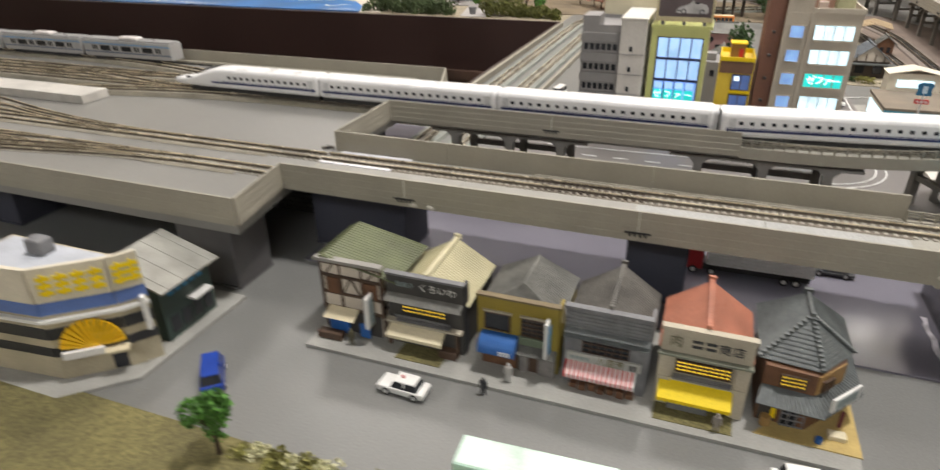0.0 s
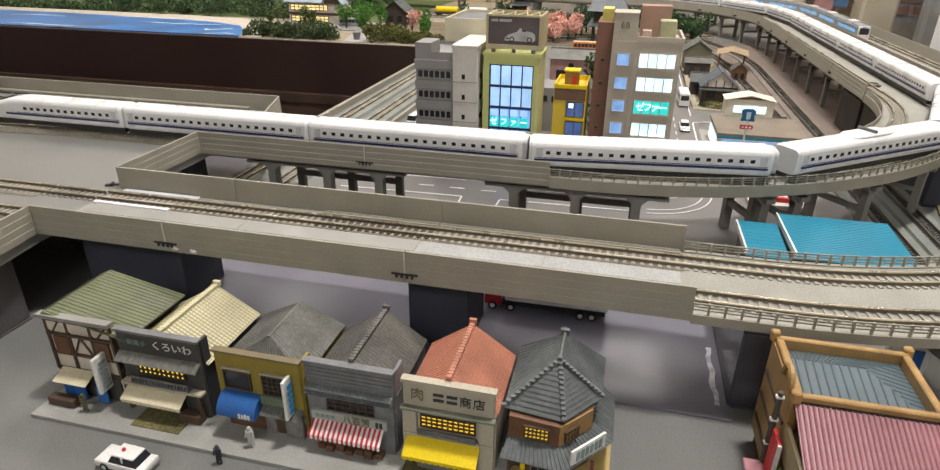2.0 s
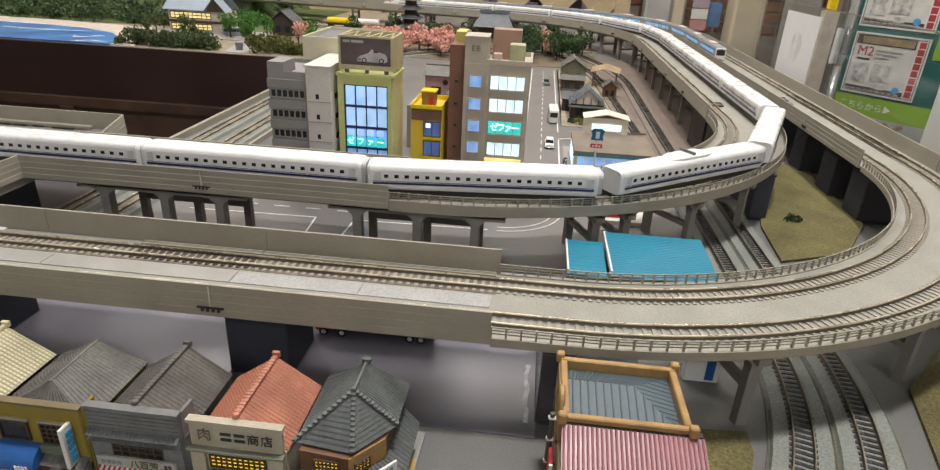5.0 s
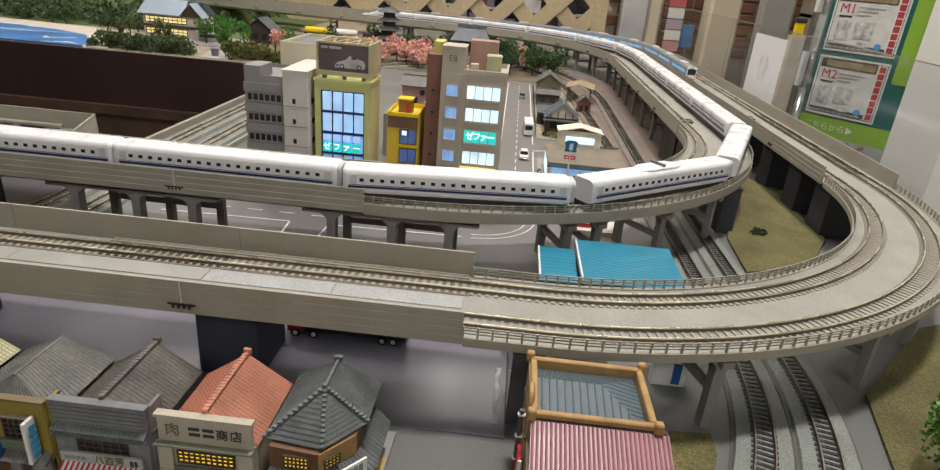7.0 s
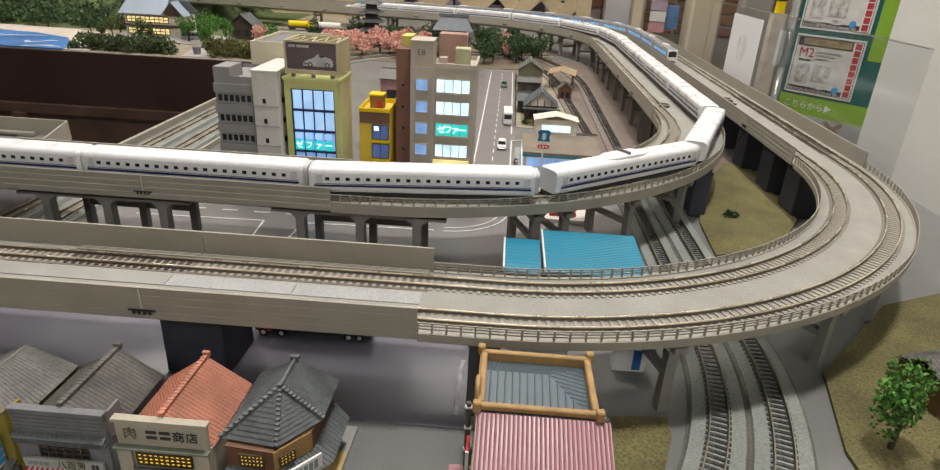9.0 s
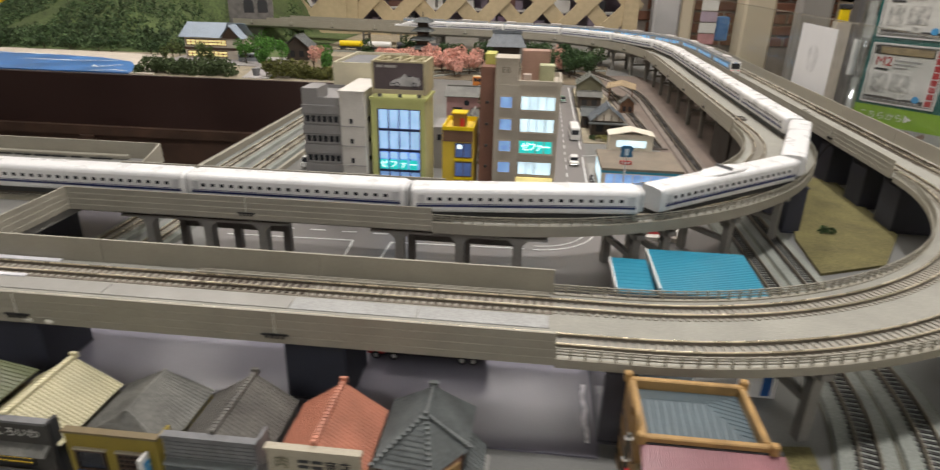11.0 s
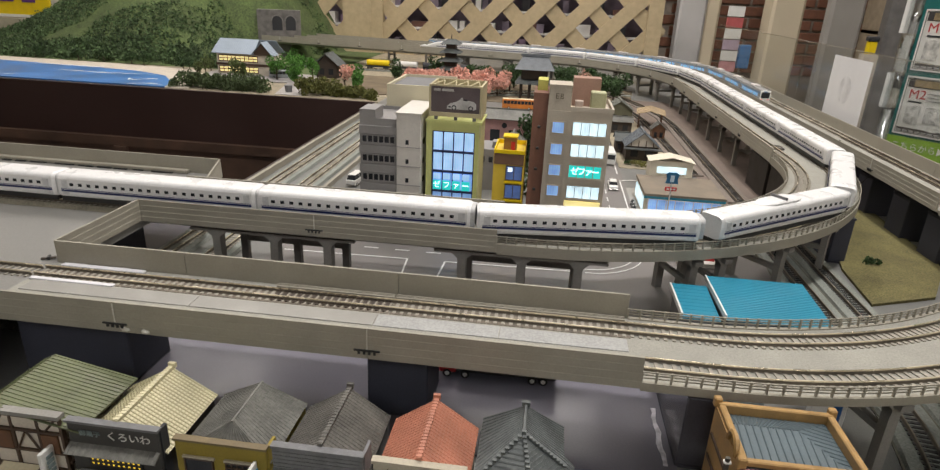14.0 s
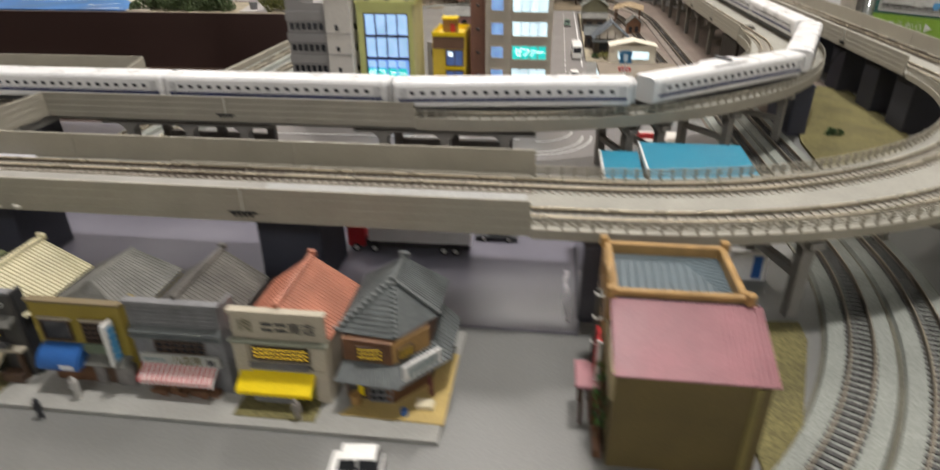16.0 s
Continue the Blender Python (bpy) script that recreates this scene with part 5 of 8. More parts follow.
ornate()
rng = random.Random(77)
pp = thing("potted_plant", "tall dark green plants beside the restaurant wall", "plant", at=(0.0305, -0.079, 0.0))
part("trough", beveled(-0.0012, -0.006, 0, 0.0022, 0.008, 0.004, 0.0004, 1), BROWNWOOD, pp)
bm = bmesh.new()
for i in range(60):
    x, y, z = rng.uniform(-0.0015, 0.0025), rng.uniform(-0.006, 0.009), rng.uniform(0.006, 0.034)
    dx, dy = rng.uniform(-0.0022, 0.0012), rng.uniform(-0.0022, 0.0022)
    p0, p1 = Vector((x, y, z)), Vector((x + dx, y + dy, z + 0.0035))
    sd = Vector((-dy, dx, 0)).normalized() * 0.0008
    mid = (p0 + p1) / 2
    bm.faces.new([bm.verts.new(v) for v in (p0, mid + sd, p1, mid - sd)])
part("foliage", bm, mat("plant_green", (0.04, 0.10, 0.02), 0.5, rnd=0.5), pp)
part("stem", tube(bmesh.new(), (0.0005, 0.001, 0.003), (0.0005, 0.001, 0.032), 0.0004, 5), BROWNWOOD, pp)
for px, py, zt in ((0.0295, -0.052, 0.056),):
    p = thing("utility_pole", "grey utility pole with white insulators beside the restaurant", "utility pole", at=(px, py, 0))
    part("pole", tube(bmesh.new(), (0, 0, 0), (0, 0, zt), 0.0014, 8, 0.0011), mat("pole_dark", (0.075, 0.068, 0.055), 0.7), p)
    for z in (0.03, 0.042, 0.053):
        part("insulator", beveled(-0.0016, -0.0012, z, 0.0016, 0.0012, z + 0.0014, 0.0004, 1), WHITE, p)
pl = thing("vending_machine", "blue and white vending machine under the viaduct", "vending machine", at=(0.112, 0.058, 0))
part("cabinet", beveled(0, 0, 0, 0.020, 0.006, 0.018, 0.0005, 1), WHITE, pl)
part("front_panel", bx(0.012, -0.0004, 0.002, 0.017, 0.0002, 0.016), BLUE, pl)
pl = thing("site_hut", "pale blue hut under the viaduct curve", "hut", at=(0.05, 0.055, 0))
part("hut_wall", bx(0, 0, 0, 0.034, 0.03, 0.022), mat("pale_blue_paint", (0.68, 0.80, 0.92), 0.6), pl)
part("hut_roof", beveled(-0.001, -0.001, 0.022, 0.035, 0.031, 0.024, 0.0004, 1), mat("blue_roof_paint", (0.12, 0.35, 0.62), 0.4), pl)


# ---- the corner building with the golden fan ----
def fan_building():
    t = thing("corner_building", "cream corner building with golden fan sign and blue band", "building", at=(0.0175, -0.0135, 0))
    t.scale.z = 1.3
    plan = [(-0.476, -0.146), (-0.422, -0.1405), (-0.396, -0.119), (-0.388, -0.1075), (-0.476, -0.1075)]
    CR = mat("cream_facade", (0.42, 0.37, 0.26), 0.6)
    part("base", prism(bmesh.new(), [(-0.499, -0.153), (-0.414, -0.153), (-0.386, -0.126), (-0.3845, -0.044), (-0.499, -0.044)], 0.0, 0.0017), KERB, t)
    part("wall", prism(bmesh.new(), plan, 0.0017, 0.047), CR, t)
    part("roof_top", prism(bmesh.new(), [(-0.473, -0.142), (-0.424, -0.137), (-0.400, -0.1165), (-0.394, -0.1095), (-0.473, -0.1095)], 0.047, 0.0476), mat("roof_pale_blue", (0.42, 0.44, 0.48), 0.5), t)
    bands = ((0.0375, 0.052, 0.0014, mat("cream_sign_band", (0.58, 0.53, 0.42), 0.6), "parapet_sign"), (0.0318, 0.0372, 0.001, mat("band_blue", (0.10, 0.17, 0.42)), "blue_band"), (0.0205, 0.0255, 0.0006, BLACK, "dark_window_band"), (0.0125, 0.0165, 0.0006, BLACK, "dark_window_band"))
    for i in range(3):
        a, b = plan[i], plan[i + 1]
        L = math.dist(a, b)
        m = Matrix.Translation((*a, 0)) @ Matrix.Rotation(math.atan2(b[1] - a[1], b[0] - a[0]), 4, "Z")
        for z0, z1, out, mm, nm in bands:
            part(nm, bx(0.0001, -out, z0, L - 0.0001, 0.001, z1, m=m), mm, t)
        part("ledge", bx(0, -0.0022, 0.0285, L, 0, 0.0300, m=m), WHITE, t)
        for k in range(4 if i == 1 else 2):
            x0 = L * (0.10 + k * (0.22 if i == 1 else 0.42))
            for zc in (0.0405, 0.0435, 0.0465):
                part("gold_character", bx(x0, -0.0018, zc, x0 + 0.006, -0.0012, zc + 0.0017, m=m), YELLOW, t, "yellow painted character bar")
            part("gold_character", bx(x0 + 0.0022, -0.0020, 0.0400, x0 + 0.0036, -0.0011, 0.0492, m=m), YELLOW, t, "yellow painted character bar")
    a, b = plan[1], plan[2]
    m = Matrix.Translation((*a, 0)) @ Matrix.Rotation(math.atan2(b[1] - a[1], b[0] - a[0]), 4, "Z")
    n, c, GOLD = 13, (0.018, 0.0150), mat("gold_paint", (0.78, 0.45, 0.01), 0.4)
    fan = part("golden_fan", tube(bmesh.new(), m @ Vector((c[0], -0.0028, c[1])), m @ Vector((c[0], -0.0010, c[1])), 0.0028, 14), GOLD, t, "golden fan-shaped sign")
    for i in range(n):
        bm = bmesh.new()
        a0, a1 = radians(4 + 172 * i / n), radians(4 + 172 * (i + 0.72) / n)
        pts = [(c[0] + r * math.cos(q), c[1] + r * 0.85 * math.sin(q)) for r, q in ((0.0028, a0), (0.0150, a0), (0.0150, a1), (0.0028, a1))]
        f = [bm.verts.new(m @ Vector((x, -0.0026, z))) for x, z in pts]
        k = [bm.verts.new(m @ Vector((x, -0.0012, z))) for x, z in pts]
        bm.faces.new(f)
        bm.faces.new(k[::-1])
        for j in range(4):
            bm.faces.new((f[j], k[j], k[(j + 1) % 4], f[(j + 1) % 4]))
        part("fan_blade", bm, GOLD, fan)
    part("sign_board", bx(0.004, -0.005, 0.0125, 0.023, -0.003, 0.0155, m=m), WHITE, t)
    part("canopy", bx(0.023, -0.007, 0.0125, 0.034, 0.0, 0.0135, m=m), CREAM, t)
    part("doorway", bx(0.024, -0.0006, 0.0022, 0.031, 0.0002, 0.0115, m=m), DARKGLASS, t)
    part("roof_box", beveled(-0.446, -0.122, 0.0476, -0.435, -0.114, 0.054, 0.0005, 1), GREYWALL, t, "grey rooftop unit")
    part("side_sign", bx(0.0440, -0.002, 0.018, 0.0462, 0.002, 0.033, m=m), WHITE, t)
    return t


fan_building()
g = thing("shop_building", "dark green shop with a pale grey tilted roof and blue letters", "shop", at=(-0.4060, -0.1110, 0.0022))
g.scale.y = 0.9
part("wall", bx(0, 0, 0, 0.030, 0.042, 0.034), mat("dark_green_wall", (0.035, 0.06, 0.05), 0.6), g)
bm = bmesh.new()
slope(bm, (-0.003, -0.003, 0.046), (-0.003, 0.046, 0.046), (0.036, 0.046, 0.034), (0.036, -0.003, 0.034), 4, 0.0003, thick=0.0012)
part("roof", bm, mat("pale_grey_sheet", (0.27, 0.265, 0.235), 0.6, var=0.2, ws=60), g, "pale grey tilted roof")
for i in range(5):
    part("blue_character", bx(0.0302, 0.006 + i * 0.006, 0.027, 0.0307, 0.0105 + i * 0.006, 0.031), mat("sign_blue", (0.03, 0.25, 0.5)), g)
part("canopy", bx(0.030, 0.020, 0.018, 0.036, 0.036, 0.0195), WHITE, g)
for i in range(4):
    part("window", bx(0.0301, 0.004 + i * 0.0095, 0.004, 0.0306, 0.011 + i * 0.0095, 0.014), DARKGLASS, g)


# ---- vehicles ----
TYRE = mat("tyre_rubber", (0.02, 0.02, 0.02), 0.8)


def wheel_set(owner, L, wd, r, xs=None):
    for x in xs or (L * 0.2, L * 0.8):
        for y in (0.0004, wd - 0.0004):
            w = part("wheel", tube(bmesh.new(), (x, y - 0.0007, r), (x, y + 0.0007, r), r, 14), TYRE, owner)
            part("rim", tube(bmesh.new(), (x, y - 0.0008, r), (x, y + 0.0008, r), r * 0.55, 10), WHITE, w)


def car(name, label, at, rz, paint, L=0.030, wd=0.0115, h=0.0095, cabin=(0.28, 0.86), lamp=None, roof=None, category="car"):
    t = thing(name, label, category, at=at, rz=rz)
    b = beveled(0, 0, 0.0014, L, wd, h * 0.58, 0.0009, 2)
    part("body", b, paint, t)
    bm = bmesh.new()
    x0, x1, z0, z1 = L * cabin[0], L * cabin[1], h * 0.56, h * 0.98
    lo = [(x0, 0.0006), (x1, 0.0006), (x1, wd - 0.0006), (x0, wd - 0.0006)]
    k = L * 0.06
    hi = [(x0 + k * 1.4, 0.0016), (x1 - k, 0.0016), (x1 - k, wd - 0.0016), (x0 + k * 1.4, wd - 0.0016)]
    a, c = [bm.verts.new((x, y, z0)) for x, y in lo], [bm.verts.new((x, y, z1)) for x, y in hi]
    bm.faces.new(c)
    for i in range(4):
        bm.faces.new((a[i], a[(i + 1) % 4], c[(i + 1) % 4], c[i]))
    part("cabin_glass", bm, DARKGLASS, t)
    part("roof", beveled(x0 + k * 1.3, 0.0014, z1 - 0.0003, x1 - k * 0.9, wd - 0.0014, z1 + 0.0006, 0.0003, 1), roof or paint, t)
    for x in (x0 + (x1 - x0) * 0.48,):
        part("pillar", bx(x, 0.0009, z0, x + 0.0008, wd - 0.0009, z1), paint, t)
    wheel_set(t, L, wd, 0.0021)
    part("bumper", beveled(-0.0004, 0.0004, 0.0016, 0.0006, wd - 0.0004, 0.0030, 0.0002, 1), mat("chrome_trim", (0.5, 0.5, 0.5), 0.25, metal=0.9), t)
    part("bumper", beveled(L - 0.0006, 0.0004, 0.0016, L + 0.0004, wd - 0.0004, 0.0030, 0.0002, 1), mat("chrome_trim", (0.5, 0.5, 0.5), 0.25, metal=0.9), t)
    if lamp:
        part("roof_lamp", tube(bmesh.new(), (L * 0.5, wd / 2, z1), (L * 0.5, wd / 2, z1 + 0.0016), 0.0008, 8), lamp, t, "red roof lamp")
    return t


car("police_car", "small white police car with a red roof lamp", (-0.2495, -0.1065, 0.0), -2, WHITE, lamp=RED, L=0.0255, wd=0.0105, h=0.0085)
car("blue_van", "glossy blue small van parked on the street", (-0.3205, -0.1335, 0.0), 130, mat("gloss_blue", (0.015, 0.05, 0.30), 0.2), L=0.026, cabin=(0.05, 0.95), h=0.0105)
car("kei_car", "white boxy kei car on the street", (-0.0675, -0.1095, 0.0), 5, WHITE, L=0.0195, wd=0.0105, h=0.0115, cabin=(0.15, 0.97))


def bus(label, at, rz, paint, roofp, L=0.072, wd=0.0165, h=0.021, stripe_mat=None, name="bus"):
    t = thing(name, label, "bus", at=at, rz=rz)
    part("body", beveled(0, 0, 0.0016, L, wd, h, 0.0012, 2), paint, t)
    part("roof", beveled(0.0006, 0.0006, h - 0.0016, L - 0.0006, wd - 0.0006, h + 0.0004, 0.0010, 2), roofp, t)
    n = max(3, int(L / 0.008))
    for i in range(n):
        x = 0.003 + i * (L - 0.005) / n
        for y in (-0.0002, wd - 0.0002):
            part("window", bx(x, y, h * 0.52, x + (L - 0.005) / n - 0.001, y + 0.0004, h * 0.84), DARKGLASS, t)
    for x in (-0.0002, L - 0.0002):
        part("windscreen", bx(x, 0.0014, h * 0.5, x + 0.0004, wd - 0.0014, h * 0.86), DARKGLASS, t)
    if stripe_mat:
        part("stripe", bx(-0.0001, -0.0002, h * 0.25, L + 0.0001, wd + 0.0002, h * 0.42), stripe_mat, t)
    wheel_set(t, L, wd, 0.0027)
    return t


b = bus("pale mint green bus with a white roof on the street", (-0.1895, -0.1545, 0.0), 3, mat("mint_paint", (0.42, 0.62, 0.50), 0.35), mat("mint_white", (0.58, 0.72, 0.63), 0.35))
b.scale.x = 0.89
tr = thing("truck", "long truck with red cab and ribbed silver trailer", "truck", at=(-0.113, 0.0645, 0.0012), rz=1)
part("cab", beveled(0, 0, 0.003, 0.011, 0.0145, 0.0185, 0.0008, 1), RED, tr)
SILVER = mat("silver_ribbed", (0.84, 0.84, 0.85), 0.35, var=0.06)
trailer = part("trailer", bx(0.0135, 0, 0.0075, 0.076, 0.0155, 0.022), SILVER, tr)
for i in range(6):
    part("rib", bx(0.0135, -0.0005, 0.0085 + i * 0.0023, 0.076, 0.0, 0.0095 + i * 0.0023), SILVER, trailer)
part("windscreen", bx(-0.0003, 0.001, 0.011, 0.0004, 0.0135, 0.0165), DARKGLASS, tr)
part("chassis", bx(0.002, 0.002, 0.003, 0.075, 0.013, 0.0075), DARK, tr)
wheel_set(tr, 0.076, 0.015, 0.0028, (0.0055, 0.017, 0.060, 0.067))
car("black_trailer", "dark low trailer parked under the viaduct", (-0.036, 0.086, 0.0012), 1, BLACK, L=0.026, wd=0.012, h=0.006)

# ---- miniature figures ----


def figure(at, h, label, coat, rz=0):
    bm = bmesh.new()
    tube(bm, (-0.0010, 0, 0), (-0.0005, 0, h * 0.48), h * 0.055, 6, h * 0.07)
    tube(bm, (0.0010, 0, 0), (0.0005, 0, h * 0.48), h * 0.055, 6, h * 0.07)
    tube(bm, (0, 0, h * 0.45), (0, 0, h * 0.82), h * 0.11, 8, h * 0.13)
    tube(bm, (-h * 0.14, 0, h * 0.8), (-h * 0.18, -h * 0.05, h * 0.45), h * 0.04, 5)
    tube(bm, (h * 0.14, 0, h * 0.8), (h * 0.18, -h * 0.05, h * 0.45), h * 0.04, 5)
    bmesh.ops.create_uvsphere(bm, u_segments=8, v_segments=6, radius=h * 0.085, matrix=Matrix.Translation((0, 0, h * 0.92)))
    ob = part("miniature_figure", bm, coat)
    ob.matrix_basis = pose(*at, 0, 0, rz)
    tagged(ob, label, "figurine")


figure((-0.189, -0.0795, 0.002), 0.0115, "tiny pale plastic figurine on the pavement", mat("figure_pale", (0.5, 0.48, 0.45)))
figure((-0.1985, -0.0905, 0.0), 0.0105, "tiny dark plastic figurine at the kerb", BLACK)
figure((-0.2795, -0.0785, 0.002), 0.0105, "tiny olive plastic figurine by the stall", mat("figure_olive", (0.10, 0.09, 0.05)))
figure((-0.090, -0.0805, 0.002), 0.0105, "tiny grey plastic figurine outside the butcher", mat("figure_grey", (0.28, 0.25, 0.22)))


# ---- trees ----
LEAF = mat("leaf_green", (0.075, 0.20, 0.028), 0.8, rnd=0.45, var=0.2)
LEAF2 = mat("leaf_dark", (0.042, 0.082, 0.026), 0.85, rnd=0.45, var=0.2)
LEAFY = mat("leaf_yellowgreen", (0.20, 0.19, 0.05), 0.85, rnd=0.4)
BLOSSOM = mat("cherry_blossom", (0.72, 0.40, 0.32), 0.8, rnd=0.25)
BARK = mat("bark", (0.06, 0.04, 0.025), 0.9)


def leaves(bm, rng, cx, cy, cz, rx, ry, rz, n, size):
    """Many small two-faced leaf clumps in a lumpy ball."""
    lumps = [(rng.uniform(-0.6, 0.6), rng.uniform(-0.6, 0.6), rng.uniform(-0.5, 0.6), rng.uniform(0.4, 0.65)) for _ in range(7)]
    for _ in range(n):
        lx, ly, lz, lr = rng.choice(lumps)
        v = Vector((rng.gauss(0, 1), rng.gauss(0, 1), rng.gauss(0, 1))).normalized() * lr * rng.uniform(0.65, 1.05)
        p = Vector((cx + (lx + v.x) * rx, cy + (ly + v.y) * ry, cz + (lz + v.z) * rz))
        e = Euler((rng.uniform(0, 6.3), rng.uniform(0, 6.3), rng.uniform(0, 6.3))).to_matrix()
        s = size * rng.uniform(0.6, 1.3)
        vs = [bm.verts.new(p + e @ Vector(q) * s) for q in ((-0.5, -0.4, 0), (0.5, -0.35, 0.15), (0.45, 0.45, -0.1), (-0.4, 0.5, 0.2))]
        bm.faces.new(vs)


def tree(x, y, h, label, leaf, seed, n=420, spread=0.36, z=0.0, size=0.0022, group="model trees"):
    rng = random.Random(seed)
    t = thing("tree", label, "tree", group, at=(x, y, z))
    bm = bmesh.new()
    tube(bm, (0, 0, 0), (0, 0, h * 0.55), h * 0.035, 7, h * 0.018)
    for i in range(5):
        a = rng.uniform(0, 6.3)
        tube(bm, (0, 0, h * (0.25 + 0.06 * i)), (math.cos(a) * h * 0.2, math.sin(a) * h * 0.2, h * (0.5 + 0.07 * i)), h * 0.012, 5, h * 0.005)
    part("trunk", bm, BARK, t)
    bm = bmesh.new()
    leaves(bm, rng, 0, 0, h * 0.62, h * spread, h * spread, h * 0.42, n, size)
    part("crown", bm, leaf, t)
    return t


tree(-0.295, -0.168, 0.036, "bright green model tree at the street's edge", LEAF, 3, 700, 0.26)
tree(0.251, 0.005, 0.052, "bright green model tree on the dry grass", LEAF, 4, 900, 0.30)
tree(0.276, -0.012, 0.042, "green model tree beside the larger one", LEAF, 5, 700, 0.30)


def bush(x, y, r, leaf, seed, label, n=260, z=0.0, h=None, size=0.0020, group="bushes", ry=None):
    rng = random.Random(seed)
    bm = bmesh.new()
    hh = h or r * 0.7
    leaves(bm, rng, 0, 0, hh * 0.55, r, ry or r, hh, n, size)
    ob = part("bush", bm, leaf)
    ob.matrix_basis = pose(x, y, z)
    return tagged(ob, label, "bush", group)


bush(0.266, 0.333, 0.008, LEAF2, 7, "dark low bush on the dry grass", 320)
bush(-0.245, -0.169, 0.010, LEAFY, 8, "yellowish dry bush along the kerb", 300)
bush(-0.262, -0.168, 0.009, LEAFY, 9, "yellowish dry bush along the kerb", 300)
bush(-0.228, -0.171, 0.008, LEAFY, 10, "yellowish dry bush along the kerb", 260)
FLOWER = mat("pale_flowers", (0.62, 0.60, 0.36), 0.8, rnd=0.3)
for i in range(9):
    bush(-0.287 + i * 0.0085, -0.1635 + 0.002 * (i % 3), 0.0062, FLOWER if i % 2 else LEAFY, 600 + i, "cream flowering bush along the grass edge" if i % 2 else "yellow-green bush along the grass edge", 240, size=0.0016)
sh = thing("timber_shed", "small brown timber shed at the edge of the grass", "shed", at=(0.292, 0.035, 0.0025), rz=20)
part("wall", bx(0, 0, 0, 0.03, 0.03, 0.02), BROWNWOOD, sh)
bm = bmesh.new()
slope(bm, (-0.002, -0.002, 0.019), (0.032, -0.002, 0.019), (0.032, 0.015, 0.028), (-0.002, 0.015, 0.028), 12)
slope(bm, (-0.002, 0.032, 0.019), (0.032, 0.032, 0.019), (0.032, 0.015, 0.028), (-0.002, 0.015, 0.028), 12)
part("roof", bm, ROOFGREY, sh)

# teal-roofed sheds behind the front viaduct
TEAL = mat("teal_metal_roof", (0.008, 0.20, 0.31), 0.4, var=0.08, ws=30)
for nm, x0, x1, y0, y1, z, n in (("large", 0.0705, 0.139, 0.108, 0.1715, 0.041, 26), ("small", 0.043, 0.068, 0.110, 0.158, 0.0385, 10)):
    sd = thing("storage_shed", "%s shed with a bright teal ribbed metal roof" % nm, "shed", "teal-roofed sheds", at=(x0, y0, 0.001))
    w, d = x1 - x0, y1 - y0
    part("wall", bx(0.002, 0.002, 0, w - 0.002, d - 0.002, z - 0.003), GREYWALL, sd)
    bm = bmesh.new()
    slope(bm, (0, 0, z - 0.003), (w, 0, z - 0.003), (w, d, z), (0, d, z), 0, 0.00025, cross=n)
    part("roof", bm, TEAL, sd)
    part("roof_rim", bx(-0.0012, 0, z - 0.003, 0.0, d, z + 0.0006), WHITE, sd)

# ---- the town behind the inner viaduct ----
COOL = lit("lit_room_cool", (0.66, 0.88, 1.0), 1.35, 0.6, 90, blinds=150)
COOLW = lit("lit_room_white", (0.80, 0.94, 1.0), 1.6, 0.6, 60)
COOLT = lit("lit_room_pale", (0.42, 0.66, 1.0), 1.0, 0.6, 80, blinds=130)
SIGNWHITE = lit("lit_sign_white", (0.85, 1.0, 0.97), 1.5, 0.95, 30)
COOLB = lit("lit_room_blue", (0.26, 0.46, 0.86), 0.80, 0.40, 70, blinds=130)
TEALLIT = lit("lit_teal_sign", (0.03, 0.60, 0.55), 0.85, 0.8, 30)
SHOPLIT = lit("lit_shop_warm", (1.0, 0.85, 0.35), 0.9, 0.5, 120)
BEIGE = mat("beige_concrete", (0.45, 0.40, 0.325), 0.7, var=0.08)
REDBROWN = mat("red_brown_tile", (0.20, 0.095, 0.065), 0.7, var=0.12)
LIME = mat("lime_frame", (0.56, 0.58, 0.22), 0.45, var=0.06)
OFFGREY = mat("office_grey", (0.25, 0.24, 0.235), 0.65, var=0.08)
OFFPALE = mat("office_pale", (0.62, 0.59, 0.54), 0.65, var=0.06)
YELLOWB = mat("yellow_building", (0.70, 0.50, 0.05), 0.5, var=0.08)


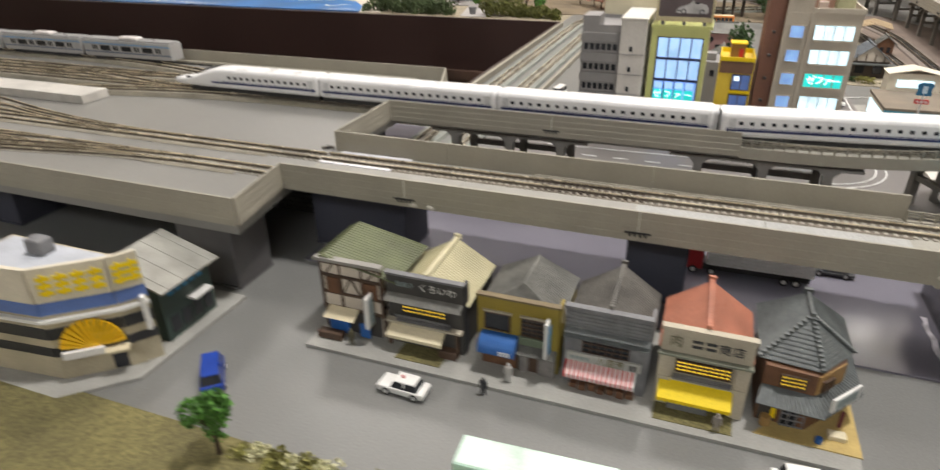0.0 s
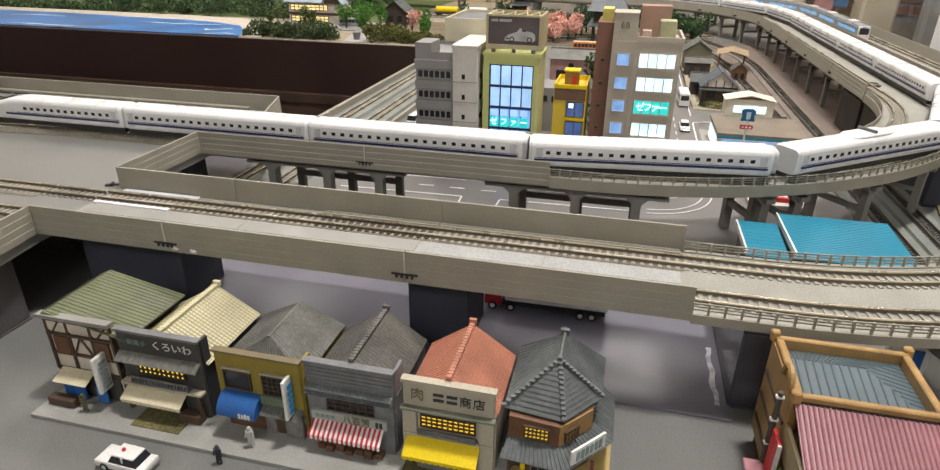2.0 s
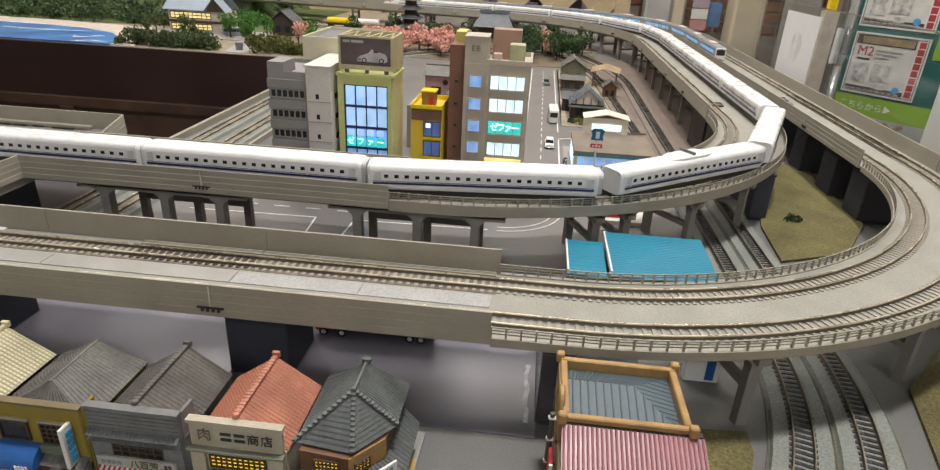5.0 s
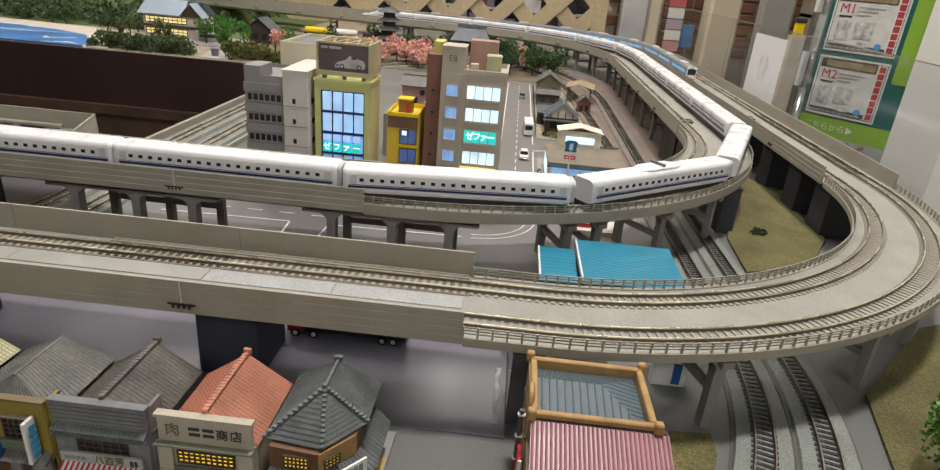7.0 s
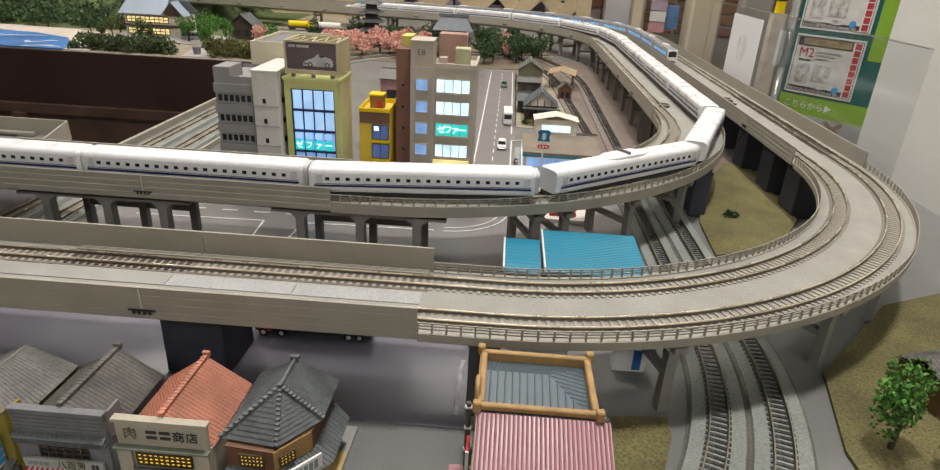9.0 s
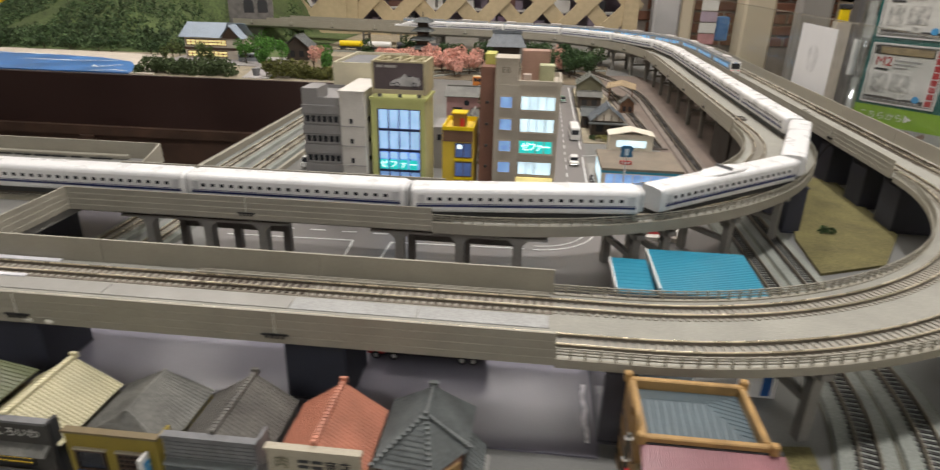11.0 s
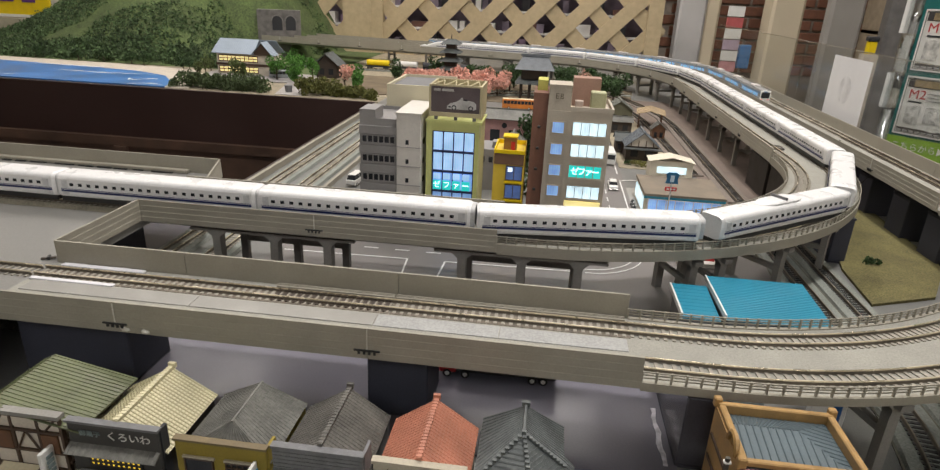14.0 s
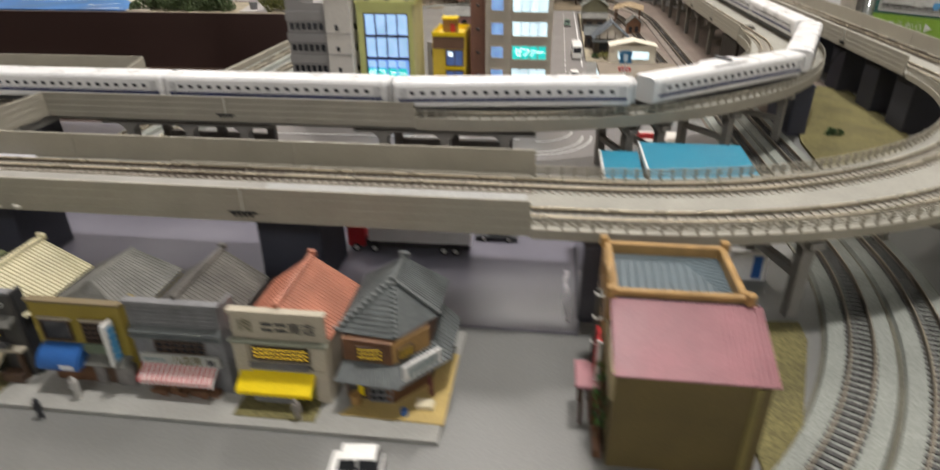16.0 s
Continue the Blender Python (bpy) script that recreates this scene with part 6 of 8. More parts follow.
def office():
    t = thing("office_building", "grey office building with ribbon windows and pale stair tower", "building", "town buildings", at=(-0.2365, 0.31, 0))
    part("main_block", bx(0, 0, 0, 0.0365, 0.07, 0.112), OFFGREY, t)
    part("stair_tower", beveled(0.0368, -0.003, 0, 0.0605, 0.07, 0.1215, 0.0006, 1), OFFPALE, t)
    part("roof_block", bx(0.0, 0.0, 0.112, 0.0155, 0.03, 0.1235), OFFGREY, t)
    part("roof_rail", bx(0.0155, 0.0, 0.112, 0.0365, 0.0012, 0.1155), OFFGREY, t)
    part("roof_rail", bx(0.0, 0.069, 0.112, 0.0365, 0.07, 0.1155), OFFGREY, t)
    part("tower_cap", bx(0.036, -0.004, 0.1215, 0.0612, 0.071, 0.123), OFFPALE, t)
    for z in (0.0915, 0.0725, 0.0535, 0.0345, 0.0155):
        window(t, 0.002, z, 0.035, z + 0.0075, -0.0001, 6, 1, OFFGREY, DARKGLASS, 0.0013)
        part("floor_band", bx(-0.0006, -0.0016, z + 0.0085, 0.0365, 0, z + 0.0168), OFFGREY, t)
        part("small_window", bx(0.0460, -0.0035, z + 0.001, 0.0490, -0.0029, z + 0.0055), DARKGLASS, t)
        part("tower_groove", bx(0.0366, -0.0034, z - 0.002, 0.0607, -0.0029, z - 0.0014), OFFGREY, t)
        for k in range(3):
            part("side_window", bx(0.0604, 0.008 + k * 0.02, z, 0.0609, 0.016 + k * 0.02, z + 0.005), DARKGLASS, t)


def showroom():
    t = thing("showroom_building", "lime-framed glass showroom with a dark rooftop billboard", "building", "town buildings", at=(-0.172, 0.315, 0))
    w = 0.0525
    wf = w - 0.0040
    for a in ((0, 0, 0, 0.0058, 0.045, 0.1145), (wf - 0.0012, 0, 0, wf + 0.0024, 0.045, 0.1145), (0.0058, 0, 0.1065, wf - 0.0012, 0.045, 0.1145)):
        part("lime_frame", bx(*a), LIME, t)
    part("side_wall", bx(wf + 0.0024, 0.003, 0, w - 0.0004, 0.045, 0.1130), mat("lime_side", (0.58, 0.56, 0.30), 0.5), t, "pale lime side wall")
    part("core", bx(0.0060, 0.006, 0, wf - 0.0014, 0.044, 0.1065), OFFPALE, t)
    NAVY_BAR = mat("navy_mullion", (0.02, 0.03, 0.09), 0.4)
    for k, (z0, z1, pane) in enumerate(((0.0065, 0.0265, COOLB), (0.0268, 0.0465, COOLB), (0.0468, 0.0665, COOLB), (0.0668, 0.0865, COOLT), (0.0868, 0.1060, COOLT))):
        window(t, 0.0064, z0, wf - 0.0016, z1, 0.003, 4, 1, NAVY_BAR, pane, 0.0011, depth=0.0022, name="glass_front")
        part("transom", bx(0.0062, -0.0008, z0 - 0.0012, wf - 0.0014, 0.0016, z0 + 0.0009), NAVY_BAR, t)
    for i, ch in enumerate("ゼファー"):
        part("teal_poster", bx(0.0074 + i * 0.0096, 0.0001, 0.0478, 0.0153 + i * 0.0096, 0.0006, 0.0572), TEALLIT, t)
        lettering(ch, 0.0074, t, SIGNWHITE, face(0.01135 + i * 0.0096, -0.0001, 0.0525), extrude=0.0003)
        part("pale_poster", bx(0.0078 + i * 0.0096, 0.0001, 0.0585, 0.0149 + i * 0.0096, 0.0006, 0.0645), COOLT, t)
    part("ledge", bx(-0.001, -0.001, 0.1145, w + 0.001, 0.046, 0.1170), LIME, t)
    for x in (0.007, 0.026, 0.044):
        part("billboard_foot", bx(x, 0.002, 0.117, x + 0.003, 0.006, 0.1215), GREYWALL, t)
    bb = part("billboard", bx(0.004, 0.001, 0.1245, w - 0.002, 0.003, 0.1485), mat("billboard_mauve", (0.105, 0.080, 0.084), 0.5, var=0.25, ws=40), t, "dark mauve billboard with a silver open sports car")
    # the printed car: body, open cockpit, windscreen and wheels
    outline = [(0.0190, 0.1280), (0.0196, 0.1308), (0.0225, 0.1332), (0.0270, 0.1345), (0.0302, 0.1358), (0.0328, 0.1388), (0.0342, 0.1388), (0.0348, 0.1362), (0.0400, 0.1366), (0.0450, 0.1354), (0.0470, 0.1330), (0.0472, 0.1290), (0.0450, 0.1276)]
    bm = bmesh.new()
    f = [bm.verts.new((x, 0.0003, z)) for x, z in outline]
    k = [bm.verts.new((x, 0.0012, z)) for x, z in outline]
    bm.faces.new(f)
    for i in range(len(outline)):
        bm.faces.new((f[i], k[i], k[(i + 1) % len(outline)], f[(i + 1) % len(outline)]))
    part("car_picture", bm, mat("silver_print", (0.46, 0.45, 0.44), 0.4, var=0.3, ws=120), bb)
    for x in (0.0260, 0.0420):
        part("wheel_picture", tube(bmesh.new(), (x, 0.0001, 0.1293), (x, 0.0008, 0.1293), 0.0024, 12), BLACK, bb)
        part("rim_picture", tube(bmesh.new(), (x, -0.0001, 0.1293), (x, 0.0006, 0.1293), 0.0014, 10), mat("silver_print", (0.46, 0.45, 0.44)), bb)
    part("seat_picture", bx(0.0352, 0.0001, 0.1362, 0.0390, 0.0006, 0.1376), BLACK, bb)
    part("grille_picture", bx(0.0206, 0.0001, 0.1294, 0.0232, 0.0006, 0.1306), BLACK, bb)
    for i, L in enumerate((0.0062, 0.0112)):
        part("logo_bar", bx(0.0065 + i * 0.0076, 0.0003, 0.1442, 0.0065 + i * 0.0076 + L, 0.0009, 0.1464), mat("pale_print", (0.4, 0.38, 0.36)), bb)
    SB = mat("straw_frame", (0.45, 0.39, 0.24), 0.6)
    for a in ((0.002, 0.0, 0.120, 0.004, 0.045, 0.1500), (w - 0.002, 0.0, 0.120, w, 0.045, 0.1500), (0.004, 0.043, 0.120, w - 0.002, 0.045, 0.1500), (0.004, 0.0005, 0.1486, w - 0.002, 0.0025, 0.1502), (0.004, 0.0, 0.1205, w - 0.002, 0.0028, 0.1245)):
        part("billboard_frame", bx(*a), SB, t)
    for i in range(4):
        a = 0.004 + i * 0.0115
        part("truss_bar", tube(bmesh.new(), (a, 0.004, 0.1488), (a + 0.006, 0.042, 0.1488), 0.0007, 5), SB, t)
        part("truss_bar", tube(bmesh.new(), (a + 0.006, 0.042, 0.1488), (a + 0.0115, 0.004, 0.1488), 0.0007, 5), SB, t)
    c = thing("department_building", "cream flat-roofed building behind the showroom", "building", "town buildings", at=(-0.228, 0.382, 0))
    CW = mat("cream_render", (0.60, 0.55, 0.40), 0.7, var=0.06)
    part("block", bx(0, 0, 0, 0.062, 0.09, 0.1345), CW, c)
    part("roof_deck", bx(0.002, 0.002, 0.1345, 0.060, 0.088, 0.1350), GREYWALL, c)
    for a in ((0, 0, 0.1345, 0.062, 0.002, 0.138), (0, 0.088, 0.1345, 0.062, 0.09, 0.138), (0, 0.002, 0.1345, 0.002, 0.088, 0.138)):
        part("roof_rail", bx(*a), CW, c)


def yellow_house():
    t = thing("narrow_building", "narrow yellow building with brown band and rooftop hut", "building", "town buildings", at=(-0.1075, 0.34, 0))
    w = 0.0310
    part("block", bx(0, 0, 0, w, 0.045, 0.083), YELLOWB, t)
    part("brown_band", bx(0.0006, -0.0006, 0.0715, w - 0.0006, 0, 0.0825), mat("band_brown", (0.16, 0.085, 0.05)), t)
    for a in ((0, -0.001, 0.083, w, 0.0008, 0.0865), (0, 0.044, 0.083, w, 0.045, 0.0875), (0, 0.0008, 0.083, 0.0012, 0.044, 0.087), (w - 0.0012, 0.0008, 0.083, w, 0.044, 0.087)):
        part("parapet", bx(*a), YELLOW, t)
    for z in (0.056, 0.0365, 0.017):
        window(t, 0.0130, z, w - 0.0016, z + 0.0145, -0.0001, 2, 1, mat("bronze_bar", (0.10, 0.07, 0.05)), lit("room_blue_dark", (0.10, 0.17, 0.42), 0.34, 0.05, 55), 0.0007)
        if z > 0.05:
            part("room_lamp", beveled(0.0150, -0.0008, z + 0.0085, 0.0195, -0.0006, z + 0.0128, 0.0001, 1), COOLW, t, "bright lamp behind the pane")
        part("ledge", bx(0.0118, -0.0018, z - 0.0032, w, 0, z - 0.0012), YELLOW, t)
    part("roof_hut", bx(0.0085, 0.012, 0.083, 0.0215, 0.026, 0.0965), mat("hut_brown", (0.28, 0.15, 0.04)), t, "brown rooftop hut")
    part("hut_door", bx(0.0160, 0.0115, 0.083, 0.0200, 0.0121, 0.0925), RED, t)
    part("hut_roof", bx(0.0075, 0.011, 0.0965, 0.0225, 0.027, 0.0978), YELLOW, t)


def beige_office():
    t = thing("office_building", "tall beige office building with bright windows and brown side", "building", "town buildings", at=(-0.0575, 0.345, 0))
    w = 0.0625
    part("main_block", bx(0, 0, 0, w, 0.062, 0.128), BEIGE, t)
    part("brown_side", bx(-0.0148, 0.006, 0, -0.0002, 0.055, 0.143), REDBROWN, t, "red-brown tiled stair block")
    part("tower", bx(0.0, 0.0005, 0.128, 0.0215, 0.030, 0.1515), BEIGE, t)
    part("tower_cap", bx(-0.0006, -0.0002, 0.1515, 0.022, 0.031, 0.1526), BEIGE, t)
    for i, dx in enumerate((0.0085, 0.0130)):
        lettering("EB"[i], 0.0075, t, mat("sign_brown", (0.13, 0.11, 0.075)), face(dx - 0.0005, 0.0002, 0.1415))
    for a in ((0.0215, -0.001, 0.128, w + 0.001, 0.0012, 0.1325), (w - 0.0012, 0.0012, 0.128, w + 0.001, 0.062, 0.1325), (0.0215, 0.0608, 0.128, w - 0.0012, 0.062, 0.1325)):
        part("parapet", bx(*a), BEIGE, t)
    part("roof_hut", bx(0.0235, 0.034, 0.128, 0.051, 0.054, 0.156), mat("pinkish_hut", (0.33, 0.20, 0.15)), t, "pinkish rooftop block")
    part("water_tank", beveled(0.041, 0.014, 0.128, 0.056, 0.028, 0.1455, 0.0008, 1), mat("tank_green", (0.42, 0.42, 0.25)), t, "pale green water tank")
    part("fan_unit", beveled(0.026, 0.012, 0.128, 0.034, 0.020, 0.1365, 0.0005, 1), mat("unit_pink", (0.5, 0.4, 0.34)), t)
    part("yellow_box", bx(-0.012, 0.024, 0.143, -0.002, 0.050, 0.153), mat("roof_yellow", (0.5, 0.48, 0.12)), t)
    for r, z in enumerate((0.1055, 0.084, 0.0625, 0.041, 0.0195)):
        window(t, 0.0255, z - 0.0005, 0.0580, z + 0.0125, -0.0002, 4, 1, BEIGE, TEALLIT if r == 2 else COOL, 0.0007)
        window(t, 0.0055, z + 0.0005, 0.0172, z + 0.0115, -0.0002, 1, 1, BEIGE, COOLB, 0.0007)
        part("sill", bx(0.0260, -0.0018, z - 0.0022, 0.0588, 0, z - 0.0010), BEIGE, t)
        part("wall_lamp", beveled(-0.009, 0.0035, z + 0.003, -0.006, 0.006, z + 0.0055, 0.0003, 1), DARK, t)
    for i, ch in enumerate("ゼファー"):
        lettering(ch, 0.0086, t, SIGNWHITE, face(0.0315 + i * 0.0070, -0.0016, 0.0685), extrude=0.0003)
    part("pilaster", bx(0.0205, -0.0012, 0, 0.0235, 0, 0.128), BEIGE, t)
    part("shop_sign", bx(0.024, -0.003, 0.0325, 0.060, -0.0004, 0.0375), SHOPLIT, t, "yellow lit shop sign")


office(), showroom(), yellow_house(), beige_office()


def house(x, y, w, d, he, hr, wall, roof, label, rz=0.0, along="x", ribs=14, front=None, name="house", over=0.003):
    """A small gabled house; along: the direction of its ridge."""
    t = thing(name, label, "house", "model houses", at=(x, y, 0.001), rz=rz)
    part("wall", bx(0, 0, 0, w, d, he), wall, t)
    bm = bmesh.new()
    o = over
    if along == "x":
        slope(bm, (-o, -o, he - 0.001), (w + o, -o, he - 0.001), (w + o, d / 2, hr), (-o, d / 2, hr), ribs)
        slope(bm, (-o, d + o, he - 0.001), (w + o, d + o, he - 0.001), (w + o, d / 2, hr), (-o, d / 2, hr), ribs)
        gp = [((0, 0), (0, d), (0, d / 2)), ((w, 0), (w, d), (w, d / 2))]
    else:
        slope(bm, (-o, -o, he - 0.001), (-o, d + o, he - 0.001), (w / 2, d + o, hr), (w / 2, -o, hr), ribs)
        slope(bm, (w + o, -o, he - 0.001), (w + o, d + o, he - 0.001), (w / 2, d + o, hr), (w / 2, -o, hr), ribs)
        gp = [((0, 0), (w, 0), (w / 2, 0)), ((0, d), (w, d), (w / 2, d))]
    part("roof", bm, roof, t)
    for a, b, c in gp:
        bm = bmesh.new()
        n = Vector((0.0004, 0, 0)) if along == "x" else Vector((0, 0.0004, 0))
        f = [bm.verts.new(Vector(p) - n) for p in ((*a, he), (*b, he), (*c, hr - 0.001))]
        k = [bm.verts.new(Vector(p) + n) for p in ((*a, he), (*b, he), (*c, hr - 0.001))]
        bm.faces.new(f), bm.faces.new(k[::-1])
        for i in range(3):
            bm.faces.new((f[i], k[i], k[(i + 1) % 3], f[(i + 1) % 3]))
        part("gable", bm, front or wall, t)
    if along == "x":
        part("ridge", bx(-o, d / 2 - 0.0012, hr - 0.0005, w + o, d / 2 + 0.0012, hr + 0.0014), roof, t)
    else:
        part("ridge", bx(w / 2 - 0.0012, -o, hr - 0.0005, w / 2 + 0.0012, d + o, hr + 0.0014), roof, t)
    for k in range(2):
        part("window", bx(w * (0.15 + 0.45 * k), -0.0006, he * 0.25, w * (0.38 + 0.45 * k), 0.0002, he * 0.7), DARKGLASS, t)
    return t


DARKWOOD = mat("dark_house_wood", (0.055, 0.040, 0.030), 0.8, var=0.25, ws=80)
hs = house(0.066, 0.690, 0.048, 0.045, 0.022, 0.043, DARKWOOD, mat("blue_grey_tiles", (0.125, 0.14, 0.155), 0.55, var=0.2, ws=90), "old timber house with dark tiled roof and white gable", along="y", front=PLASTER)
for i in range(4):
    part("gable_beam", bx(0.006 + i * 0.011, -0.0012, 0.022, 0.0074 + i * 0.011, -0.0004, 0.031), TIMBER, hs)
part("porch_roof", bx(-0.004, -0.010, 0.018, 0.053, 0.0, 0.0196), ROOFDARK, hs)
house(0.055, 0.735, 0.02, 0.03, 0.02, 0.03, DARKWOOD, ROOFDARK, "low dark timber annex beside the old house", along="x")
house(0.056, 0.945, 0.045, 0.05, 0.034, 0.050, mat("mossy_wall", (0.15, 0.14, 0.085), 0.8), mat("mossy_tiles", (0.16, 0.165, 0.14), 0.6, var=0.25, ws=90), "mossy grey barn with a tiled roof", along="y")
house(0.056, 0.89, 0.04, 0.03, 0.022, 0.028, DARKWOOD, ROOFGREY, "low dark shed in front of the barn", along="x")
house(0.128, 0.855, 0.022, 0.02, 0.019, 0.030, BROWNWOOD, ROOFGREY, "small brown shrine hut with a pointed roof", along="y")
st = thing("open_shelter", "open shelter with a tan roof on wooden posts", "shelter", "model houses", at=(0.112, 0.955, 0.001), rz=-8)
for px in (0.003, 0.045):
    for py in (0.003, 0.06):
        part("post", bx(px, py, 0, px + 0.0018, py + 0.0018, 0.028), BROWNWOOD, st)
bm = bmesh.new()
slope(bm, (-0.002, -0.003, 0.027), (-0.002, 0.066, 0.027), (0.024, 0.066, 0.034), (0.024, -0.003, 0.034), 10, 0.0003)
slope(bm, (0.052, -0.003, 0.027), (0.052, 0.066, 0.027), (0.024, 0.066, 0.034), (0.024, -0.003, 0.034), 10, 0.0003)
part("roof", bm, mat("tan_roof", (0.36, 0.27, 0.16), 0.7), st, "tan boarded roof")
tagged(part("ground_yard", prism(bmesh.new(), [(0.052, 0.64), (0.145, 0.64), (0.14, 1.06), (0.052, 1.10)], 0.0, 0.0010), EARTH), "sandy yard round the old houses", "ground", kind="structure")
bush(0.085, 0.655, 0.018, LEAFY, 21, "dry yellowish hedge by the old house", 300, z=0.001, h=0.006, ry=0.008)
bush(0.066, 0.662, 0.006, LEAF2, 22, "dark bush by the old house", 160, z=0.001)

# convenience store
cs = thing("convenience_store", "white convenience store with flat brown roof and lit windows", "shop", at=(0.060, 0.425, 0.001))
SW = mat("store_white", (0.66, 0.61, 0.50), 0.6, var=0.05)
part("front_block", bx(0, 0, 0, 0.088, 0.080, 0.024), SW, cs)
part("flat_roof", bx(-0.001, -0.001, 0.024, 0.089, 0.080, 0.027), mat("store_roof_brown", (0.20, 0.165, 0.125), 0.8), cs, "flat brown roof")
part("tall_block", bx(0.014, 0.080, 0, 0.066, 0.105, 0.046), SW, cs)
bm = bmesh.new()
slope(bm, (0.012, 0.078, 0.0455), (0.040, 0.078, 0.0515), (0.040, 0.107, 0.0515), (0.012, 0.107, 0.0455), 0)
slope(bm, (0.068, 0.078, 0.0455), (0.040, 0.078, 0.0515), (0.040, 0.107, 0.0515), (0.068, 0.107, 0.0455), 0)
part("gable_roof", bm, SW, cs)
part("lit_window", bx(0.023, 0.0792, 0.031, 0.058, 0.0802, 0.039), COOL, cs)
window(cs, 0.004, 0.004, 0.084, 0.021, -0.0002, 8, 1, WHITE, COOLB, 0.001)
for k in range(5):
    part("side_window", bx(-0.0006, 0.006 + k * 0.014, 0.004, 0.0002, 0.017 + k * 0.014, 0.020), COOL, cs)
part("blue_fascia", bx(-0.0012, -0.0014, 0.0215, 0.0885, -0.0002, 0.0242), mat("fascia_teal", (0.02, 0.22, 0.32)), cs)
sg = thing("shop_sign_post", "blue and white shop sign on a thin pole", "sign", at=(0.079, 0.388, 0.001))
part("pole", tube(bmesh.new(), (0, 0, 0), (0, 0, 0.052), 0.0009, 8), WHITE, sg)
bm = bmesh.new()
pts = [(-0.0065, 0.0505), (0.0065, 0.0505), (0.0055, 0.0555), (0.0068, 0.0605), (0.004, 0.0625), (-0.004, 0.0625), (-0.0068, 0.0605), (-0.0055, 0.0555)]
f, k = [bm.verts.new((x, -0.0008, z)) for x, z in pts], [bm.verts.new((x, 0.0008, z)) for x, z in pts]
bm.faces.new(f), bm.faces.new(k[::-1])
for i in range(8):
    bm.faces.new((f[i], k[i], k[(i + 1) % 8], f[(i + 1) % 8]))
part("sign_panel", bm, mat("sign_deep_blue", (0.015, 0.12, 0.24)), sg)
part("sign_emblem", bx(-0.002, -0.0012, 0.0525, 0.002, -0.0007, 0.0595), mat("emblem_pale", (0.5, 0.62, 0.7)), sg)
part("sign_board", bx(-0.006, -0.0008, 0.0425, 0.006, 0.0008, 0.0465), RED, sg, "small red and white board")
bars(sg, -0.005, 0.0437, 0.005, 0.0453, -0.0009, 3, WHITE)
tagged(part("pavement_store", prism(bmesh.new(), [(0.052, 0.40), (0.152, 0.40), (0.152, 0.535), (0.052, 0.535)], 0.0, 0.0012), KERB), "pale forecourt of the convenience store", "pavement", kind="structure")
for i in range(3):
    bk = car("motorbike", "tiny parked scooter outside the store", (0.0535, 0.437 + i * 0.012, 0.0012), 80, WHITE if i % 2 else GREYWALL, L=0.010, wd=0.003, h=0.006, cabin=(0.2, 0.7), category="scooter")
bn = thing("loading_platform", "pale low platform with a red sign under the viaduct", "platform", at=(0.075, 0.285, 0.001))
part("slab", bx(0, 0, 0, 0.05, 0.03, 0.004), OFFPALE, bn)
part("red_panel", bx(0.01, 0.008, 0.004, 0.035, 0.012, 0.008), RED, bn)

# road vehicles in the town
bus("white minibus on the town road", (0.0475, 0.645, 0.001), 91, WHITE, WHITE, L=0.046, wd=0.0135, h=0.019)
car("white_car", "white saloon car on the town road", (0.0405, 0.515, 0.001), 90, WHITE, L=0.030, lamp=None)
car("green_car", "dull green car far up the town road", (0.036, 0.93, 0.001), 90, mat("dull_green", (0.12, 0.2, 0.14), 0.3))
bus("orange and cream bus behind the town", (-0.155, 1.075, 0.0), 2, mat("bus_orange", (0.62, 0.20, 0.03), 0.4), mat("bus_cream", (0.65, 0.55, 0.35), 0.4), L=0.072, h=0.021)
car("blue_car", "dark blue car behind the showroom", (-0.118, 0.90, 0.0), 15, mat("gloss_blue", (0.015, 0.05, 0.30), 0.2))
car("white_van", "white van beside the edge track", (-0.285, 0.445, 0.001), 84, WHITE, L=0.030, wd=0.012, h=0.014, cabin=(0.05, 0.97))

# buildings behind the showroom
PINKW = mat("pink_render", (0.36, 0.20, 0.19), 0.7)
pk = house(-0.150, 0.66, 0.062, 0.05, 0.056, 0.066, PINKW, ROOFGREY, "pink rendered house with a round window", along="x")
part("round_window", tube(bmesh.new(), (0.030, -0.0008, 0.046), (0.030, 0.0004, 0.046), 0.004, 14), DARKGLASS, pk)
house(-0.118, 0.56, 0.032, 0.05, 0.038, 0.050, mat("grey_cream_wall", (0.40, 0.38, 0.30), 0.7), ROOFGREY, "small cream house with a grey roof", along="y")
gb = thing("grey_annex", "flat-roofed grey annex between the town buildings", "building", "town buildings", at=(-0.140, 0.48, 0.0))
part("block", bx(0, 0, 0, 0.034, 0.05, 0.052), OFFGREY, gb)
part("roof_box", bx(0.018, 0.01, 0.052, 0.030, 0.025, 0.060), OFFGREY, gb)
for k in range(3):
    part("window", bx(0.005 + k * 0.010, -0.0005, 0.036, 0.010 + k * 0.010, 0.0002, 0.043), DARKGLASS, gb)
for i in range(7):
    bush(-0.074 + (i % 2) * 0.008, 0.47 + i * 0.07, 0.013, LEAF2, 40 + i, "dark green hedge tree beside the brown tower", 240, h=0.030, size=0.004)
tree(-0.082, 0.62, 0.07, "dark green tree behind the tall office", LEAF2, 50, 420, 0.2, size=0.004)

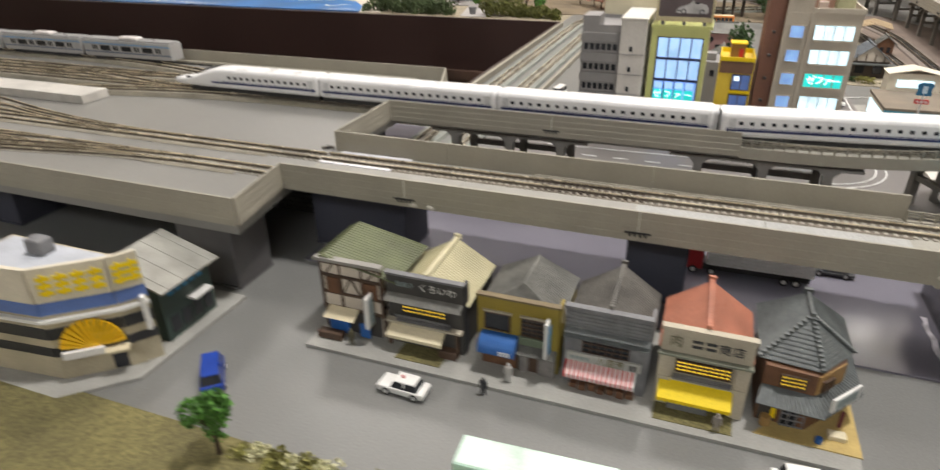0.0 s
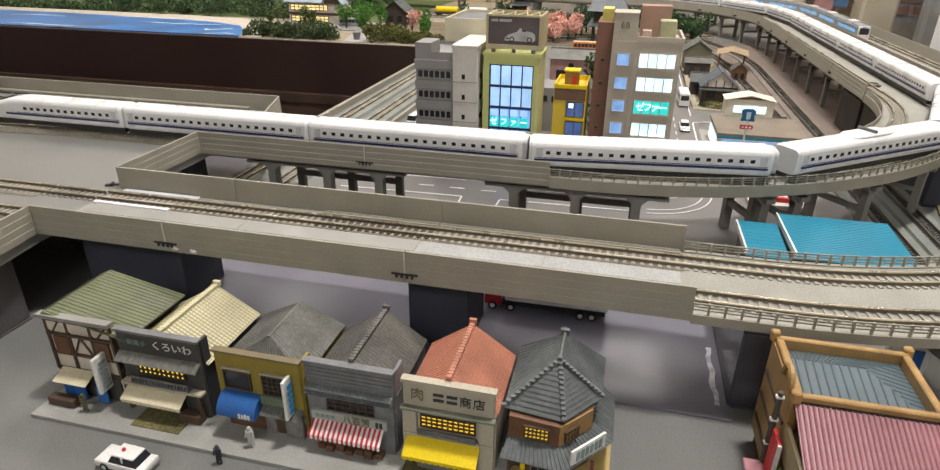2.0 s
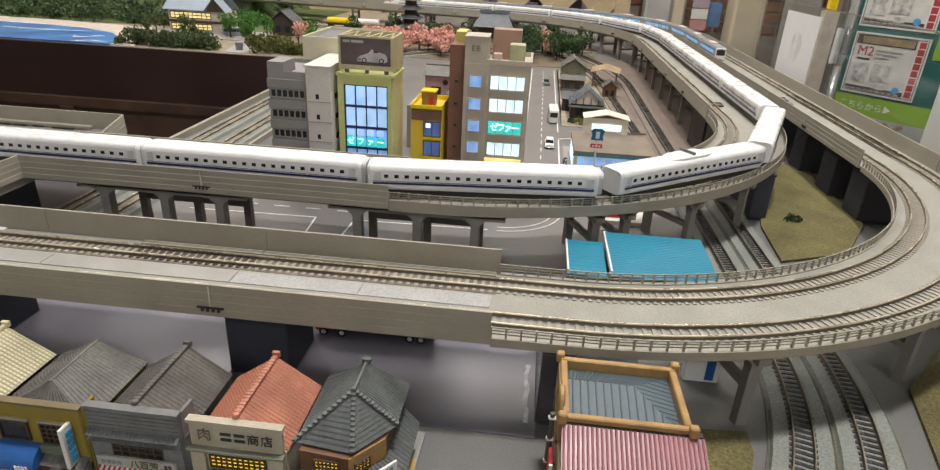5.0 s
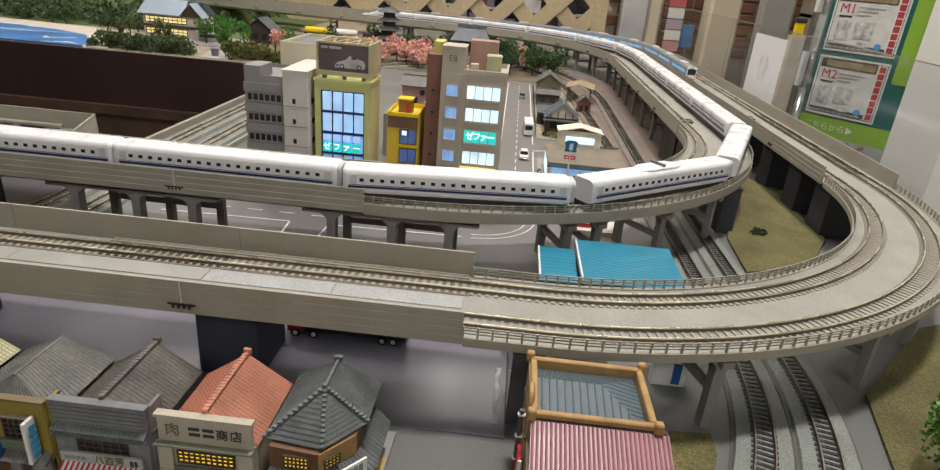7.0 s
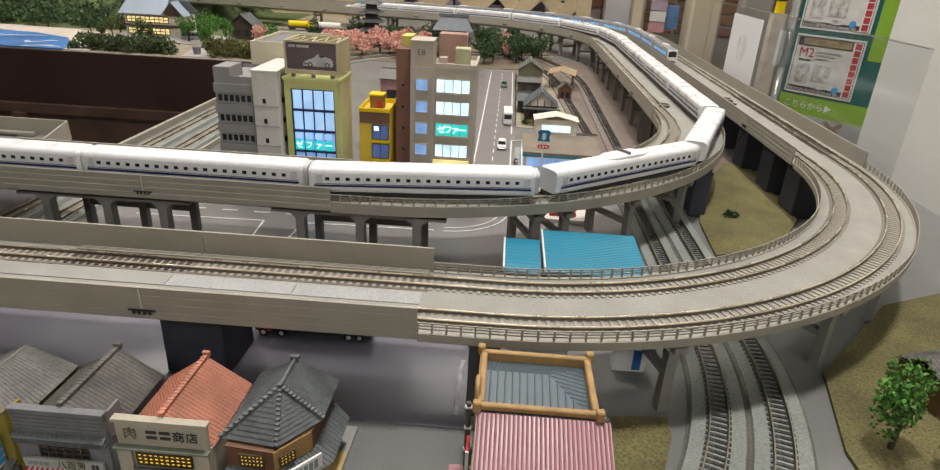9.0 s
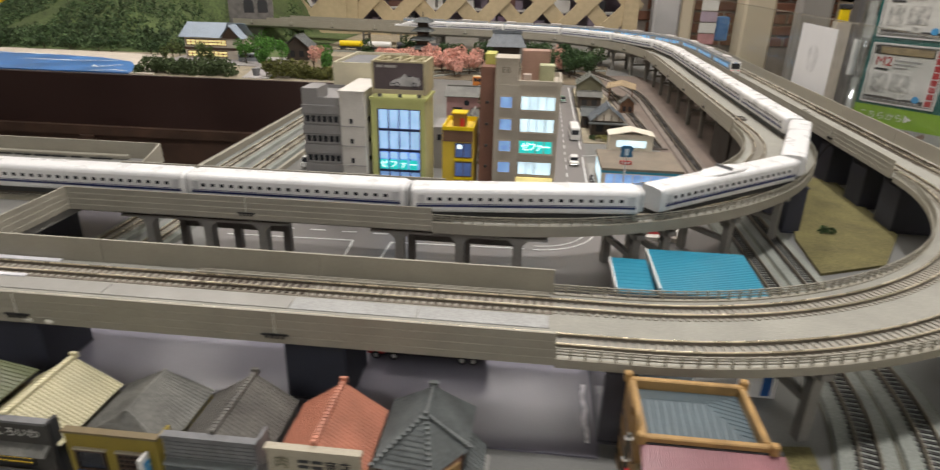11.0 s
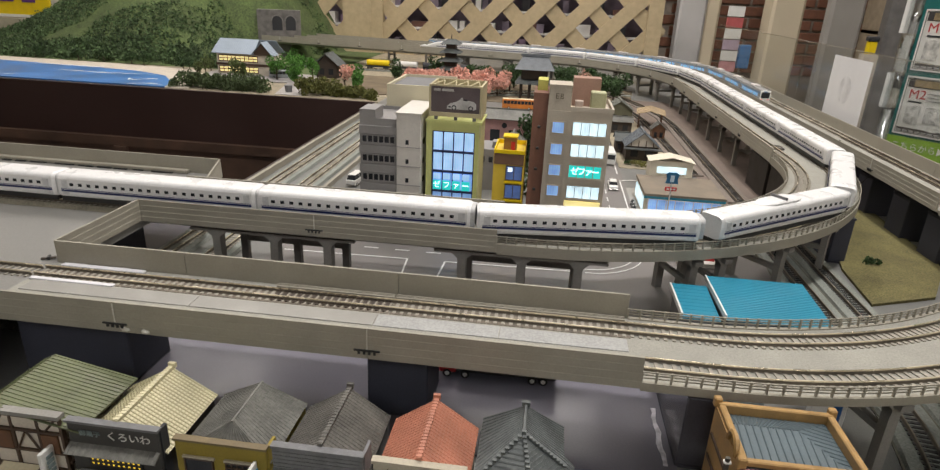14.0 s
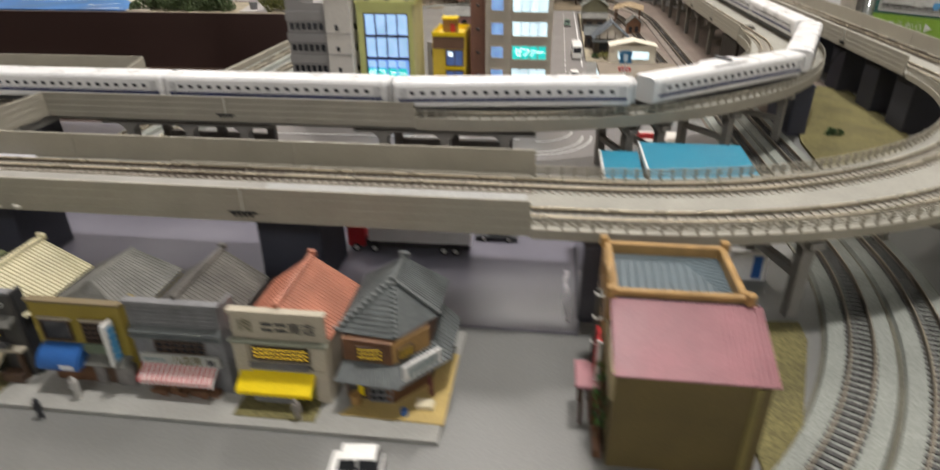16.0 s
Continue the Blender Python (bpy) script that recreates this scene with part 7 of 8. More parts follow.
# ---- far landscape ----
SEA = mat("painted_sea", (0.06, 0.19, 0.47), 0.35, var=0.3, ws=9, bump=0.3, gs=120)
FOAM = mat("sea_foam", (0.72, 0.76, 0.78), 0.5)
SAND = mat("pale_sand", (0.56, 0.50, 0.42), 0.9, var=0.1)
HILLG = mat("hill_turf", (0.078, 0.110, 0.036), 0.95, var=0.35, ws=14, grain=0.35, gs=160, bump=0.6)
HILLLEAF = mat("hill_foliage", (0.066, 0.108, 0.042), 0.9, rnd=0.55, var=0.3, ws=8)
STONEWALL = mat("portal_stone", (0.17, 0.16, 0.15), 0.8, var=0.3, ws=60)

tagged(part("ground_beach", prism(bmesh.new(), [(-2.4, 1.064), (-0.86, 1.064), (-0.89, 1.13), (-0.94, 1.28), (-1.0, 1.36), (-1.3, 1.39), (-2.4, 1.42)], -0.001, 0.0015), SAND), "pale sandy beach", "beach", kind="structure")
sea_plan = [(-2.4, 1.0615), (-0.915, 1.0615), (-0.925, 1.09), (-0.955, 1.15), (-1.01, 1.22), (-1.12, 1.27), (-1.35, 1.30), (-1.65, 1.325), (-2.4, 1.34)]
sea = tagged(part("water_sea", prism(bmesh.new(), sea_plan, 0.0, 0.0026), SEA), "blue painted sea with white foam", "sea", kind="structure")
rng = random.Random(11)
for i, (x, y, L, a) in enumerate(((-1.62, 1.085, 0.32, 2), (-1.30, 1.20, 0.26, 4), (-1.06, 1.15, 0.05, -50), (-1.04, 1.13, 0.06, 30), (-1.02, 1.075, 0.09, 8), (-1.75, 1.24, 0.2, 5), (-1.45, 1.285, 0.25, 4))):
    bm = bmesh.new()
    n = 14
    up, dn = [], []
    for k in range(n + 1):
        t = k / n
        wd = 0.008 * math.sin(math.pi * t) * (0.5 + rng.random())
        p = Vector((x + L * t * math.cos(radians(a)), y + L * t * math.sin(radians(a)) + 0.006 * math.sin(7 * t + i), 0.0029))
        up.append(bm.verts.new(p + Vector((0, wd, 0))))
        dn.append(bm.verts.new(p - Vector((0, wd * 0.4 + 0.0005, 0))))
    for k in range(n):
        bm.faces.new((dn[k], dn[k + 1], up[k + 1], up[k]))
    tagged(part("trim_foam", bm, FOAM), "white foam streak on the sea", "foam", kind="structure")


def hill_height(x, y):
    u = (x + 1.28) / 0.60
    v = (y - 1.42) / 0.50
    if v <= 0:
        return 0.0
    ridge = math.exp(-abs(u) ** 3 * 0.55)
    ridge *= min(1.0, max(0.0, ((-1.04 if y < 1.80 else -0.83) - x) / 0.16))
    ridge *= min(1.0, max(0.0, (x + 1.84 + 1.125 * (y - 1.6)) / 0.55))
    rise = min(1.0, v) ** 0.8
    return 0.30 * ridge * rise + 0.014 * (noise.noise(Vector((x * 9, y * 9, 2.0))) + 0.6 * noise.noise(Vector((x * 23, y * 23, 5.0)))) * min(1, v * 3) * ridge


bm = bmesh.new()
nx, ny = 90, 40
grid = [[bm.verts.new((-2.3 + 1.62 * i / nx, 1.41 + 0.75 * j / ny, hill_height(-2.3 + 1.62 * i / nx, 1.41 + 0.75 * j / ny))) for j in range(ny + 1)] for i in range(nx + 1)]
for i in range(nx):
    for j in range(ny):
        bm.faces.new((grid[i][j], grid[i + 1][j], grid[i + 1][j + 1], grid[i][j + 1]))
tagged(part("ground_hill", bm, HILLG, smooth=True), "green wooded hill above the beach", "hill", kind="structure")
rng = random.Random(5)
bm = bmesh.new()
for i in range(12500):
    x, y = rng.uniform(-2.1, -0.80), 1.425 + 0.62 * rng.random() ** 1.3
    z = hill_height(x, y)
    if z < 0.004 and y > 1.5:
        continue
    dens = noise.noise(Vector((x * 6, y * 6, z * 8)))
    if dens < -0.16 and y > 1.54:
        continue
    s = rng.uniform(0.004, 0.010) * (1.25 if y < 1.52 else 0.9)
    for k in range(7):
        e = Euler((rng.uniform(0, 6), rng.uniform(0, 6), rng.uniform(0, 6))).to_matrix()
        p = Vector((x, y, z)) + Vector((rng.gauss(0, s * 0.5), rng.gauss(0, s * 0.5), abs(rng.gauss(0, s * 0.7))))
        bm.faces.new([bm.verts.new(p + e @ Vector(q) * s * 0.8) for q in ((-0.5, -0.4, 0), (0.5, -0.35, 0.2), (0.1, 0.5, -0.1))])
tagged(part("hill_shrubs", bm, HILLLEAF), "dense dark green shrubs covering the hill", "shrubs", kind="stuff")

# tunnel portals
tp = thing("tunnel_portal", "grey stone double tunnel portal in the hillside", "tunnel", at=(-1.005, 1.745, 0.035), rz=20)
bm = bmesh.new()
W, Hh = 0.135, 0.112
box(bm, 0, 0.012, -0.035, W, 0.05, Hh)
part("stone_face", bm, STONEWALL, tp)
for cx in (0.062, 0.104):
    bm = bmesh.new()
    r = 0.0155
    pts = [(cx - r, 0.050), (cx + r, 0.050)] + [(cx + r * math.cos(radians(a)), 0.078 + r * math.sin(radians(a))) for a in range(0, 181, 20)]
    f, k = [bm.verts.new((x, 0.0100, z)) for x, z in pts], [bm.verts.new((x, 0.0122, z)) for x, z in pts]
    bm.faces.new(f)
    for i in range(len(pts)):
        bm.faces.new((f[i], k[i], k[(i + 1) % len(pts)], f[(i + 1) % len(pts)]))
    part("tunnel_mouth", bm, BLACK, tp)
    bm = bmesh.new()
    for a in range(0, 180, 15):
        a0, a1 = radians(a + 1), radians(a + 14)
        q = [(cx + rr * math.cos(b), 0.078 + rr * math.sin(b)) for rr, b in ((r, a0), (r + 0.004, a0), (r + 0.004, a1), (r, a1))]
        f, k = [bm.verts.new((x, 0.0085, z)) for x, z in q], [bm.verts.new((x, 0.012, z)) for x, z in q]
        bm.faces.new(f)
        for i in range(4):
            bm.faces.new((f[i], k[i], k[(i + 1) % 4], f[(i + 1) % 4]))
    part("arch_ring", bm, mat("arch_stone", (0.22, 0.21, 0.20), 0.8), tp)

# station house by the beach
sh = thing("station_house", "lit country station with a pale blue gabled roof", "station", at=(-0.935, 1.325, 0.0))
WARM = lit("lit_warm_room", (1.0, 0.80, 0.35), 0.95, 0.55, 60)
SROOF = mat("pale_blue_roof", (0.30, 0.36, 0.43), 0.4, var=0.06)
part("wall", bx(0.006, 0.006, 0, 0.156, 0.07, 0.052), PLASTER, sh)
for z in (0.034, 0.006):
    window(sh, 0.012, z, 0.118, z + 0.014, 0.0055, 9, 2, TIMBER, WARM, 0.0018)
part("floor_band", bx(0.004, 0.003, 0.023, 0.158, 0.006, 0.029), TIMBER, sh)
bm = bmesh.new()
slope(bm, (-0.004, -0.004, 0.054), (0.112, -0.004, 0.054), (0.112, 0.036, 0.088), (0.004, 0.036, 0.088), 20, 0.0006)
slope(bm, (-0.004, 0.078, 0.054), (0.162, 0.078, 0.054), (0.158, 0.036, 0.088), (0.004, 0.036, 0.088), 20, 0.0006)
slope(bm, (0.104, -0.006, 0.052), (0.104, 0.036, 0.052), (0.134, 0.036, 0.086), (0.134, -0.006, 0.086), 10, 0.0006)
slope(bm, (0.164, -0.006, 0.052), (0.164, 0.036, 0.052), (0.134, 0.036, 0.086), (0.134, -0.006, 0.086), 10, 0.0006)
part("roof", bm, SROOF, sh, "pale blue ribbed gable roof")
bm = bmesh.new()
vs = [(0.106, 0.052), (0.162, 0.052), (0.134, 0.084)]
f, k = [bm.verts.new((x, 0.001, z)) for x, z in vs], [bm.verts.new((x, 0.006, z)) for x, z in vs]
bm.faces.new(f)
for i in range(3):
    bm.faces.new((f[i], k[i], k[(i + 1) % 3], f[(i + 1) % 3]))
part("gable", bm, TIMBER, sh)
part("stone_corner", bx(0.138, 0.0035, 0, 0.158, 0.0062, 0.05), PLASTER, sh)
bus("silver coach parked beside the station", (-0.775, 1.30, 0.0), 12, mat("coach_grey", (0.30, 0.32, 0.34), 0.35), mat("coach_roof", (0.36, 0.39, 0.42), 0.35), L=0.06, h=0.02)
tagged(part("pavement_station", prism(bmesh.new(), [(-0.96, 1.24), (-0.70, 1.24), (-0.66, 1.07), (-0.60, 1.07), (-0.60, 1.40), (-0.96, 1.40)], -0.001, 0.0008), mat("station_forecourt", (0.36, 0.34, 0.33), 0.8)), "pale grey station forecourt", "pavement", kind="structure")
tagged(part("planter", tube(bmesh.new(), (-0.642, 1.105, 0), (-0.642, 1.105, 0.016), 0.007, 10, 0.009), GREYWALL), "grey round stone planter on the forecourt", "planter")

# shrine house, pagoda, temple gate
house(-0.67, 1.36, 0.055, 0.05, 0.034, 0.062, DARKWOOD, ROOFDARK, "dark timber shrine hall with grey roof", along="y", over=0.008)


def tier(owner, z, w, rise, body, roofw, roof=None):
    part("storey", bx(-body / 2, -body / 2, z, body / 2, body / 2, z + rise), DARKWOOD, owner)
    bm = bmesh.new()
    r, zt, zb = roofw / 2, z + rise + 0.010, z + rise - 0.001
    i0 = body * 0.36
    c = [(-r, -r), (r, -r), (r, r), (-r, r)]
    k = [(-i0, -i0), (i0, -i0), (i0, i0), (-i0, i0)]
    for i in range(4):
        a, b, cc, d = c[i], c[(i + 1) % 4], k[(i + 1) % 4], k[i]
        slope(bm, (*a, zb), (*b, zb), (*cc, zt), (*d, zt), 9, 0.0006)
    part("roof", bm, roof or ROOFDARK, owner)


pg = thing("pagoda", "five-tiered dark timber pagoda among the trees", "pagoda", at=(-0.318, 1.395, 0.0))
for i in range(5):
    tier(pg, 0.004 + i * 0.0215, 0.06, 0.0135, 0.036 - i * 0.003, 0.070 - i * 0.005)
part("spire", tube(bmesh.new(), (0, 0, 0.108), (0, 0, 0.126), 0.0022, 8, 0.0008), DARK, pg)
gt = thing("temple_gate", "two-storey temple gate with blue-grey tiled roofs", "temple", at=(-0.095, 1.24, 0.0))
BR = mat("blue_grey_tiles", (0.15, 0.19, 0.235), 0.5)
for px in (-0.030, -0.010, 0.010, 0.030):
    for py in (-0.016, 0.016):
        part("post", tube(bmesh.new(), (px, py, 0), (px, py, 0.036), 0.0028, 8), DARKWOOD, gt)
bm = bmesh.new()
slope(bm, (-0.044, -0.030, 0.036), (0.044, -0.030, 0.036), (0.036, 0, 0.050), (-0.036, 0, 0.050), 18, 0.0006)
slope(bm, (-0.044, 0.030, 0.036), (0.044, 0.030, 0.036), (0.036, 0, 0.050), (-0.036, 0, 0.050), 18, 0.0006)
part("lower_roof", bm, ROOFDARK, gt)
part("storey", bx(-0.030, -0.018, 0.046, 0.030, 0.018, 0.068), DARKWOOD, gt)
bm = bmesh.new()
slope(bm, (-0.046, -0.032, 0.068), (0.046, -0.032, 0.068), (0.030, 0, 0.096), (-0.030, 0, 0.096), 20, 0.0006)
slope(bm, (-0.046, 0.032, 0.068), (0.046, 0.032, 0.068), (0.030, 0, 0.096), (-0.030, 0, 0.096), 20, 0.0006)
part("upper_roof", bm, BR, gt, "blue-grey tiled upper roof")
part("ridge", bx(-0.034, -0.003, 0.0955, 0.034, 0.003, 0.1015), BR, gt)

# far track and tank wagons
GH = line_of(-0.95, 1.585, 0, (1.05,))
track(GH, 0.0, GH[-1][3], 0.0, z=0.003, bed=True, label="ground-level track below the far viaduct")
for i, (c, cl) in enumerate(((YELLOW, "yellow"), (WHITE, "white"), (BLACK, "black"), (BLACK, "black"))):
    tw = thing("tank_wagon", cl + " tank wagon on the far track", "wagon", "tank wagons", at=(-0.60 + i * 0.084, 1.585, 0.0066))
    part("chassis", bx(0, -0.008, 0.004, 0.072, 0.008, 0.0075), BLACK, tw)
    part("tank", tube(bmesh.new(), (0.003, 0, 0.0155), (0.069, 0, 0.0155), 0.0085, 14), c, tw)
    for x in (0.012, 0.060):
        part("bogie", bx(x - 0.008, -0.007, 0.0, x + 0.008, 0.007, 0.004), BLACK, tw)

# planting
for i, (x, y) in enumerate(((-0.40, 1.30), (-0.375, 1.26), (-0.35, 1.24), (-0.335, 1.30), (-0.30, 1.245), (-0.27, 1.255), (-0.245, 1.24), (-0.225, 1.27), (-0.20, 1.245), (-0.18, 1.235), (-0.165, 1.265), (-0.30, 1.20), (-0.21, 1.20))):
    tree(x, y, 0.045 + 0.006 * (i % 3), "cherry tree in pale pink blossom", BLOSSOM, 100 + i, 760, 0.52, size=0.0038, group="cherry trees")
for i, (x, y, h) in enumerate(((0.02, 1.33, 0.06), (0.04, 1.30, 0.05), (-0.535, 1.18, 0.058))):
    tree(x, y, h, "cherry tree in pale pink blossom", BLOSSOM, 130 + i, 560, 0.42, size=0.0033, group="cherry trees")
for i in range(15):
    r2 = random.Random(300 + i)
    x, y = -0.03 + 0.15 * r2.random(), 1.20 + 0.22 * r2.random()
    tree(x, y, 0.05 + 0.02 * r2.random(), "dark green tree near the far viaduct", LEAF2, 300 + i, 650, 0.45, size=0.0036, group="far trees")
for i, (x, y, h) in enumerate(((-0.44, 1.33, 0.06), (-0.26, 1.36, 0.055), (-0.23, 1.40, 0.05), (-0.36, 1.44, 0.06), (-0.15, 1.38, 0.06), (-0.155, 1.30, 0.075), (-0.19, 1.34, 0.05), (-0.02, 1.29, 0.075))):
    tree(x, y, h, "dark green tree by the pagoda", LEAF2, 340 + i, 700, 0.42, size=0.0036, group="far trees")
for i, (x, y, h) in enumerate(((-0.745, 1.28, 0.062), (-0.715, 1.33, 0.072), (-0.69, 1.26, 0.066), (-0.655, 1.29, 0.055), (-0.52, 1.20, 0.06), (-0.50, 1.17, 0.045), (-0.66, 1.20, 0.045))):
    tree(x, y, h, "bright green model tree on the far board", LEAF, 360 + i, 700, 0.36, size=0.0034, group="far trees")
for i, (x, y, h) in enumerate(((-0.905, 1.19, 0.045), (-0.80, 1.17, 0.06), (-0.79, 1.19, 0.05), (-0.97, 1.37, 0.04), (-0.93, 1.27, 0.05))):
    tree(x, y, h, "willowy green tree beside the station", mat("leaf_olive", (0.10, 0.13, 0.04), 0.85, rnd=0.4), 380 + i, 420, 0.24, size=0.0032, group="far trees")
for i, (x, y) in enumerate(((-1.52, 1.41), (-1.38, 1.40), (-1.22, 1.40), (-1.18, 1.395), (-1.05, 1.37), (-1.02, 1.35), (-1.31, 1.41))):
    tree(x, y, 0.035, "small dark tree at the back of the beach", LEAF2, 400 + i, 420, 0.5, size=0.0036, group="far trees")
for i in range(16):
    bush(-0.90 + i * 0.0135 + 0.004 * (i % 3), 1.085 + 0.012 * (i % 3), 0.019, mat("hedge_green", (0.085, 0.120, 0.048), 0.9, rnd=0.45), 420 + i, "dark green hedge along the board's edge", 520, h=0.023, size=0.0034, group="hedges")
for i in range(13):
    bush(-0.60 + i * 0.0125, 1.090 + 0.014 * (i % 3), 0.020, mat("hedge_olive", (0.12, 0.125, 0.03), 0.9, rnd=0.4), 450 + i, "olive green hedge along the board's edge", 520, h=0.027 - 0.0012 * i, size=0.0034, group="hedges")
tagged(part("ground_park", prism(bmesh.new(), [(-0.58, 1.12), (-0.42, 1.16), (0.12, 1.14), (0.16, 1.46), (-0.70, 1.46)], -0.001, 0.0009), mat("park_earth", (0.16, 0.125, 0.08), 0.95, var=0.3, ws=20, bump=0.5)), "brownish park ground with thin grass", "ground", kind="structure")

# ---- trains ----
STEEL = mat("stainless_body", (0.46, 0.46, 0.46), 0.35, metal=0.35, var=0.05)
ROOFTRAIN = mat("train_roof_grey", (0.26, 0.26, 0.255), 0.6, var=0.08)
TRAINLIT = lit("train_window_blue", (0.28, 0.60, 1.0), 0.5, 0.55, 200)
NAVY = mat("navy_stripe", (0.01, 0.02, 0.10), 0.35)
BULLET = mat("bullet_white", (0.76, 0.755, 0.75), 0.3, var=0.03, bump=0)
LIGHTBLUE = mat("light_blue_stripe", (0.06, 0.30, 0.62), 0.4)


def on_line(line, s, off, base, up=0.0):
    """The pose of a vehicle that stands on two bogies on a curved track."""
    pts = []
    for q in (s - base, s + base):
        x, y, h = at_run(line, q)
        pts.append((x - off * math.sin(h), y + off * math.cos(h)))
    (x0, y0), (x1, y1) = pts
    return pose((x0 + x1) / 2, (y0 + y1) / 2, DECK + 0.0031 + up, 0, 0, math.degrees(math.atan2(y1 - y0, x1 - x0)))


def bogie(owner, x, w=0.017):
    b = part("bogie", beveled(x - 0.0115, -w / 2 + 0.002, 0.0012, x + 0.0115, w / 2 - 0.002, 0.0048, 0.0005, 1), BLACK, owner)
    for dx in (-0.007, 0.007):
        part("wheel", tube(bmesh.new(), (x + dx, -w / 2 + 0.0028, 0.0029), (x + dx, w / 2 - 0.0028, 0.0029), 0.0029, 10), BLACK, b)


def commuter_car(cab, lamps=True):
    pane = TRAINLIT if lamps else DARKGLASS
    t = thing("commuter_car", "stainless commuter train car with a lit cab end" if cab else ("stainless commuter train car with blue-lit windows" if lamps else "silver train car standing dark in the yard"), "train car", "commuter train")
    L, w, z0, z1 = 0.133, 0.0188, 0.0052, 0.0238
    part("body", beveled(-L / 2, -w / 2, z0, L / 2, w / 2, z1, 0.0008, 2), STEEL, t)
    part("roof", beveled(-L / 2 + 0.0006, -w / 2 + 0.0012, z1 - 0.0006, L / 2 - 0.0006, w / 2 - 0.0012, z1 + 0.0018, 0.0013, 2), ROOFTRAIN, t)
    part("air_unit", beveled(-0.014, -0.0062, z1 + 0.0014, 0.014, 0.0062, z1 + 0.0042, 0.0008, 1), mat("unit_pale", (0.62, 0.58, 0.56)), t, "pale roof air unit")
    part("roof_vent", beveled(0.035, -0.003, z1 + 0.0014, 0.041, 0.003, z1 + 0.003, 0.0005, 1), ROOFTRAIN, t)
    for s in (-1, 1):
        y = s * w / 2
        for k in range(4):
            xc = -0.0485 + k * 0.0323
            d = part("door", bx(xc - 0.0048, y - 0.00015, z0 + 0.0018, xc + 0.0048, y + 0.00015, z0 + 0.0142), STEEL, t)
            for dx in (-0.0023, 0.0023):
                part("door_window", bx(xc + dx - 0.0015, y - 0.0003, z0 + 0.0075, xc + dx + 0.0015, y + 0.0003, z0 + 0.0130), pane, d)
            if k < 3:
                part("window", bx(xc + 0.0085, y - 0.0003, z0 + 0.0072, xc + 0.0238, y + 0.0003, z0 + 0.0130), pane, t)
        part("stripe", bx(-L / 2 + 0.0004, y - 0.00022, z0 + 0.0046, L / 2 - 0.0004, y + 0.00022, z0 + 0.0060), mat("grey_stripe", (0.10, 0.13, 0.2), 0.4), t)
        part("stripe", bx(-L / 2 + 0.0004, y - 0.00022, z0 + 0.0145, L / 2 - 0.0004, y + 0.00022, z0 + 0.0155), LIGHTBLUE, t)
    part("underframe", bx(-0.034, -0.0075, 0.0022, 0.034, 0.0075, z0 + 0.0004), BLACK, t)
    bogie(t, -0.046), bogie(t, 0.046)
    if cab:
        part("cab_front", beveled(-L / 2 - 0.0022, -w / 2 + 0.0002, z0 - 0.001, -L / 2 + 0.002, w / 2 - 0.0002, z1 + 0.0008, 0.0010, 2), WHITE, t, "white cab front")
        part("cab_glass", bx(-L / 2 - 0.0027, -w / 2 + 0.0020, z0 + 0.0065, -L / 2 - 0.0015, w / 2 - 0.0020, z1 - 0.0022), DARKGLASS, t)
        part("destination_sign", bx(-L / 2 - 0.0026, -0.003, z1 - 0.0018, -L / 2 - 0.0020, 0.003, z1 - 0.0003), BLUE, t)
        for y in (-0.006, 0.006):
            part("tail_lamp", bx(-L / 2 - 0.0026, y - 0.0012, z0 + 0.003, -L / 2 - 0.002, y + 0.0012, z0 + 0.0042), mat("tail_red", (0.6, 0.02, 0.02), emit=0.8), t)
        part("skirt", beveled(-L / 2 - 0.0018, -w / 2 + 0.002, 0.001, -L / 2 + 0.006, w / 2 - 0.002, z0, 0.0005, 1), GREYWALL, t)
        part("coupler", bx(-L / 2 - 0.006, -0.0015, 0.0035, -L / 2 - 0.002, 0.0015, 0.0060), BLACK, t)
    else:
        part("gangway", bx(-L / 2 - 0.004, -0.0055, z0, -L / 2, 0.0055, z1 - 0.002), BLACK, t)
    return t


S0 = C1 + 0.615
cab_car, mid_car = commuter_car(True), commuter_car(False)
cab_car.matrix_basis = on_line(OUTER, S0 + 0.0665, 0.0185, 0.046)
mid_car.matrix_basis = on_line(OUTER, S0 + 0.0665 + 0.139, 0.0185, 0.046)
for i in range(2, 10):
    copy_thing(mid_car, on_line(OUTER, S0 + 0.0665 + i * 0.139, 0.0185, 0.046))


def hull(stations, n=22):
    """A loft through rounded sections: (x, half width, bottom, top, squareness)."""
    bm = bmesh.new()
    rings = []
    for x, hw, zb, zt, e in stations:
        c, hh = (zb + zt) / 2, (zt - zb) / 2
        ring = []
        for i in range(n):
            a = 2 * math.pi * i / n
            ca, sa = math.cos(a), math.sin(a)
            ring.append(bm.verts.new((x, hw * math.copysign(abs(ca) ** e, ca), c + hh * math.copysign(abs(sa) ** e, sa))))
        rings.append(ring)
    for a, b in zip(rings, rings[1:]):
        for i in range(n):
            bm.faces.new((a[i], a[(i + 1) % n], b[(i + 1) % n], b[i]))
    bm.faces.new(rings[0][::-1])
    bm.faces.new(rings[-1])
    return bm


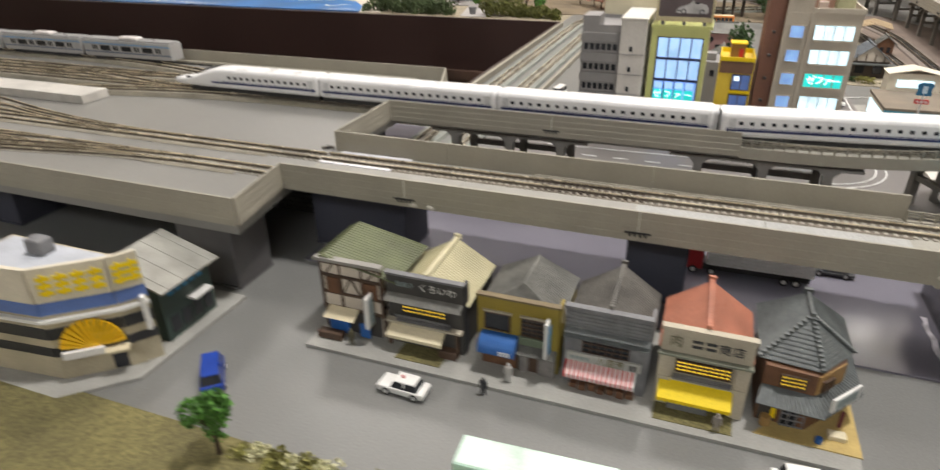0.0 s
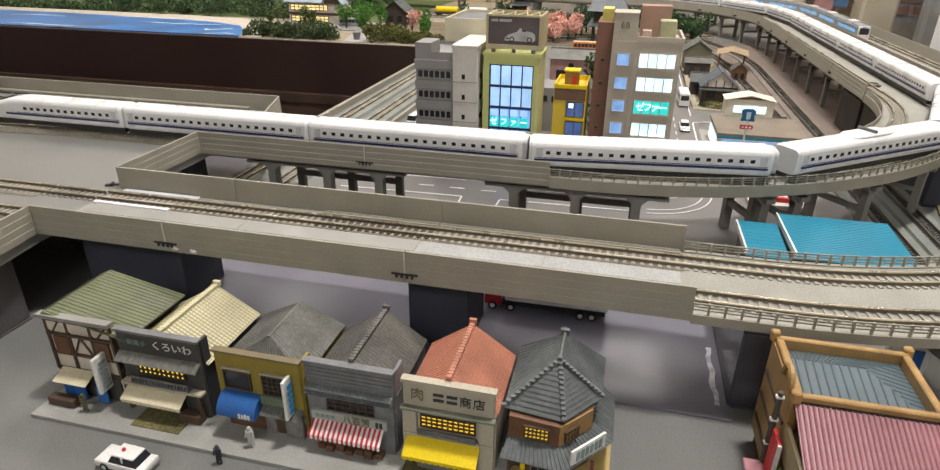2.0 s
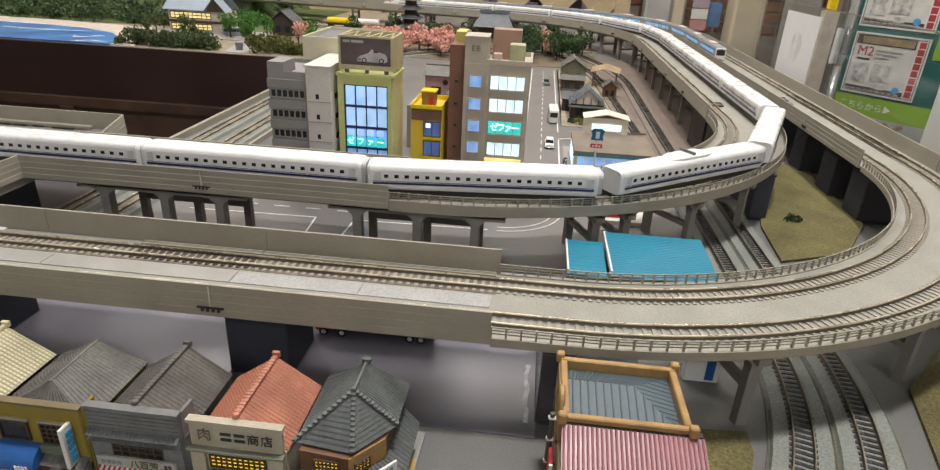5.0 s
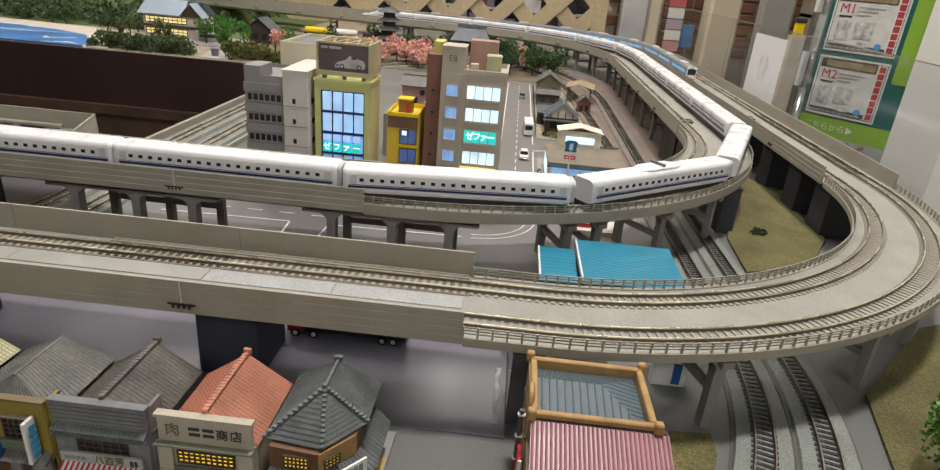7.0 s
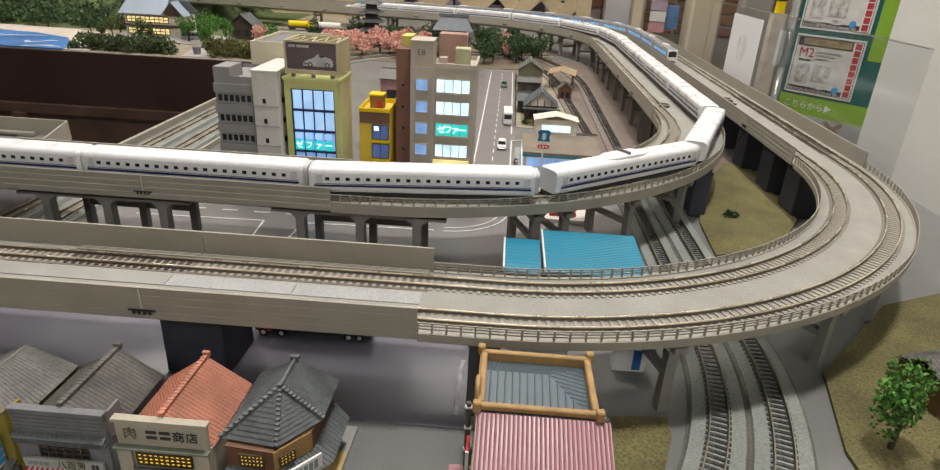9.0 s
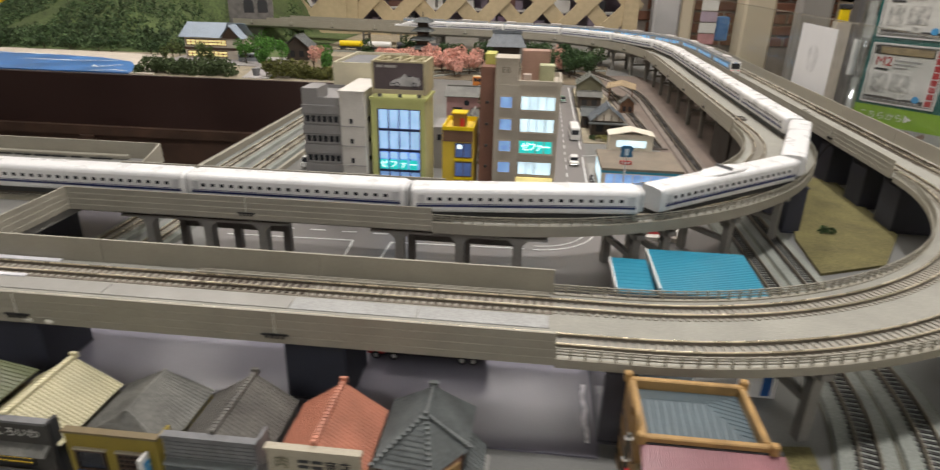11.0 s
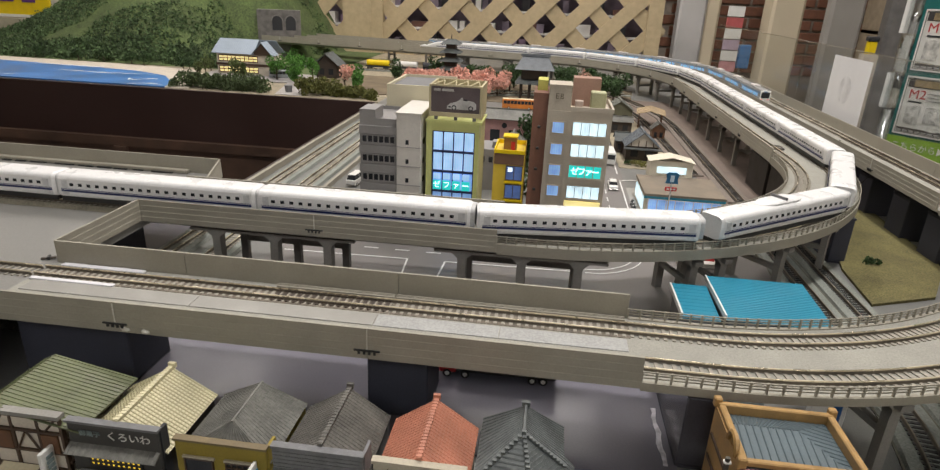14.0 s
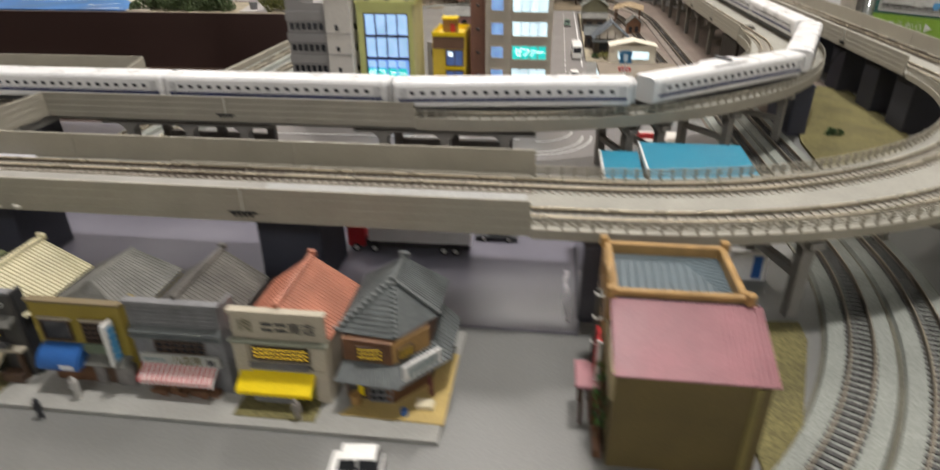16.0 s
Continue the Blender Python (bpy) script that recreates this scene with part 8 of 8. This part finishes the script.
def bullet_car(nose, cover=False):
    t = thing("bullet_train_car", "white bullet train nose car with a navy stripe" if nose else "white bullet train car with a navy stripe", "train car", "bullet train")
    L, hw, zb, zt, e = 0.1665, 0.0113, 0.0022, 0.0238, 0.38
    if nose:
        x0 = -L / 2 - 0.006
        st = [(x0, 0.0016, 0.0040, 0.0062, 0.8), (x0 + 0.003, 0.0046, 0.0030, 0.0082, 0.75), (x0 + 0.010, 0.0076, 0.0024, 0.0104, 0.7), (x0 + 0.022, 0.0097, 0.0022, 0.0116, 0.62), (x0 + 0.034, 0.0107, 0.0022, 0.0148, 0.55), (x0 + 0.046, 0.0112, 0.0022, 0.0200, 0.48), (x0 + 0.058, hw, zb, 0.0230, 0.42), (x0 + 0.068, hw, zb, zt, e), (L / 2 - 0.0022, hw, zb, zt, e), (L / 2, hw - 0.0012, zb + 0.0004, zt - 0.0010, e)]
    else:
        st = [(-L / 2, hw - 0.0012, zb + 0.0004, zt - 0.0010, e), (-L / 2 + 0.0022, hw, zb, zt, e), (L / 2 - 0.0022, hw, zb, zt, e), (L / 2, hw - 0.0012, zb + 0.0004, zt - 0.0010, e)]
    part("body", hull(st), BULLET, t, smooth=False)
    xa = -L / 2 + (0.060 if nose else 0.004)
    for s in (-1, 1):
        y = s * hw
        part("navy_stripe", bx(xa - (0.012 if nose else 0), y - 0.00025, 0.0082, L / 2 - 0.003, y + 0.00025, 0.0099), NAVY, t)
        part("navy_line", bx(xa, y - 0.00022, 0.0105, L / 2 - 0.003, y + 0.00022, 0.0109), NAVY, t)
        n = 13 if nose else 20
        for i in range(n):
            x = xa + 0.008 + i * (L / 2 - xa - 0.016) / n
            part("window", bx(x, y - 0.0003, 0.0136, x + 0.0030, y + 0.0003, 0.0162), DARKGLASS, t)
        for x in ([L / 2 - 0.010] if nose else [L / 2 - 0.009, -L / 2 + 0.005]):
            part("door", bx(x, y - 0.0002, 0.0055, x + 0.005, y + 0.0002, 0.0185), mat("door_grey_white", (0.6, 0.6, 0.6), 0.3), t)
    part("underside", bx(-L / 2 + (0.02 if nose else 0.001), -0.0088, -0.0012, L / 2 - 0.001, 0.0088, 0.0034), DARK, t, "dark running gear box")
    part("gangway", hull([(L / 2 - 0.0005, 0.0098, 0.004, 0.0228, 0.4), (L / 2 + 0.0032, 0.0098, 0.004, 0.0228, 0.4)]), mat("gangway_grey", (0.54, 0.54, 0.54), 0.5), t)
    bogie(t, -0.052), bogie(t, 0.052)
    if nose:
        part("cab_glass", hull([(-L / 2 + 0.0300, 0.0030, 0.0150, 0.0172, 0.7), (-L / 2 + 0.0360, 0.0055, 0.0155, 0.0205, 0.6), (-L / 2 + 0.0420, 0.0058, 0.0180, 0.0224, 0.6), (-L / 2 + 0.0460, 0.0050, 0.0200, 0.0228, 0.6)]), DARKGLASS, t)
        for s in (-1, 1):
            part("headlight", bx(-L / 2 + 0.0155, s * 0.0068 - 0.0016, 0.0101, -L / 2 + 0.0225, s * 0.0068 + 0.0016, 0.0122), DARKGLASS, t)
    if cover:
        part("pantograph_cover", hull([(-0.030, 0.004, 0.0232, 0.0240, 0.8), (-0.018, 0.0085, 0.0228, 0.0262, 0.6), (0.012, 0.0085, 0.0228, 0.0262, 0.6), (0.024, 0.004, 0.0232, 0.0240, 0.8)]), BULLET, t)
        part("pantograph", bx(-0.004, -0.0075, 0.0262, -0.0025, 0.0075, 0.0285), GREYWALL, t)
    for p in t.children:
        p.data.transform(Matrix.Translation((0, 0, 0.0 if p.name.startswith("bogie") else 0.0012)) @ Matrix.Diagonal((1.0, 1.0, 0.90, 1.0)))
    return t


N0 = -0.245
nose_car, white_car, cover_car = bullet_car(True), bullet_car(False), bullet_car(False, True)
nose_car.matrix_basis = on_line(INNER, N0 + 0.0875, -0.0185, 0.052, RISE)
white_car.matrix_basis = on_line(INNER, N0 + 0.0875 + 0.168, -0.0185, 0.052, RISE)
for i in range(2, 16):
    src = cover_car if i in (4, 11) else white_car
    m = on_line(INNER, N0 + 0.0875 + i * 0.168, -0.0185, 0.052, RISE)
    if i == 4:
        cover_car.matrix_basis = m
    elif i == 15:
        copy_thing(nose_car, m @ pose(0, 0, 0, 0, 0, 180))
    else:
        copy_thing(src, m)

# a silver train waiting in the yard
yard_car = commuter_car(False, lamps=False)
yard_car.matrix_basis = pose(-0.765, 0.262, DECK + 0.0031)
for i in range(1, 4):
    copy_thing(yard_car, pose(-0.765 - 0.139 * i, 0.262, DECK + 0.0031))

# ---- the shop round the layout ----
FLOOR = mat("shop_floor", (0.36, 0.34, 0.31), 0.4, var=0.1, ws=3, gs=30)
CEIL = mat("shop_ceiling", (0.75, 0.73, 0.70), 0.8, var=0.03)
SHOPWALL = mat("shop_wall", (0.64, 0.60, 0.53), 0.8, var=0.06, ws=3)
PILLAR = mat("cream_pillar", (0.60, 0.52, 0.38), 0.6, var=0.08, ws=6)
BRICK = mat("brown_brick", (0.17, 0.075, 0.045), 0.8, rnd=0.3)
tagged(part("floor", bx(-3.1, -2.6, -0.85, 2.1, 3.1, -0.80), FLOOR), "plain grey shop floor", "floor", kind="structure")
tagged(part("ceiling", bx(-3.1, -2.6, 1.80, 2.1, 3.1, 1.86), CEIL), "white shop ceiling", "ceiling", kind="structure")
for nm, a in (("wall_north", (-3.0, 3.0, -0.8, 2.0, 3.1, 1.8)), ("wall_south", (-3.0, -2.6, -0.8, 2.0, -2.5, 1.8)), ("wall_west", (-3.1, -2.6, -0.8, -3.0, 3.1, 1.8)), ("wall_east", (2.0, -2.6, -0.8, 2.1, 3.1, 1.8))):
    tagged(part(nm, bx(*a), SHOPWALL), "plain beige shop wall", "wall", kind="structure")
tagged(part("wall_pit", bx(-2.61, 0.30, -0.80, -2.60, 1.06, 0.0), PITDARK), "dark timber end of the operator's pit", "panel", kind="structure")
rail = tagged(part("trim_timber_rail", bx(-2.6, 1.035, -0.135, -0.43, 1.0495, -0.115), PITDARK), "dark brown timber rail along the panel", "rail", kind="structure")
for i in range(5):
    tagged(part("trim_timber_post", bx(-2.3 + i * 0.42, 1.030, -0.75, -2.27 + i * 0.42, 1.0495, -0.135), PITDARK), "dark brown timber post under the far board", "post", kind="structure")
tagged(part("trim_lower_panel", bx(-2.6, 1.040, -0.75, -0.43, 1.0485, -0.135), PITDARK), "dark brown lower panel in the pit", "panel", kind="structure")
# Unseen fixture panels added above every light, the fill lights too.
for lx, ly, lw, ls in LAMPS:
    cl = thing("ceiling_or_fill_lamp", "unseen square white ceiling panel above a placed light", "lamp", "ceiling lamps", at=(lx, ly, 1.77))
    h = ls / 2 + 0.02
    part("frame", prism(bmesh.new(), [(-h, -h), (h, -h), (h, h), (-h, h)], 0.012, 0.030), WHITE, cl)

# timber lattice screen behind the layout
LAT = mat("lattice_wood", (0.50, 0.40, 0.245), 0.6, var=0.08, ws=5, gs=60)
BACKD = mat("store_backdrop", (0.20, 0.165, 0.21), 0.8, var=0.5, ws=3, gs=9, grain=0.5)
ls = thing("lattice_screen", "cream timber lattice screen behind the layout", "screen", at=(-1.05, 2.10, -0.8))
W, H0, H1 = 1.36, 0.70, 1.30
for a in ((0, 0, 0, W, 0.03, H0 + 0.06), (0, 0, H1, W, 0.03, H1 + 0.08), (W - 0.05, -0.012, 0, W, 0.032, H1 + 0.08), (0.218, -0.012, 0, 0.323, 0.032, H1 + 0.08), (0.323, -0.008, 0, 0.366, 0.028, H1 + 0.08)):
    part("board", bx(*a), LAT, ls)
bm = bmesh.new()
pitch, sw = 0.1535, 0.050


def strip(owner, x, z, dx, dz, y0, y1):
    L = math.hypot(dx, dz)
    m = Matrix.Translation((x, 0, z)) @ Matrix.Rotation(-math.atan2(dz, dx), 4, "Y")
    part("lattice_strip", bx(0, y0, -sw / 2, L, y1, sw / 2, m=m), LAT, owner)


hgt = H1 - H0
for i in range(-4, 10):
    x = i * pitch + 0.04
    xa, xb = max(x, 0), min(x + hgt, W)
    if xb > xa + 0.02:
        strip(ls, xa, H0 + (xa - x), xb - xa, xb - xa, 0.0, 0.008)
        strip(ls, xa, H1 - (xa - x), xb - xa, -(xb - xa), 0.009, 0.017)
tagged(part("backdrop_store", bx(-1.9, 2.80, -0.8, 0.5, 2.82, 1.0), BACKD), "dim cluttered shop beyond the lattice", "backdrop", kind="structure")
for i in range(7):
    z = -0.02 + 0.085 * i
    sf = thing("wall_shelf", "long dim shelf with pale packages beyond the lattice", "shelf", "far shelves", at=(-1.15, 2.55, z))
    part("board", bx(0, 0, 0, 1.45, 0.07, 0.008), WHITE, sf)
    r2 = random.Random(i + 70)
    x = 0.0
    while x < 1.38:
        w = r2.uniform(0.02, 0.08)
        c = r2.choice((WHITE, PLASTER, BACKD, BACKD, mat("pack_mauve", (0.25, 0.17, 0.25)), mat("pack_brown", (0.16, 0.08, 0.06)), BLACK))
        part("package", bx(x, 0.01, 0.008, x + w, 0.06, r2.uniform(0.03, 0.07)), c, sf)
        x += w + r2.uniform(0.0, 0.05)

# pillars, brick wall and shelves to the right
bw = tagged(part("wall_brick", bx(0.31, 2.34, -0.8, 2.0, 2.40, 1.0), mat("mortar", (0.3, 0.26, 0.22), 0.9)), "brown brick wall at the back of the shop", "brick wall", kind="structure")
bm0 = beveled(0, 0, 0, 0.105, 0.012, 0.033, 0.002, 1)
me = bpy.data.meshes.new("brick")
bm0.to_mesh(me)
bm0.free()
me.materials.append(BRICK)
for j in range(10):
    for i in range(8):
        ob = new("brick", me)
        ob.parent = bw
        ob.matrix_basis = pose(0.32 + i * 0.115 + (0.057 if j % 2 else 0), 2.331, -0.02 + j * 0.041)


def pillar(x0, y0, x1, y1, material, label):
    tagged(part("pillar", beveled(x0, y0, -0.8, x1, y1, 1.8, 0.008, 1), material), label, "pillar", "shop pillars")


pillar(0.36, 2.08, 0.45, 2.16, mat("pale_grey_pillar", (0.42, 0.41, 0.40), 0.7, ws=5), "pale grey square shop pillar")
pillar(0.45, 2.10, 0.50, 2.18, PILLAR, "cream timber post beside the grey pillar")
pillar(0.595, 1.86, 0.69, 1.96, PILLAR, "cream painted shop pillar")
pillar(0.79, 1.55, 0.835, 1.60, mat("dark_grey_post", (0.16, 0.155, 0.15), 0.6), "dark grey shop post")
pillar(0.632, 1.52, 0.716, 1.56, mat("grey_brown_panel", (0.25, 0.235, 0.215), 0.5, ws=6), "grey-brown shop panel standing on edge")
pillar(0.94, 1.50, 1.0, 1.56, mat("beige_post", (0.40, 0.36, 0.27), 0.6), "beige shop post")
pillar(0.548, 0.28, 0.95, 0.665, mat("white_cabinet", (0.76, 0.75, 0.70), 0.6, var=0.05, ws=4), "broad white painted shop column")
TANB = mat('tan_board', (0.34, 0.28, 0.20), 0.6)
for k, (sx, sy) in enumerate(((0.90, 1.75),)):
    su = thing("shelf_unit", "tan shop shelf unit with mixed boxes", "shelf", "shop shelves", at=(sx, sy, -0.8))
    for z in (0.66, 0.76, 0.86, 0.96, 1.06, 1.16):
        part("board", bx(0, 0, z, 0.34, 0.2, z + 0.01), TANB, su)
        r2 = random.Random(int(z * 100) + k)
        x = 0.005
        while x < 0.31:
            w = r2.uniform(0.015, 0.05)
            c = r2.choice((WHITE, PLASTER, mat("pack_brown", (0.16, 0.08, 0.06)), mat("pack_tan", (0.35, 0.28, 0.18)), BLUE, GREYWALL, mat("pack_grey", (0.3, 0.3, 0.31))))
            part("box", bx(x, 0.01, z + 0.01, x + w, 0.17, z + 0.01 + r2.uniform(0.03, 0.08)), c, su)
            x += w + r2.uniform(0.001, 0.01)
    for x in (0, 0.33):
        part("upright", bx(x, 0, 0, x + 0.012, 0.2, 1.3), TANB, su)
hg = thing("hanging_strip", "hanging strip of pink and white packets", "display", "hanging displays", at=(0.485, 1.93, 0.02))
for i in range(6):
    part("packet", bx(0, 0, i * 0.034, 0.05, 0.008, i * 0.034 + 0.031), (mat("packet_pink", (0.5, 0.24, 0.26)), WHITE, mat("packet_lilac", (0.42, 0.33, 0.42)), WHITE, mat("packet_red", (0.45, 0.10, 0.10)), WHITE)[i], hg)
hb = thing("blue_display", "blue plastic bag display hanging by the pillar", "display", "hanging displays", at=(0.54, 1.94, 0.03))
part("bag", beveled(0, 0, 0, 0.04, 0.02, 0.075, 0.006, 2), mat("bag_blue", (0.05, 0.18, 0.42), 0.3), hb)
yb = thing("yellow_figure_box", "yellow and black boxed toy on a shelf", "toy", at=(0.600, 1.20, 0.142))
part("box", beveled(0, 0, 0, 0.018, 0.014, 0.026, 0.002, 1), YELLOW, yb)
part("lid", beveled(-0.002, -0.002, 0.026, 0.020, 0.016, 0.036, 0.002, 1), BLACK, yb)
part("stand", bx(-0.005, -0.005, -0.9, 0.023, 0.02, 0.0), PLASTER, yb)

# clear acrylic screen along the edge of the layout
CLEAR = glass("clear_acrylic", (0.95, 0.96, 0.96), 0.12, 0.08)
for i, (y0, y1) in enumerate(((0.34, 1.02), (1.024, 1.70))):
    ac = thing("acrylic_screen", "clear acrylic guard screen along the layout's edge", "screen", "acrylic screens", at=(0.411, y0, 0.0))
    p = part("panel", bx(0, 0, 0.0, 0.003, y1 - y0, 0.170), CLEAR, ac)
    p.visible_shadow = False
    p = part("top_edge", bx(0, 0, 0.1702, 0.003, y1 - y0, 0.1716), glass("acrylic_edge", (0.92, 0.94, 0.93), 0.25, 0.55), ac, "bright polished top edge")
    p.visible_shadow = False
    for yy in (0.01, y1 - y0 - 0.02):
        part("clip", bx(-0.002, yy, 0.0, 0.005, yy + 0.01, 0.012), GREYWALL, ac)
wc = thing("paper_notice", "blank white paper notice on the acrylic screen", "notice", at=(0.4098, 0.745, 0.045))
part("sheet", bx(0, 0, 0, 0.0008, 0.135, 0.114), mat("white_paper", (0.78, 0.78, 0.79), 0.7, var=0.02), wc)
part("faint_mark", tube(bmesh.new(), (-0.0002, 0.07, 0.065), (0.0001, 0.07, 0.065), 0.022, 20), mat("faint_print", (0.72, 0.72, 0.73), 0.7), wc)

# poster board
pb = thing("poster_board", "green and teal poster board with two track set sheets", "poster", at=(0.475, 0.769, 0.056), rz=41.7)
RY = Matrix.Rotation(radians(-90), 4, "Z")


def on_board(a0, z0, a1, z1, lift=0.0):
    """A flat panel of the board: a runs along it towards the camera, z up."""
    return bx(-0.0006 - lift, -a1, z0, -lift, -a0, z1)


GREENP = mat("poster_green", (0.24, 0.42, 0.04), 0.4, var=0.05)
TEALP = mat("poster_teal", (0.012, 0.12, 0.11), 0.4, var=0.05)
SHEET = mat("poster_sheet", (0.62, 0.61, 0.57), 0.4, var=0.10, ws=70)
REDP = mat("sheet_red", (0.42, 0.045, 0.05), 0.5)
part("board", bx(0, -0.140, -0.04, 0.004, 0.005, 0.30), TEALP, pb)
part("green_strip", on_board(-0.005, -0.032, 0.140, -0.004), GREENP, pb)
part("grey_strip", on_board(-0.005, -0.060, 0.140, -0.032), mat("poster_grey", (0.42, 0.42, 0.40), 0.4), pb)
part("green_side", on_board(0.106, 0.06, 0.140, 0.30), GREENP, pb)
for sgn in (1, -1):
    part("crossed_rail", bx(-0.0012, -0.016, -0.003, -0.0004, 0.016, 0.003, m=Matrix.Translation((0, -0.085, -0.045)) @ Matrix.Rotation(radians(35 * sgn), 4, "X")), mat("rail_print", (0.30, 0.20, 0.15), 0.5), pb)
lettering("こちらから▶", 0.0125, pb, WHITE, Matrix.Translation((-0.0010, -0.040, -0.018)) @ RY @ UP)
for k, z in enumerate((0.0, 0.094)):
    sh2 = part("track_sheet", on_board(0.0, z, 0.0998, z + 0.086, 0.0007), SHEET, pb, "white sheet with red lettering and track drawings")
    for a in ((0.0, z, 0.0998, z + 0.002), (0.0, z + 0.084, 0.0998, z + 0.086), (0.0, z, 0.0014, z + 0.086), (0.0984, z, 0.0998, z + 0.086)):
        part("sheet_border", on_board(*a, 0.0011), WHITE, sh2)
    for a in ((0.0024, z + 0.0028, 0.0974, z + 0.0034), (0.0024, z + 0.0826, 0.0974, z + 0.0832), (0.0024, z + 0.0028, 0.0030, z + 0.0832), (0.0968, z + 0.0028, 0.0974, z + 0.0832)):
        part("border_line", on_board(*a, 0.0013), BLACK, sh2)
    lettering("M2" if k == 0 else "M1", 0.0185, sh2, REDP, Matrix.Translation((-0.0016, -0.020, z + 0.060)) @ RY @ UP)
    part("underline", on_board(0.010, z + 0.048, 0.028, z + 0.0505, 0.0013), BLACK, sh2)
    part("panel_edge", on_board(0.0045, z + 0.0700, 0.0835, z + 0.0820, 0.0012), mat("band_dark", (0.05, 0.045, 0.045), 0.5), sh2)
    part("brown_panel", on_board(0.0125, z + 0.0712, 0.0815, z + 0.0810, 0.0016), mat("panel_brown", (0.27, 0.205, 0.115), 0.5, var=0.35, ws=120), sh2)
    for i in range(8):
        part("band_mark", on_board(0.0868, z + 0.0050 + i * 0.0097, 0.0952, z + 0.0132 + i * 0.0097, 0.0015), REDP, sh2)
    part("band_back", on_board(0.0852, z + 0.0038, 0.0966, z + 0.0824, 0.0012), WHITE, sh2)
    part("bottom_band", on_board(0.0045, z + 0.0045, 0.0840, z + 0.0105, 0.0012), mat("band_dark", (0.05, 0.045, 0.045), 0.5), sh2, "dark band with small pale writing")
    for i in range(9):
        part("writing_bar", on_board(0.005 + i * 0.0085, z + 0.0050, 0.0115 + i * 0.0085, z + 0.0072, 0.0016), mat("text_grey", (0.35, 0.34, 0.33)), sh2)
    for i in range(3):
        part("text_line", on_board(0.034, z + 0.062 - i * 0.005, 0.070 - 0.008 * i, z + 0.0638 - i * 0.005, 0.0013), mat("text_grey", (0.35, 0.34, 0.33)), sh2)
    for a in ((0.010, z + 0.016, 0.030, z + 0.044), (0.036, z + 0.020, 0.062, z + 0.044), (0.044, z + 0.009, 0.058, z + 0.016)):
        part("drawing", on_board(*a, 0.0013), mat("drawing_grey", (0.44, 0.43, 0.40), var=0.5, ws=130), sh2)
    part("blue_emblem", tube(bmesh.new(), (-0.0012, -0.074, z + 0.012), (-0.0020, -0.074, z + 0.012), 0.0048, 16), mat("emblem_blue", (0.06, 0.28, 0.55)), sh2)
for i in range(4):
    part("booklet", bx(-0.004, 0.008 + (i % 2) * 0.010, -0.02 + i * 0.055, 0.0, 0.018 + (i % 2) * 0.010, 0.032 + i * 0.055), (SHEET, WHITE, SHEET, WHITE)[i], pb)
part("stand", bx(0.004, -0.12, -0.85, 0.02, 0.01, -0.04), GREYWALL, pb)
bm = bmesh.new()
n = 10
for k, r in ((0, 0.0100), (1, 0.0085)):
    for i in range(n + 1):
        a = math.pi * i / n
        for z in (-0.045, 0.300):
            bm.verts.new((-0.001 - r * math.sin(a), 0.014 + r * math.cos(a), z))
bm.verts.ensure_lookup_table()
m2 = 2 * (n + 1)
for i in range(n):
    q = 2 * i
    bm.faces.new([bm.verts[j] for j in (q, q + 1, q + 3, q + 2)])
    bm.faces.new([bm.verts[j] for j in (m2 + q, m2 + q + 2, m2 + q + 3, m2 + q + 1)])
    bm.faces.new([bm.verts[j] for j in (q, q + 2, m2 + q + 2, m2 + q)])
    bm.faces.new([bm.verts[j] for j in (q + 1, m2 + q + 1, m2 + q + 3, q + 3)])
cover = part("clear_edge", bm, glass("clear_cover", (0.86, 0.88, 0.88), 0.10, 0.22), pb, "rounded clear acrylic edge of the poster cover", smooth=True)
cover.visible_shadow = False

# yellow sign at the far left
ys = thing("hanging_sign", "yellow and red shop sign with purple bars", "sign", at=(-2.45, 2.02, 0.074))
part("board", bx(0, 0, 0, 0.50, 0.01, 0.09), YELLOW, ys)
part("red_edge", bx(0, -0.002, -0.012, 0.26, 0.01, 0.0), RED, ys)
part("white_edge", bx(0.26, -0.002, -0.010, 0.50, 0.01, 0.0), WHITE, ys)
for i in range(5):
    part("letter_bar", bx(0.03 + i * 0.09, -0.002, 0.045, 0.085 + i * 0.09, 0.0, 0.08), mat("sign_purple", (0.12, 0.04, 0.20)), ys)
fb = thing("market_stall", "dim red-brown stall with grey canopy beyond the hill", "stall", at=(-2.5, 2.0, -0.8))
part("canopy", bx(0, 0, 0.82, 0.62, 0.25, 0.86), GREIGE, fb)
part("counter", bx(0, 0.02, 0.0, 0.60, 0.25, 0.78), mat("stall_red", (0.20, 0.03, 0.025)), fb)
